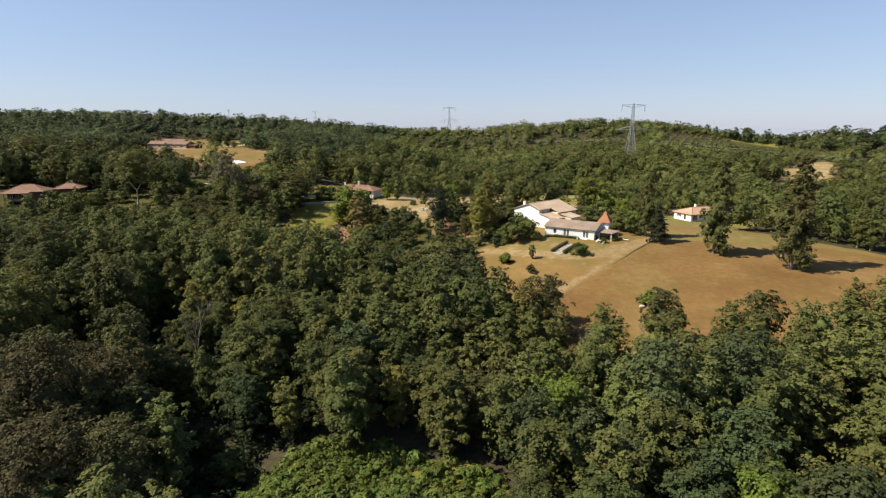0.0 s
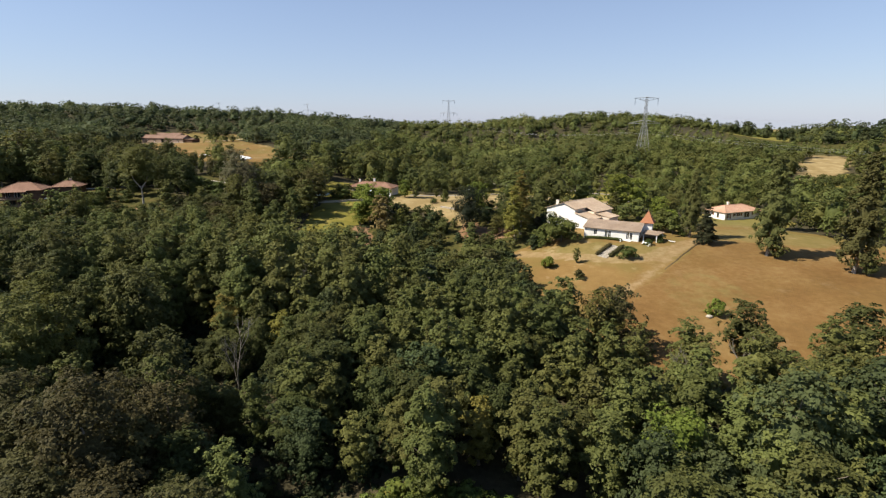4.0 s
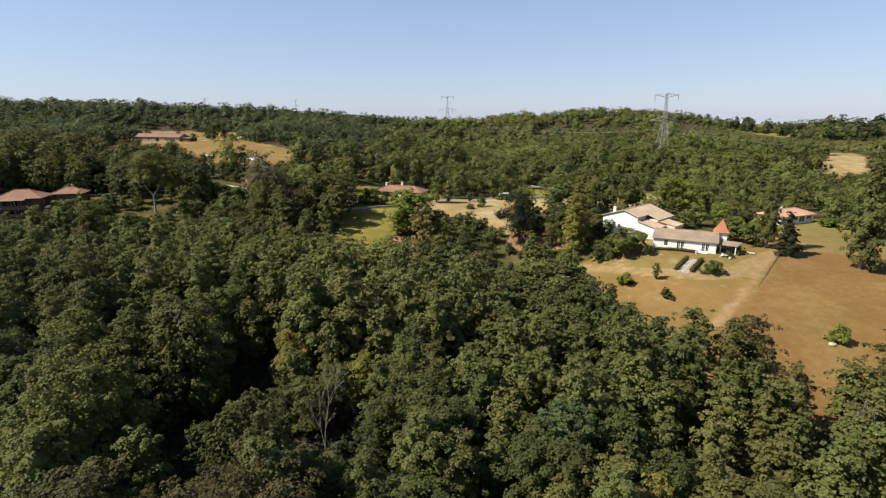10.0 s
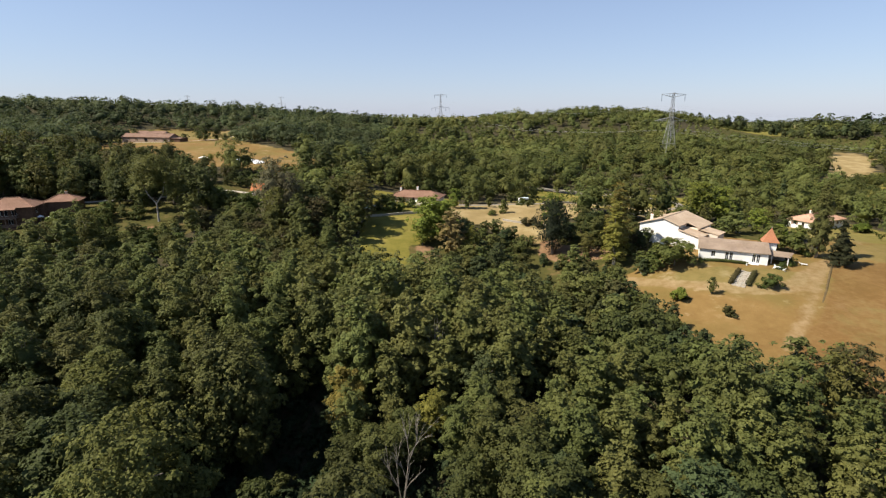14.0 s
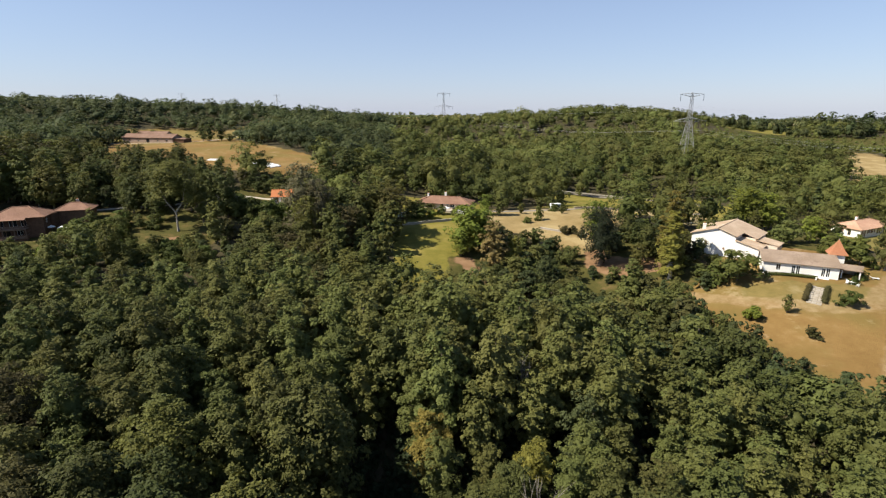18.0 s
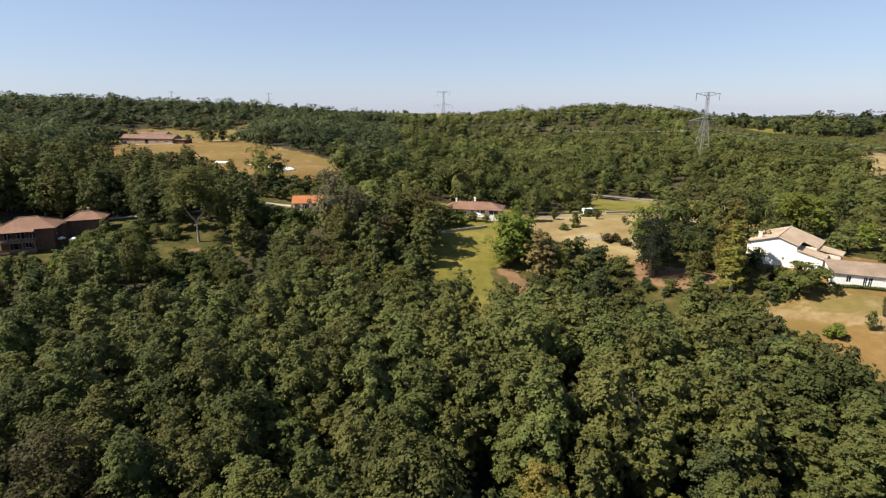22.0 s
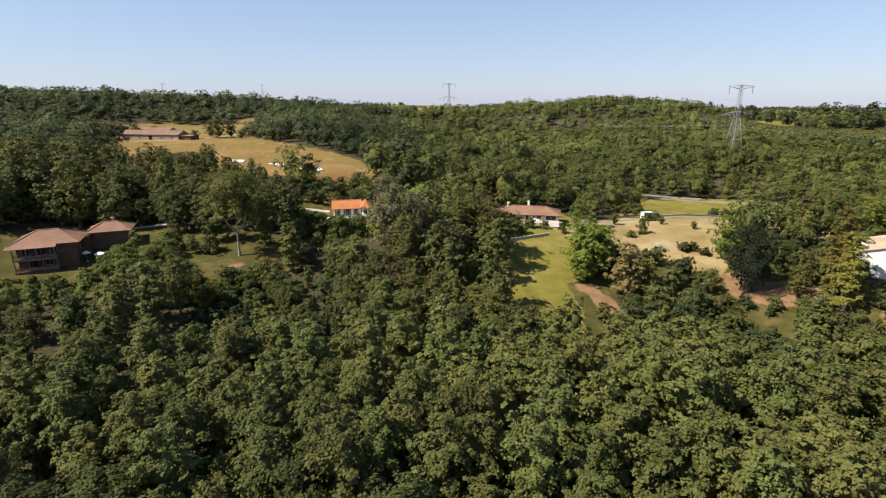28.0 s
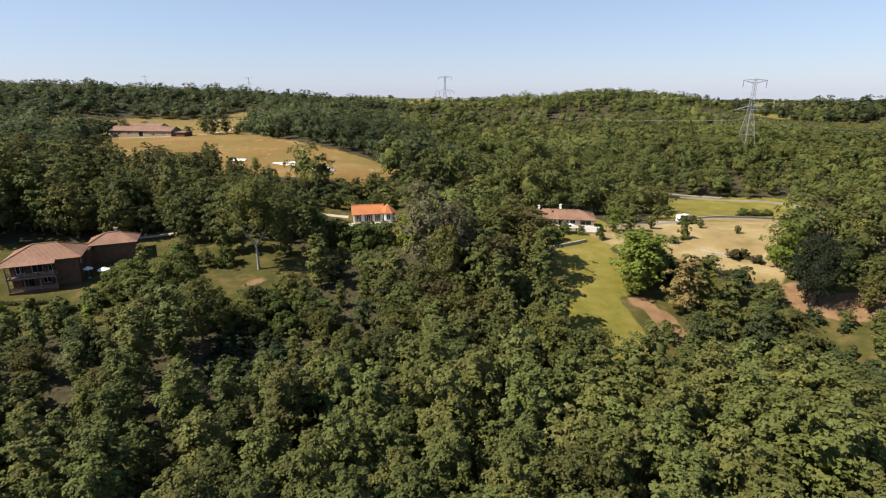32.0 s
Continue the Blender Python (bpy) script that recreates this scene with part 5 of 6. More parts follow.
# kinds of tree that stand singly
for i in range(4):
    tree_proto("robinia%d" % i, "robinia_tree", 10 + i, "column", "robinia", 15.0, 3.9, 72, 3500, 0.52, "tall green robinia with clumped feathery foliage")
for i in range(3):
    tree_proto("oak%d" % i, "oak_tree", 20 + i, "round", "oak", 13.0, 4.7, 72, 3500, 0.55, "broad dark green oak with a dense rounded crown")
for i in range(2):
    tree_proto("brown%d" % i, "oak_tree", 30 + i, "round", "brown", 13.5, 5.0, 72, 3500, 0.5, "rounded oak with dull brownish withering foliage")
tree_proto("olive0", "oak_tree", 36, "round", "olive", 14.0, 5.4, 76, 3800, 0.5, "large spreading oak with yellowish olive foliage")
tree_proto("dry0", "oak_tree", 33, "round", "dry", 13.5, 5.0, 76, 3500, 0.5, "tall oak with grey-brown withering foliage")
tree_proto("rust0", "hornbeam_tree", 47, "column", "rust", 12.0, 3.4, 60, 3200, 0.46, "slim tree with tan and yellowish leaves")
tree_proto("blue0", "willow_tree", 40, "round", "blue", 14.0, 4.8, 76, 3500, 0.55, "broad blue-green tree with soft spreading foliage")
tree_proto("fresh0", "ash_tree", 44, "round", "fresh", 11.0, 4.2, 72, 3400, 0.48, "bright green leafy tree", full=True)
tree_proto("yellow0", "hornbeam_tree", 46, "column", "yellow", 12.0, 3.4, 60, 2800, 0.46, "slim tree with yellowing leaves")
tree_proto("poplar0", "poplar_tree", 50, "poplar", "poplar", 21.0, 3.9, 120, 12000, 0.52, "tall full poplar with grey-green foliage and a pale trunk", bark=PALE_BARK, trunk=0.34, full=True)
tree_proto("birch0", "poplar_tree", 51, "high", "olive", 21.0, 6.2, 70, 6500, 0.5, "tall airy tree with a pale forked trunk", bark=PALE_BARK, trunk=0.3, split=0.27, full=True)
tree_proto("ypoplar0", "poplar_tree", 52, "poplar", "yellow", 20.0, 3.3, 96, 5200, 0.46, "tall slim poplar with yellowing leaves", bark=PALE_BARK, trunk=0.36, full=True)
tree_proto("spruce0", "spruce_tree", 57, "cone", "blue", 11.5, 3.0, 100, 6500, 0.36, "silvery blue-green spruce with drooping branches", trunk=0.2, flat=0.45)
tree_proto("dark0", "holm_oak", 54, "round", "dark", 18.0, 6.5, 130, 8000, 0.5, "massive dark evergreen holm oak", trunk=0.5, full=True)
tree_proto("fir0", "fir_tree", 56, "cone", "fir", 11.5, 3.4, 120, 11000, 0.30, "dark green fir with tiered branches", trunk=0.2, flat=0.5, full=True)
tree_proto("cedar0", "cedar_tree", 53, "cone", "robinia", 12.0, 5.0, 110, 6500, 0.42, "broad pale green conifer with level spreading branches", trunk=0.24, flat=0.4)
for i, leaf in enumerate(("oak", "blue", "robinia", "brown")):
    tree_proto("low%d" % i, "small_tree", 62 + i, "bush" if i % 2 else "round", leaf, 6.0, 3.0, 40, 1500, 0.44, ("low spreading green tree of the gully", "low blue-green bushy tree", "small light green tree", "small tree with brownish dry leaves")[i])
tree_proto("bush0", "shrub", 58, "bush", "garden", 3.0, 2.0, 10, 900, 0.36, "rounded dense green garden shrub", "shrub", trunk=0.08, full=True)
tree_proto("bigbush0", "shrub", 61, "bush", "garden", 6.0, 4.3, 26, 4600, 0.4, "large rounded dense green garden shrub", "shrub", trunk=0.12, full=True)
tree_proto("bush1", "shrub", 59, "bush", "fresh", 2.6, 1.9, 10, 900, 0.36, "light green leafy garden shrub", "shrub", trunk=0.08, full=True)
tree_proto("bush2", "shrub", 60, "bush", "brown", 2.4, 1.7, 9, 700, 0.32, "dry brownish low shrub", "shrub", trunk=0.07)

OPEN = [FOREGROUND_GAP, ROADSIDE, DRY_FIELD, MEADOW, DRY_LAWN, ROAD_FIELD, HILL_FIELD, FAR_FIELD, FARM_PASTURE, EAST_FIELD, EAST_GREEN, GLADE, SOIL_PATH, SOIL_BANK, SOIL_GULLY, HOUSE_YARD, ORANGE_YARD, GREEN_PATCH, MID_YARD, ANNEX_YARD, LANE_VERGE, SHRUBLAND, RAVINE, DARK_GAP, BACK_YARD, FIELD_FOOT, EAST_STRIP, FIELD_EDGE]
TAKEN = []


def clear_of(x, y, r):
    return all((x - a) ** 2 + (y - b) ** 2 > (r + c) ** 2 for a, b, c in TAKEN)


def scatter(r, box_, gap):
    """Points on a jittered hexagonal net."""
    x0, y0, x1, y1 = box_
    out = []
    for j in range(int((y1 - y0) / (gap * 0.87))):
        for i in range(int((x1 - x0) / gap)):
            out.append((x0 + (i + 0.5 * (j % 2)) * gap + r.uniform(-0.33, 0.33) * gap, y0 + j * gap * 0.87 + r.uniform(-0.33, 0.33) * gap))
    p = np.array(out)
    keep = np.ones(len(p), bool)
    for poly in OPEN:
        keep &= ~inside(p[:, 0], p[:, 1], poly)
    for (ax, ay), (bx, by) in zip(ROAD, ROAD[1:]):
        t = np.clip(((p[:, 0] - ax) * (bx - ax) + (p[:, 1] - ay) * (by - ay)) / ((bx - ax) ** 2 + (by - ay) ** 2), 0, 1)
        keep &= np.hypot(p[:, 0] - ax - t * (bx - ax), p[:, 1] - ay - t * (by - ay)) > 3.6
    return p[keep]


def scatter_in(r, poly, gap):
    """Points all over a plot."""
    a = np.array(poly)
    p = np.array([(x, y) for x in np.arange(a[:, 0].min(), a[:, 0].max(), gap) for y in np.arange(a[:, 1].min(), a[:, 1].max(), gap)])
    p = p + r.uniform(-0.35 * gap, 0.35 * gap, p.shape)
    return p[inside(p[:, 0], p[:, 1], poly)]


# trees that stand out: kind, x, y, scale, width
ROUND_THE_FARM = [
    ("ypoplar0", 13, 176, 0.95, 1.4), ("ypoplar0", 16, 182, 1.1, 1.2), ("brown1", 22, 105.5, 1.05, 0.95), ("olive0", 18, 103, 1.0, 0.9), ("robinia2", 24, 111, 0.75, 1.05), ("poplar0", 96, 138, 1.5, 0.88),
    ("poplar0", 81, 151, 1.36, 0.86), ("poplar0", 66.5, 167, 1.0, 0.8), ("bush0", 62.5, 170.5, 2.0, 1.1), ("bush0", 60, 174.5, 1.8, 1.1), ("fir0", 68.6, 161.2, 1.08, 1.1), ("spruce0", 128, 262, 1.2, 1.1),
    ("bush0", 54.5, 161.5, 0.8, 1.2), ("bush0", 50.2, 158.6, 0.6, 1.2), ("bigbush0", 26.4, 167.6, 1.3, 1.3), ("bigbush0", 41.2, 149.2, 0.6, 1.1), ("low1", 17.5, 167.5, 0.75, 1.1), ("bush0", 20.5, 168.5, 1.6, 1.1),
    ("low2", 82.5, 148.5, 0.9, 0.9), ("low2", 98, 135.5, 1.1, 0.9),
]
BEHIND_THE_FARM = [
    ("bush1", 18.6, 149.8, 1.25, 1.1), ("bush2", 24.9, 140.3, 1.0, 1.1), ("low2", 26.6, 150, 0.75, 0.55), ("oak1", 12, 188, 0.75, 0.9),
    ("fresh0", 59.5, 214, 1.3, 1.2), ("fresh0", 66.5, 213, 1.2, 1.2), ("low2", 54, 190, 1.0, 1.1), ("low2", 60, 193, 1.2, 1.2), ("fresh0", 68, 194, 0.75, 1.2), ("olive0", 74, 197, 0.62, 1.1), ("low0", 81, 199, 0.95, 1.1),
    ("low2", 47, 203, 1.2, 1.1), ("robinia1", 55, 202, 0.55, 1.2), ("bush1", 49.5, 118, 1.5, 0.85), ("bush0", 64, 181, 2.0, 1.1), ("bush0", 75, 184, 1.6, 1.0), ("bush1", 69, 186, 1.9, 1.1), ("bush1", 118, 207.5, 1.4, 1.6),
    ("oak0", 212, 346, 0.9, 1.1), ("oak1", 222, 362, 0.85, 1.1), ("oak2", 232, 374, 0.9, 1.1), ("oak0", 240, 388, 0.8, 1.1), ("brown1", 278, 362, 0.8, 1.1), ("oak2", 292, 378, 0.9, 1.1),
]
ROUND_THE_HILL_FARM = [
    ("oak0", -199, 466, 1.0, 1.1), ("oak1", -206, 472, 0.9, 1.1), ("oak2", -192, 470, 0.9, 1.1), ("low0", -214, 463, 1.0, 1.2), ("oak1", -262, 486, 0.8, 1.1), ("fresh0", -250, 490, 0.8, 1.1), ("oak2", -272, 470, 0.9, 1.2), ("oak0", -278, 462, 1.0, 1.2), ("low2", -183, 462, 1.0, 1.2),
    ("fresh0", -148, 327, 0.4, 1.1), ("low2", -146, 316, 0.6, 1.2),
]
ROUND_THE_MEADOW = [
    ("dark0", -1.0, 189.5, 0.95, 0.95), ("fresh0", 3.5, 205, 1.2, 0.95), ("fresh0", -37.5, 203.5, 1.3, 1.3), ("fresh0", -33, 206, 1.1, 1.2), ("robinia2", -21, 238.5, 0.62, 1.2), ("fresh0", -40.5, 199.5, 0.75, 1.15), ("fresh0", -33, 212, 0.9, 1.2), ("robinia1", -63.5, 188, 0.75, 1.1), ("robinia0", -64.5, 199, 0.85, 1.1), ("robinia3", -64, 210, 0.8, 1.1), ("cedar0", -2.0, 168, 1.05, 1.0), ("rust0", -31.8, 192.5, 1.2, 1.15),
    ("yellow0", -26, 193.5, 0.8, 1.2), ("low1", -22, 192, 0.9, 1.0), ("blue0", -19.8, 181, 0.7, 0.9),
]
ON_THE_LAWN = [
    ("bush0", -8.6, 229.2, 1.7, 0.6), ("bush0", -13.2, 227, 0.7, 1.4), ("bush0", 2.2, 245.8, 1.0, 1.2), ("bush0", 6.2, 246.4, 0.9, 1.2), ("low2", -11.9, 241.6, 0.7, 0.8), ("low0", 4.5, 258, 0.8, 1.0), ("low0", 0.5, 258.5, 0.75, 1.0), ("low2", 3, 238, 0.5, 0.9), ("low2", 9.2, 229, 0.45, 0.9), ("bush2", -1, 212.7, 1.1, 1.1), ("bush0", -50.8, 229.5, 1.6, 1.1), ("bush0", -53, 231.5, 1.9, 1.0), ("low2", -56, 230, 0.6, 1.0), ("bush1", -47, 231, 1.1, 1.1),
    ("low1", -55, 169, 0.8, 1.2), ("low0", -62, 168, 1.0, 1.1), ("low1", -48.5, 170, 0.7, 1.2), ("blue0", -37.6, 179.5, 0.62, 1.0), ("low1", -25, 178, 1.25, 1.1), ("low0", -42.5, 174, 0.7, 1.2),
]
ALONG_THE_LANE = [
    ("bush1", 6, 211, 1.3, 1.0), ("bush2", -4, 213, 1.2, 1.3), ("bush2", 0, 209, 1.0, 1.3), ("low0", -51, 238.5, 0.75, 1.1), ("low0", -47, 237, 0.65, 1.1), ("low2", -55, 239, 0.7, 1.0),
    ("bush0", -43, 237, 1.1, 1.1), ("bush0", -38.5, 236, 0.9, 1.0), ("bush0", -34, 232, 1.2, 0.8), ("fresh0", -26, 239.5, 0.72, 1.0), ("bush0", 50, 277, 1.1, 1.3), ("bush0", 57, 279, 1.0, 1.5),
    ("bush0", 64, 280, 0.9, 1.5),
]
VILLA_THICKET = [
    # first four oaks: out of view, added to cast shade on the villa
    ("oak0", -203, 210, 0.95, 1.0), ("oak1", -205, 219, 1.0, 1.0), ("oak2", -200, 203, 0.85, 1.0), ("oak1", -208, 228, 1.0, 1.0), ("low2", -104, 214, 1.0, 1.2), ("low2", -99, 219, 0.8, 1.2), ("low2", -109, 221, 0.7, 1.2), ("low3", -112, 212, 1.0, 1.2), ("low2", -101, 208, 1.2, 1.2),
    ("low2", -146, 198, 1.2, 1.1), ("low2", -139, 197, 1.2, 1.0), ("robinia3", -137, 180, 1.0, 1.1), ("olive0", -134.5, 187, 0.9, 0.9), ("robinia0", -140.5, 174, 0.95, 1.1), ("olive0", -143, 184, 0.75, 1.0), ("fresh0", -141, 190, 0.55, 1.2), ("low2", -152, 204, 0.9, 1.0), ("robinia1", -150, 188, 0.45, 1.3),
    ("low2", -121, 209, 0.6, 1.2), ("low2", -163, 194, 0.8, 1.2), ("low2", -176, 191, 0.9, 1.1), ("robinia0", -186, 190, 0.4, 1.2), ("low2", -168, 189, 1.0, 1.0), ("low2", -192, 196, 0.9, 1.0),
]
OLD_OAKS = [
    ("brown1", -64, 60, 1.1, 1.1), ("brown0", -46, 54, 1.0, 1.1), ("oak1", -57, 74, 0.9, 0.95), ("oak1", -92, 96, 1.25, 0.95), ("oak1", -83, 90, 1.3, 1.1), ("robinia2", -40, 80, 0.85, 0.85),
    ("olive0", 8, 184, 0.55, 1.0), ("oak0", 12.5, 195, 0.65, 1.0), ("oak0", 12, 201, 0.7, 1.0),
]
# trees of the valley whose crowns stand clear: kind, x, y, height
TREES_BELOW_THE_VILLA = [
    ("robinia0", -139.6, 166.7, 11.1), ("robinia1", -132.1, 144.1, 15.9), ("robinia2", -122.9, 147.2, 14.6), ("robinia3", -121.8, 136.4, 16.1), ("robinia0", -117.7, 160.5, 12.7), ("robinia1", -115.3, 126.4, 18.4),
    ("robinia2", -115, 134, 17.2), ("robinia3", -114.5, 153, 17.1), ("robinia0", -110.9, 138, 17.5), ("robinia1", -107.7, 142, 17.8), ("robinia2", -106.4, 133.1, 18.7), ("robinia3", -105.2, 126.9, 18.3),
    ("robinia0", -104.3, 153.3, 16), ("robinia1", -101, 131.8, 18.7), ("robinia2", -100.7, 110.2, 17.9), ("robinia3", -97.3, 124.4, 21.5), ("robinia0", -96.5, 139.4, 16.9), ("robinia1", -94.3, 147.9, 19.4),
    ("robinia2", -91.1, 133.1, 18.4), ("robinia3", -89, 107.5, 16.8), ("robinia0", -88.7, 138.6, 18.3), ("olive0", -87.4, 104.2, 16.9),
]
TREES_OF_THE_RAVINE = [
    ("robinia2", -87, 127.1, 19), ("robinia3", -83.5, 149.8, 17.6), ("robinia0", -82, 140.3, 17.8), ("robinia1", -79.2, 135.6, 19.4), ("robinia2", -77.8, 114.9, 18.4), ("robinia3", -76.4, 126.3, 20.7),
    ("oak0", -74.8, 110.3, 18.9), ("robinia1", -74.5, 106.2, 20.2), ("olive0", -74.2, 83.2, 20.3), ("olive0", -73.9, 87.7, 19.4), ("oak2", -70.8, 107.4, 22.6), ("robinia1", -70, 138.9, 19.3),
    ("robinia2", -66, 134.1, 19.4), ("robinia3", -64.8, 129, 18.3), ("brown0", -64.5, 67.4, 16.2), ("robinia1", -63.2, 148, 17.6), ("robinia2", -61.5, 125.2, 18.1), ("robinia3", -57.3, 123.6, 20.1),
    ("yellow0", -55.9, 111.1, 12.9), ("robinia1", -54.6, 139.6, 20.5), ("robinia2", -54, 117, 20.5), ("robinia3", -53.8, 120.6, 20.8),
]
TREES_OF_THE_GULLY = [
    ("robinia0", -53.8, 144.9, 19.1), ("oak1", -52.4, 80.2, 20.8), ("brown0", -50.9, 60, 20.5), ("oak2", -50.6, 98.8, 10.5), ("robinia0", -48.7, 136, 19.9), ("low0", -51.5, 88, 6.5),
    ("robinia2", -45.9, 116.8, 20.9), ("yellow0", -43.4, 105.7, 9.8), ("brown1", -41.8, 46, 17.6), ("robinia1", -40.6, 114.6, 13.9), ("robinia2", -38.4, 134.4, 19.4), ("brown1", -36.5, 49.5, 16.5),
    ("robinia0", -36.3, 118.7, 19.1), ("robinia1", -34.4, 131.4, 18.5), ("robinia2", -33.9, 81.3, 15.7), ("robinia0", -31.4, 117.1, 18.4), ("robinia1", -30.9, 112.2, 17.3),
    ("robinia2", -26.7, 97.5, 13.8), ("robinia3", -25.1, 94.2, 14), ("robinia0", -18.7, 96.7, 12.8), ("robinia1", -18.1, 107.7, 13.6),
]
TREES_BELOW_THE_FIELD = [
    ("robinia2", -14.1, 69, 16.5), ("robinia3", -13.4, 108.4, 14), ("robinia0", -11.2, 90.7, 15.9), ("robinia1", -8.8, 115.8, 12.1), ("robinia2", -4.3, 114, 12), ("robinia3", -1.2, 99.4, 20),
    ("robinia0", 0.5, 68.7, 14.4), ("oak2", 4.1, 94.5, 10.2), ("robinia2", 6.9, 98.2, 16.7), ("robinia3", 11.5, 104.9, 16.6), ("fresh0", 16.6, 67.1, 14.3), ("robinia1", 23.6, 76, 14.9),
    ("robinia2", 25.7, 80.1, 15.5), ("robinia3", 26.9, 69.2, 16.1), ("oak0", 27.4, 57.7, 14.9), ("blue0", 29.8, 64.8, 20.9), ("blue0", 36.7, 55.8, 15.5), ("robinia3", 42.4, 74.6, 16.3),
    ("blue0", 42.9, 67.3, 20.2), ("robinia1", 42.9, 61.9, 17.1), ("oak0", 45.5, 100.9, 12), ("oak1", 60, 92.6, 14.5),
]
STANDS = TREES_BELOW_THE_VILLA + TREES_OF_THE_RAVINE + TREES_OF_THE_GULLY + TREES_BELOW_THE_FIELD


def stand_height(x, y, stands=None):
    """Height of the trees round a place in the valley, from those that stand clear."""
    stands = stands or STANDS
    w = np.array([1.0 / ((x - a) ** 2 + (y - b) ** 2 + 9.0) ** 1.5 for _, a, b, _ in stands])
    return float((w * np.array([h for _, _, _, h in stands])).sum() / w.sum())


ROUND_THE_VILLA = [
    ("oak0", -79.5, 266, 1.3, 1.0), ("robinia1", -72, 271, 1.1, 1.0), ("oak2", -87, 262, 1.05, 1.0), ("oak1", -70, 262, 0.9, 1.0), ("robinia3", -64, 268, 0.95, 1.0), ("olive0", -71, 244, 0.7, 1.0),
    ("dry0", -89, 212, 1.75, 0.85), ("dry0", -83, 206, 1.5, 0.8), ("olive0", -86, 201, 1.2, 0.8), ("robinia2", -79, 197, 1.1, 1.0), ("robinia0", -76, 191, 1.0, 1.0), ("robinia2", -68, 187, 0.8, 1.0), ("robinia1", -68, 179, 0.85, 1.0), ("oak2", -66, 171, 0.8, 1.0),
]
VILLA_GARDEN = [
    ("birch0", -129.5, 218.5, 1.08, 1.2), ("robinia1", -139, 229, 1.15, 1.0), ("oak1", -151, 237, 1.0, 1.0), ("oak0", -132, 238, 1.15, 1.0), ("robinia3", -124, 226, 1.1, 1.0), ("oak2", -144, 236, 0.8, 1.1), ("oak2", -118, 232, 1.2, 0.9), ("oak0", -148, 226, 0.5, 1.0), ("robinia2", -155, 218, 0.55, 1.0), ("bigbush0", -156.5, 213, 1.15, 0.9), ("bigbush0", -150, 220, 0.8, 1.0),
    ("bush0", -160, 204, 1.1, 1.1), ("bush0", -166, 203, 0.9, 1.2), ("bush1", -172, 201, 0.9, 1.0), ("bush0", -178, 200, 1.0, 1.1), ("oak1", -142, 221, 0.4, 1.0), ("bush2", -150, 202, 0.8, 1.0),
]
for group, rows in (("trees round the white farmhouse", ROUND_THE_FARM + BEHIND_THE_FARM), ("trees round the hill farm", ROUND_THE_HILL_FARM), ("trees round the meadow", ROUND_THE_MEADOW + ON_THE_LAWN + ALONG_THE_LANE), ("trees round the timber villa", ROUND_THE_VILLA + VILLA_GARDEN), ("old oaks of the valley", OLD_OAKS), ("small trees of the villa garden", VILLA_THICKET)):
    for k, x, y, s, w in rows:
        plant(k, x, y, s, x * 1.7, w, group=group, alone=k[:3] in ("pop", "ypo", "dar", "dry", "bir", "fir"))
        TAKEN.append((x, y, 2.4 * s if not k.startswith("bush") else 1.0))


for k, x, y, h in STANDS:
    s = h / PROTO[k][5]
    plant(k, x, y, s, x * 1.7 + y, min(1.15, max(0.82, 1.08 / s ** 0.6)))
    TAKEN.append((x, y, 1.7))

for i in range(26):
    x, y = -190 + (i % 13) * 3.6 + rng.uniform(-1, 1), 195.5 + (i // 13) * 4.5 + 0.08 * (i % 13) + rng.uniform(-1, 1)
    plant(("bush0", "bush1", "bush2", "bush0")[i % 4], x, y, rng.uniform(0.5, 1.0), i, rng.uniform(0.9, 1.3), group="shrubs of the villa garden")


GARDEN_SHRUBS = [
    (-156, 211, 1.5), (-154, 209, 2.0), (-151, 214, 1.8), (-148, 209, 2.4), (-158, 207, 1.6), (-152, 206, 2.2), (-146, 204, 2.0), (-147, 219, 1.7),
    (-162, 206, 1.3), (-167, 204.5, 1.2), (-172, 202.5, 1.3), (-178, 203, 1.2), (-141, 203, 1.4), (-136, 201, 1.4), (-127, 201, 1.4), (-122, 204, 1.4), (-124, 198, 1.8), (-138, 222, 1.6),
]
SLOPE_SHRUBS = [
    (-134, 196, 1.7), (-128, 195, 1.9), (-122, 194, 1.8), (-117, 196, 1.7), (-113, 192, 1.9), (-131, 191, 1.6), (-125, 190, 1.6), (-119, 188, 1.7), (-149, 224.5, 1.8), (-158.5, 215.5, 1.7), (-160.5, 213.5, 1.5), (-144, 212, 1.5),
    (-110, 239, 1.5), (-107, 238.5, 1.2), (-113, 237, 2.0), (-104, 236.5, 1.7), (-100, 237.5, 1.5), (-117, 240, 2.2), (-110, 233, 2.4), (-104, 231, 2.4), (-98, 232, 2.2), (-115, 231, 2.2),
]
for i, (x, y, s) in enumerate(GARDEN_SHRUBS + SLOPE_SHRUBS):
    big = s >= 1.5
    plant("bigbush0" if big else ("bush0", "bush1", "bush1", "bush0", "bush2")[i % 5], x, y, s * (0.5 if big else 1.0), i * 1.3, 1.0, group="shrubs of the villa garden")


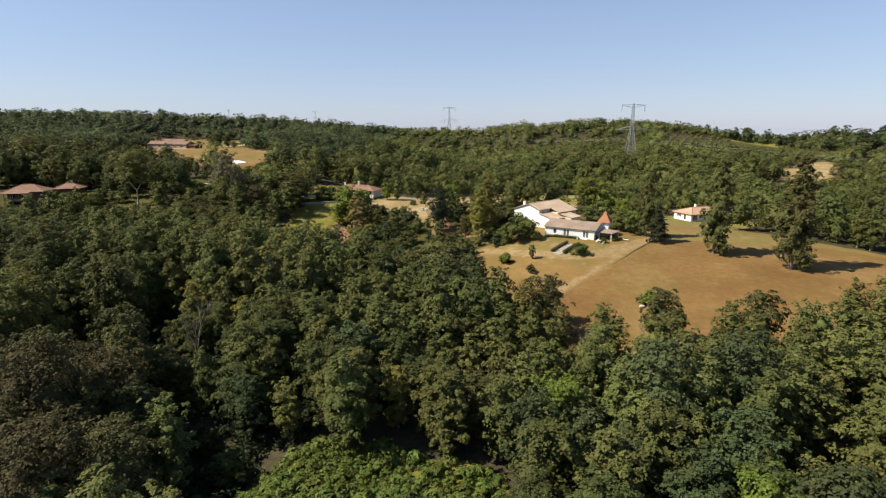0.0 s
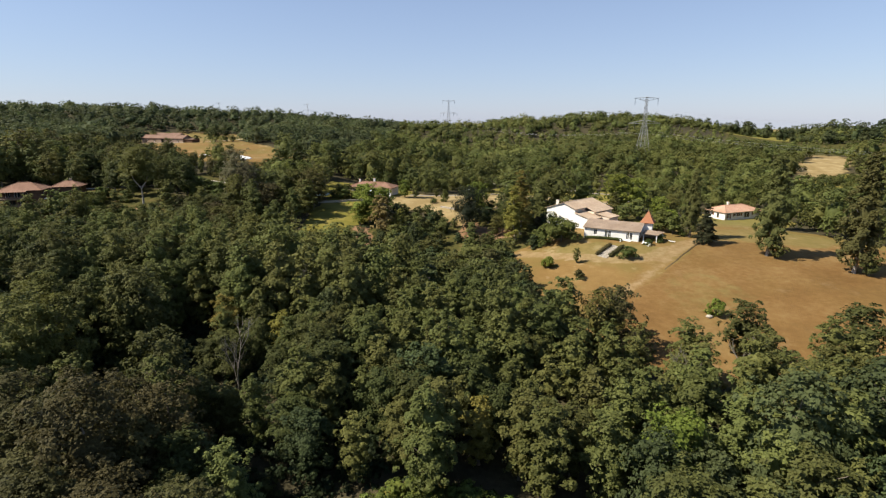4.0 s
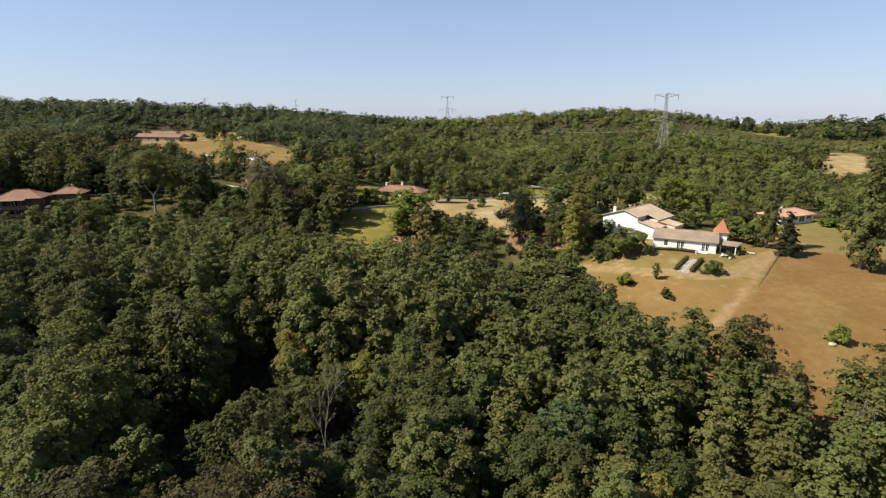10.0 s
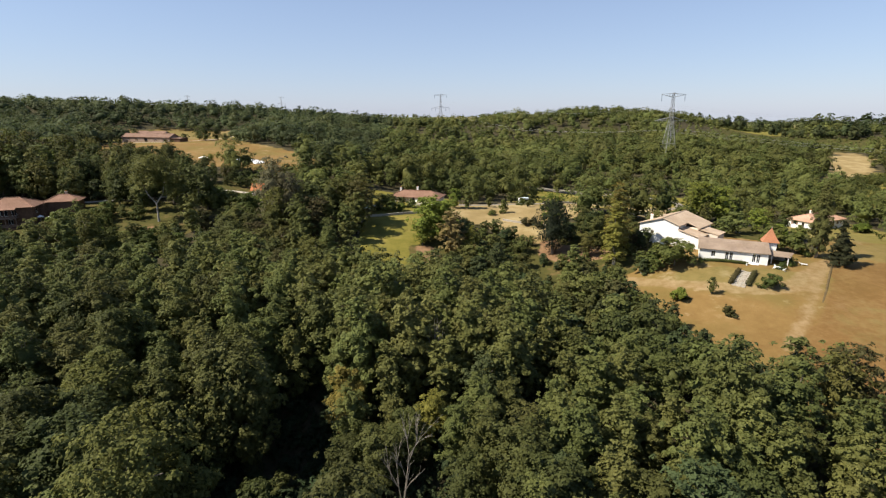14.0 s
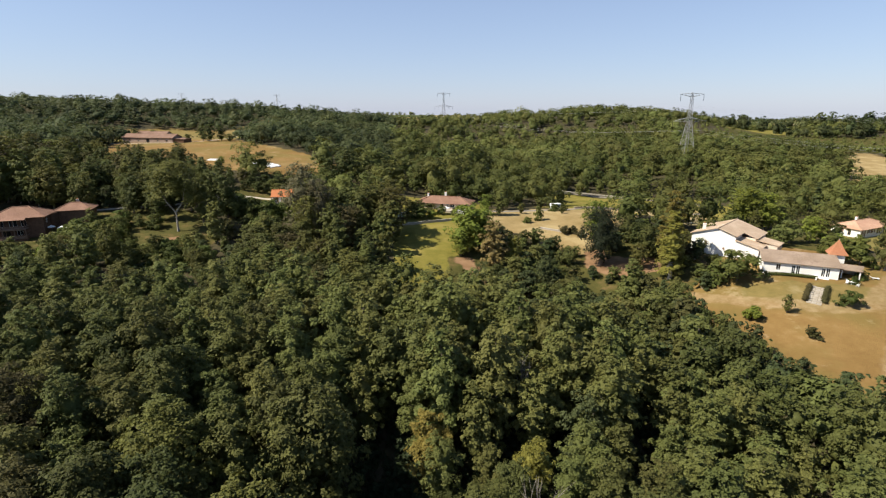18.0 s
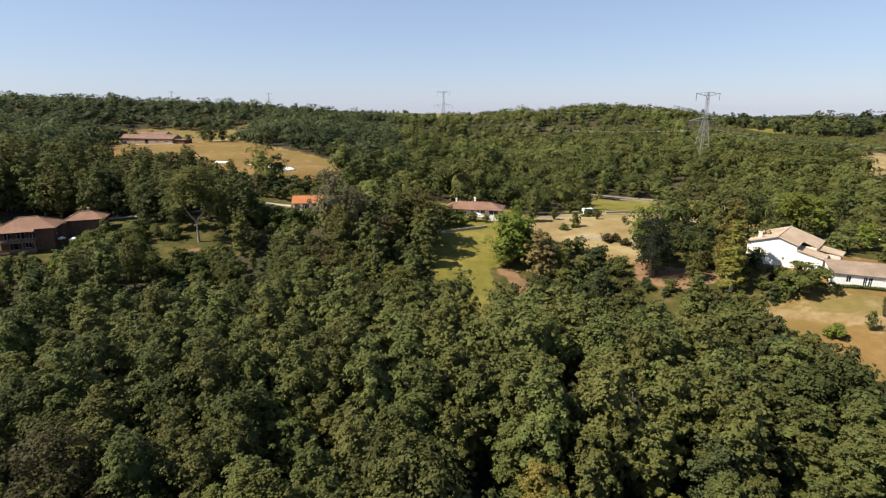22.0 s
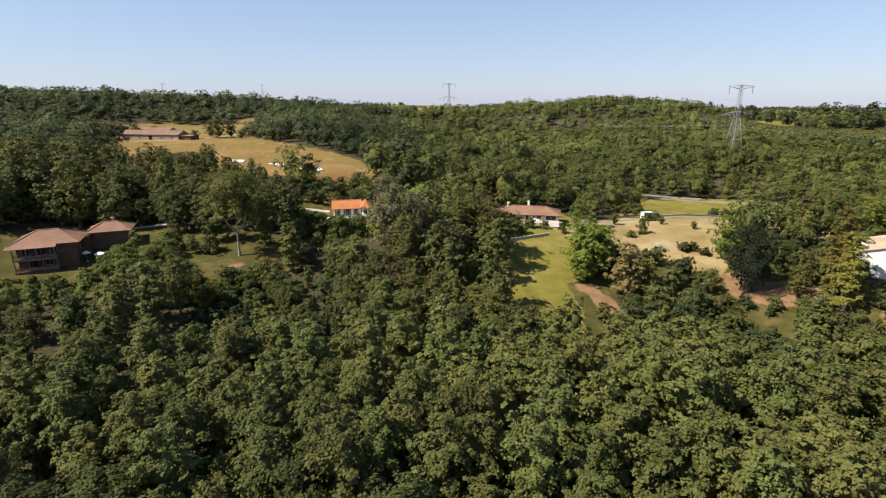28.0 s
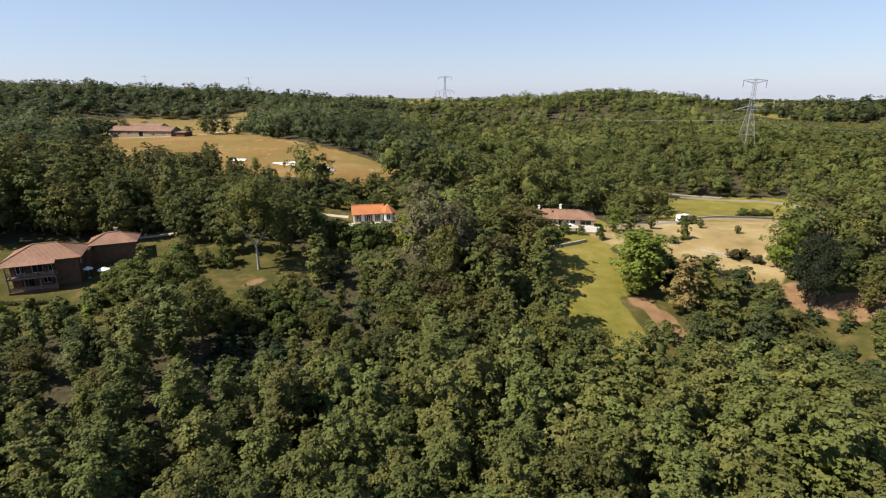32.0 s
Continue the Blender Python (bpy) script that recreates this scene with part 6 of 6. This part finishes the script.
def dead_tree(x, y, high, seed):
    """A bare, bleached tree: forked limbs without leaves."""
    r = random.Random(seed)
    o = thing("dead_tree", pose(x, y, ground_z(x, y)), "bare bleached dead tree with forked branches", "tree", "dead trees")
    bm = bmesh.new()

    def grow(a, d, ln, rad, depth):
        e = a + d * ln
        beam(bm, a, e, rad, rad * 0.65, 5)
        if depth:
            for _ in range(3):
                nd = (d + Vector((r.uniform(-1, 1), r.uniform(-1, 1), r.uniform(0.0, 0.7))) * 0.5).normalized()
                grow(a.lerp(e, r.uniform(0.55, 1.0)), nd, ln * r.uniform(0.55, 0.8), rad * 0.6, depth - 1)

    grow(Vector((0, 0, -0.3)), Vector((0.05, 0, 1)), high * 0.46, 0.15, 4)
    part("branches", bm, DEAD_WOOD, o)


dead_tree(26, 86, 12.0, 3)
dead_tree(39, 90, 11.0, 8)
dead_tree(-47.6, 92.6, 14.5, 5)
dead_tree(-42.0, 116.5, 13.0, 12)
TAKEN.append((-46.5, 90, 4.5))


def choose(weights):
    keys = list(weights)
    w = np.array([weights[k] for k in keys])
    return keys[rng.choice(len(keys), p=w / w.sum())]


MIXED = {"robinia0": 22, "robinia1": 22, "robinia2": 22, "robinia3": 22, "oak0": 6, "oak1": 6, "oak2": 5, "brown0": 0.7, "brown1": 0.7, "blue0": 1.5, "fresh0": 0.15, "yellow0": 0.7}
OAKS = {"oak0": 4, "oak1": 4, "oak2": 4, "robinia0": 3, "robinia2": 3, "olive0": 2, "blue0": 2}
EASTERN_MIX = {"oak0": 3, "oak1": 3, "oak2": 3, "robinia0": 5, "robinia1": 5, "robinia3": 5, "blue0": 2, "yellow0": 0.3, "fresh0": 0.1}
DULL = {"brown0": 5, "brown1": 5, "oak0": 1, "oak1": 1}
EASTERN = {"robinia0": 2, "robinia2": 2, "blue0": 5, "oak1": 5, "oak2": 5, "fresh0": 0.8}
near = scatter(rng, (-230, 20, 150, 168), 6.2)
# distance across the valley, which runs from south-east to north-west
across = near[:, 0] * 0.666 + near[:, 1] * 0.746
ok = (across > 3) & np.array([clear_of(x, y, 2.0) for x, y in near]) & (near[:, 0] < 1.0 * near[:, 1] + 25) & (near[:, 0] > -1.25 * near[:, 1] - 8)
near, across = near[ok], across[ok]
near = near[np.argsort(across)]
first, rest = near[:250], near[250:]
low_edge = rest[(rest[:, 0] > -16) & (rest[:, 1] > 108)]
rest = rest[~((rest[:, 0] > -16) & (rest[:, 1] > 108))]
for x, y in low_edge:
    if x < 20:
        plant(("low2", "low0", "low2", "low1")[rng.integers(4)], x, y, rng.uniform(1.2, 1.8) if x < 6 else rng.uniform(0.8, 1.3), rng.uniform(0, 6.28), rng.uniform(0.8, 1.1), group="low trees of the gullies")
    else:
        plant("robinia%d" % rng.integers(4), x, y, rng.uniform(0.6, 0.9), rng.uniform(0, 6.28))

for x, y in first:
    kind = DULL if x < -38 and y < 72 else EASTERN if x > 12 and y < 100 else OAKS if x > -14 and y > 80 else EASTERN_MIX if x > -48 else MIXED
    k = choose(kind)
    size = stand_height(x, y) * rng.uniform(0.66, 0.98) / PROTO[k][5] * (0.76 if x > 2 and y > 98 else 0.7 if x > -24 and y > 112 else 1.0)
    plant(k, x, y, size, rng.uniform(0, 6.28), rng.uniform(0.95, 1.15) / max(1.0, size) ** 0.5)

# shrubs and low trees of the gullies
low = np.array([(x, y) for x in np.arange(-50, 26, 4.4) for y in np.arange(136, 214, 4.2)])
low = low + rng.uniform(-1.6, 1.6, low.shape)
low = low[inside(low[:, 0], low[:, 1], SHRUBLAND)]
for poly in (PATH_SIDE, SOIL_PATH, SOIL_BANK, SOIL_GULLY, MEADOW, DRY_FIELD, DRY_LAWN):
    low = low[~inside(low[:, 0], low[:, 1], poly)]
for x, y in low:
    if clear_of(x, y, 1.0) and rng.uniform() < 0.85:
        plant(choose({"low0": 2, "low1": 2, "low2": 5, "low3": 0.6}), x, y, rng.uniform(0.9, 1.5) if y < 166 and x < 6 else rng.uniform(0.4, 0.75) if -10 < x < 16 and 178 < y < 190 else rng.uniform(0.45, 0.8) if -12 < x < 16 and 168 < y <= 178 else rng.uniform(0.6, 1.1), rng.uniform(0, 6.28), rng.uniform(0.9, 1.2), group="low trees of the gullies")

# single trees on the slope behind, and the tall belt above the villa
slope = scatter(rng, (-215, 168, -52, 236), 6.2)
slope = slope[~((slope[:, 0] > -114) & (slope[:, 0] < -93) & (slope[:, 1] > 205) & (slope[:, 1] < 232)) & np.array([clear_of(x, y, 2.2) for x, y in slope]) & (slope[:, 0] > -1.2 * slope[:, 1] + 20)]
for x, y in slope:
    plant(choose({"robinia0": 3, "robinia3": 3, "oak0": 2, "oak1": 2, "oak2": 2, "olive0": 3, "fresh0": 0.5, "blue0": 1, "brown1": 0.6}), x, y, rng.uniform(0.42, 0.58) if -215 < x < -148 and y < 196 else rng.uniform(0.38, 0.55) if -148 < x < -102 and y < 204 else rng.uniform(0.8, 1.1) if y > 195 else rng.uniform(0.6, 0.85), rng.uniform(0, 6.28), rng.uniform(1.0, 1.25), group="trees of the far slope")
# height of the belt from place to place: x, y, height
BELT = [
    ("tall", -200, 259, 22.4), ("tall", -206, 305, 19.5), ("tall", -188, 253, 18), ("tall", -178, 273, 15), ("tall", -174, 287, 14), ("tall", -166, 298, 13.6), ("tall", -185, 320, 13), ("tall", -125, 222, 16),
    ("tall", -130, 240, 18.4), ("low", -142, 275, 9), ("low", -136, 300, 5), ("low", -112, 275, 5), ("low", -100, 266, 6), ("tall", -79, 272, 15), ("tall", -66, 290, 11), ("low", -61, 258, 9), ("tall", -100, 236, 10), ("tall", -160, 256, 16), ("tall", -220, 330, 17),
]
belt = scatter(rng, (-235, 236, -60, 325), 7.4)
belt = belt[(belt[:, 1] < 264 - 0.93 * (belt[:, 0] + 110)) & np.array([clear_of(x, y, 2.2) for x, y in belt])]
belt = belt[rng.uniform(size=len(belt)) < 0.8]
for x, y in belt:
    tall = stand_height(x, y, BELT) * rng.uniform(0.72, 1.02) / 14.0
    plant(choose({"robinia0": 3, "robinia2": 3, "oak0": 2, "oak1": 2, "oak2": 2, "olive0": 2, "fresh0": 0.6, "brown0": 0.5}), x, y, tall, rng.uniform(0, 6.28), rng.uniform(0.85, 1.05), group="tall trees above the villa")


for i in range(18):
    x = -202 + i * 3.5 + rng.uniform(-1, 1)
    plant(("low0", "low2", "low1")[i % 3], x, 247.5 + rng.uniform(-1.5, 1.5), rng.uniform(0.8, 1.3), i, rng.uniform(1.0, 1.3), group="low trees at the foot of the belt")


def woodland(name, pts, label, leaf_n, size, high, wide, seed, protos=6, lobes=9, shapes=("round", "column"), core=0.38, sizes=(0.75, 1.2), leaf="wood", tall=None):
    """Woods too many to count: all the trees in one mesh, each with clumped leaf sprays."""
    r = np.random.default_rng(seed)
    kinds_ = [crown_geometry(seed + i, shapes[i % len(shapes)], high, wide, lobes, leaf_n, size, 0.85, core, tall is None, 0.27 if tall else 0.2) for i in range(protos)]
    V, T, C, base = [], [], [], 0
    for x, y in pts:
        v, t, _ = kinds_[r.integers(protos)]
        # taller and lower stands take turns
        a, s = r.uniform(0, 6.28), r.uniform(*sizes) * (1 + 0.24 * math.sin(x * 0.031 + 1.7 * math.sin(y * 0.023)) * math.sin(y * 0.041 + 1.3 * math.sin(x * 0.019)))
        if tall:
            s = tall(x, y) / high * r.uniform(0.72, 1.0)
        ca, sa = math.cos(a) * s, math.sin(a) * s
        w = np.stack([v[:, 0] * ca - v[:, 1] * sa + x, v[:, 0] * sa + v[:, 1] * ca + y, v[:, 2] * s * r.uniform(0.85, 1.1) + ground_z(x, y) - 0.5], 1)
        V.append(w)
        T.append(t + base)
        C.append(np.full(len(v), r.uniform()))
        base += len(v)
    me = bpy.data.meshes.new(name)
    fill_mesh(me, np.concatenate(V), np.concatenate(T))
    at = me.attributes.new("tint", "FLOAT", "POINT")
    at.data.foreach_set("value", np.concatenate(C).astype(np.float32))
    me.materials.append(LEAF[leaf])
    return tagged(new(name, me), label, "woodland", kind="stuff")


if len(rest):
    woodland("woodland", rest, "dense green mixed woodland on the valley side", 2200, 0.56, 15.0, 4.0, 200, 6, 64, ("column",), tall=stand_height)
mid = scatter(rng, (-330, 168, 340, 440), 10.0)
mid = mid[(np.abs(mid[:, 0] + 10) < 0.92 * mid[:, 1] + 15) & np.array([clear_of(x, y, 2.5) for x, y in mid]) & ~((mid[:, 0] > -235) & (mid[:, 0] < -52) & (mid[:, 1] < 325) & (mid[:, 1] < 264 - 0.93 * (mid[:, 0] + 110))) & (np.abs(mid[:, 0] + 20) < mid[:, 1] + 30)]
woodland("hillside_woodland", mid[mid[:, 1] < 300], "dense green woodland on the hillside round the houses", 1100, 0.74, 12.5, 6.2, 300, 6, 24, ("round", "column"), 0.45, sizes=(0.5, 1.3), leaf="hill")
high = mid[mid[:, 1] >= 300]
west = high[:, 0] < -60
woodland("upland_woodland", high[~west], "green woodland covering the upper hillside", 600, 0.9, 12.5, 6.0, 320, 6, 18, ("round", "column"), 0.45, sizes=(0.5, 1.35), leaf="hill")
woodland("western_woodland", high[west], "dark green woodland below the hill farm", 600, 0.9, 12.5, 6.0, 340, 6, 18, ("round", "column"), 0.45, sizes=(0.6, 1.35), leaf="dark_hill")
far = np.concatenate([scatter(rng, (-560, 440, 560, 640), 9.6), scatter(rng, (-800, 640, 900, 1040), 14.0)])
far = far[(np.abs(far[:, 0] + 20) < 0.95 * far[:, 1] + 60) & (rng.uniform(size=len(far)) < 0.9)]
# low woods and hedges before the eastern fields
east = (far[:, 0] > 225) & (far[:, 0] > 0.42 * far[:, 1]) & (far[:, 1] < 720)
woodland("eastern_woodland", far[east], "low green woods and hedges before the eastern fields", 125, 1.2, 12.5, 8.5, 410, 6, 16, ("round", "column"), 0.5, sizes=(0.25, 0.6), leaf="hill")
far = far[~east]
west = far[:, 0] < -60
woodland("far_woodland", far[~west], "distant wooded hills under the horizon", 120, 1.8, 12.5, 8.8, 400, 8, 16, ("round", "column"), 0.5, sizes=(0.45, 1.25), leaf="hill")
woodland("far_western_woodland", far[west], "distant dark wooded hills under the horizon", 125, 1.85, 12.5, 9.4, 420, 8, 16, ("round", "column"), 0.5, sizes=(0.6, 1.25), leaf="dark_hill")

verge = scatter_in(rng, FIELD_EDGE, 5.0)
for x, y in verge:
    if clear_of(x, y, 1.5):
        plant(choose({"low0": 3, "low2": 3, "low1": 2}), x, y, rng.uniform(0.6, 1.0), rng.uniform(0, 6.28), rng.uniform(1.0, 1.3), group="low trees along the hill field")

# brambles of the glade
brush = np.array([(x, y) for x in np.arange(-29, 13, 1.5) for y in np.arange(44, 73, 1.5)])
brush = brush + rng.uniform(-0.6, 0.6, brush.shape)
brush = brush[inside(brush[:, 0], brush[:, 1], GLADE)]
woodland("undergrowth", brush, "bright green bramble thicket covering the glade", 160, 0.42, 1.7, 1.3, 500, 4, 8, ("bush",), sizes=(0.6, 1.3), leaf="fresh_stuff")
fern = np.array([(x, y) for x in np.arange(-100, -24, 1.9) for y in np.arange(58, 128, 1.9)])
fern = fern + rng.uniform(-0.8, 0.8, fern.shape)
gap = np.array([(x, y) for x in np.arange(-135, -113, 2.0) for y in np.arange(170, 192, 2.0)])
fore = np.array([(x, y) for x in np.arange(-40, -19, 2.0) for y in np.arange(40, 62, 2.0)])
fern = np.concatenate([fern[inside(fern[:, 0], fern[:, 1], RAVINE)], fore[inside(fore[:, 0], fore[:, 1], FOREGROUND_GAP)], gap[inside(gap[:, 0], gap[:, 1], DARK_GAP)]])
# the hollow's deep shade is put into the leaf colour here
woodland("ravine_undergrowth", fern, "shrubs and ferns in the ravine, their green darkened for its shade", 130, 0.5, 2.2, 1.8, 600, 4, 8, ("bush",), sizes=(0.5, 1.3), leaf="shade_stuff")

floor = np.array([(x, y) for x in np.arange(-80, -16, 2.6) for y in np.arange(72, 136, 2.6)])
floor = floor + rng.uniform(-1.0, 1.0, floor.shape)
floor = floor[~inside(floor[:, 0], floor[:, 1], RAVINE) & ~inside(floor[:, 0], floor[:, 1], GLADE)]
# same shade-darkened leaf colour for the floor under the trees
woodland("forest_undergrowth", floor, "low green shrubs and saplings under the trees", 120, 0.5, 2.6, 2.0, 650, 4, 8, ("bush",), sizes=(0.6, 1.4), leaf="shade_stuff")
for x, y in ((-30, 64), (-36, 70), (-46, 78), (-60, 92), (-68, 98), (-75, 103), (-64, 103), (-53, 84), (-80, 102), (-70, 107)):
    plant("low%d" % rng.integers(2), x + rng.uniform(-1, 1), y + rng.uniform(-1, 1), rng.uniform(0.6, 1.1), rng.uniform(0, 6.28), group="low trees of the gullies")

# hedgerow trees of the far plain
copses = []
for i in range(60):
    x, y = rng.uniform(250, 1700), rng.uniform(1050, 2300)
    a = rng.choice((0.3, 1.8))
    for k in range(int(rng.integers(5, 16))):
        copses.append((x + math.cos(a) * k * 15 + rng.uniform(-4, 4), y + math.sin(a) * k * 15 + rng.uniform(-4, 4)))
for i in range(25):
    x, y = rng.uniform(-900, 250), rng.uniform(1050, 2000)
    for k in range(int(rng.integers(5, 14))):
        copses.append((x + k * 14 + rng.uniform(-4, 4), y + rng.uniform(-8, 8)))
woodland("far_hedgerows", np.array(copses), "distant hedgerows and copses on the plain", 80, 3.2, 12.0, 7.5, 700, 4, 9, ("round",), sizes=(0.6, 1.2))

ridge = []
for i in range(26):
    x, y = 400 + i * 11 + rng.uniform(-6, 6), 800 - i * 5.5 + rng.uniform(-25, 15)
    for k in range(int(rng.integers(2, 6))):
        ridge.append((x + rng.uniform(-9, 9), y + rng.uniform(-9, 9)))
woodland("ridge_copses", np.array(ridge), "clumps of trees along the far ridge", 220, 1.9, 17.0, 7.0, 720, 4, 12, ("round",), 0.5, sizes=(0.7, 1.4), leaf="dark_hill")

skyline = []
for i in range(9):
    x = 585 + i * 27 + rng.uniform(-8, 8)
    for k in range(int(rng.integers(3, 7))):
        skyline.append((x + rng.uniform(-16, 16), 1375 - 0.85 * x + rng.uniform(-14, 14)))
woodland("skyline_trees", np.array(skyline), "clumps of tall trees on the far skyline", 220, 2.2, 20.0, 9.0, 740, 4, 14, ("round",), 0.5, sizes=(0.9, 1.4), leaf="dark_hill")

for x, y in ((-60, 1405), (-20, 1412), (18, 1418), (50, 1425), (96, 1430), (118, 1424), (136, 1432), (160, 1430), (205, 1438), (232, 1436), (262, 1440), (300, 1445), (336, 1450)):
    for k in range(3):
        skyline.append((x + rng.uniform(-14, 14), y + rng.uniform(-12, 12)))
woodland("skyline_copses", np.array(skyline[len(skyline) - 39:]), "clumps of trees along the far northern skyline", 160, 2.6, 14.0, 8.5, 750, 4, 12, ("round",), 0.5, sizes=(0.6, 1.25), leaf="dark_hill")

plain = []
for i in range(150):
    x, y = rng.uniform(1200, 4600), rng.uniform(2000, 5200)
    for k in range(int(rng.integers(3, 9))):
        plain.append((x + k * 22 + rng.uniform(-9, 9), y - k * 19 + rng.uniform(-9, 9)))
woodland("plain_copses", np.array(plain), "lines of trees far out on the plain", 40, 8.0, 17.0, 14.0, 760, 3, 8, ("round",), 0.6, sizes=(0.7, 1.3), leaf="dark_hill")

thicket = np.array([(114 + i * 4.2 + rng.uniform(-2, 2), 372 - i * 0.8 + rng.uniform(-7, 7)) for i in range(9)])
woodland("pylon_thicket", thicket, "tall trees round the foot of the pylon", 600, 1.0, 14.5, 6.0, 780, 3, 18, ("round",), 0.5, sizes=(0.85, 1.1), leaf="hill")

scrub = np.array([(x, y) for x in np.arange(148, 276, 5.0) for y in np.arange(244, 350, 4.8)])
scrub = scrub + rng.uniform(-2, 2, scrub.shape)
scrub = scrub[inside(scrub[:, 0], scrub[:, 1], FIELD_FOOT)]
woodland("field_scrub", scrub, "low green scrub at the foot of the tan field", 300, 0.8, 5.0, 4.0, 800, 4, 14, ("round", "bush"), 0.45, sizes=(0.4, 0.95), leaf="hill")

# clipped hedges of the gardens
hedge([(41.9, 156.8), (36.2, 151.0)], 1.3, 1.0, "clipped dark hedge beside the stepped path", "brown")
hedge([(38.8, 158.6), (33.0, 153.0)], 1.3, 1.0, "clipped dark hedge beside the stepped path", "brown")
hedge([(34.0, 167.3), (38.0, 165.1), (43.5, 162.0)], 1.0, 0.9, "low green hedge along the white facade")
hedge([(-186, 206.5), (-178, 207.5), (-168, 208.5)], 0.9, 0.8, "low green hedge before the villa")
hedge([(46, 274), (54, 277), (66, 279)], 1.6, 1.6, "bushy hedge in the field by the lane")
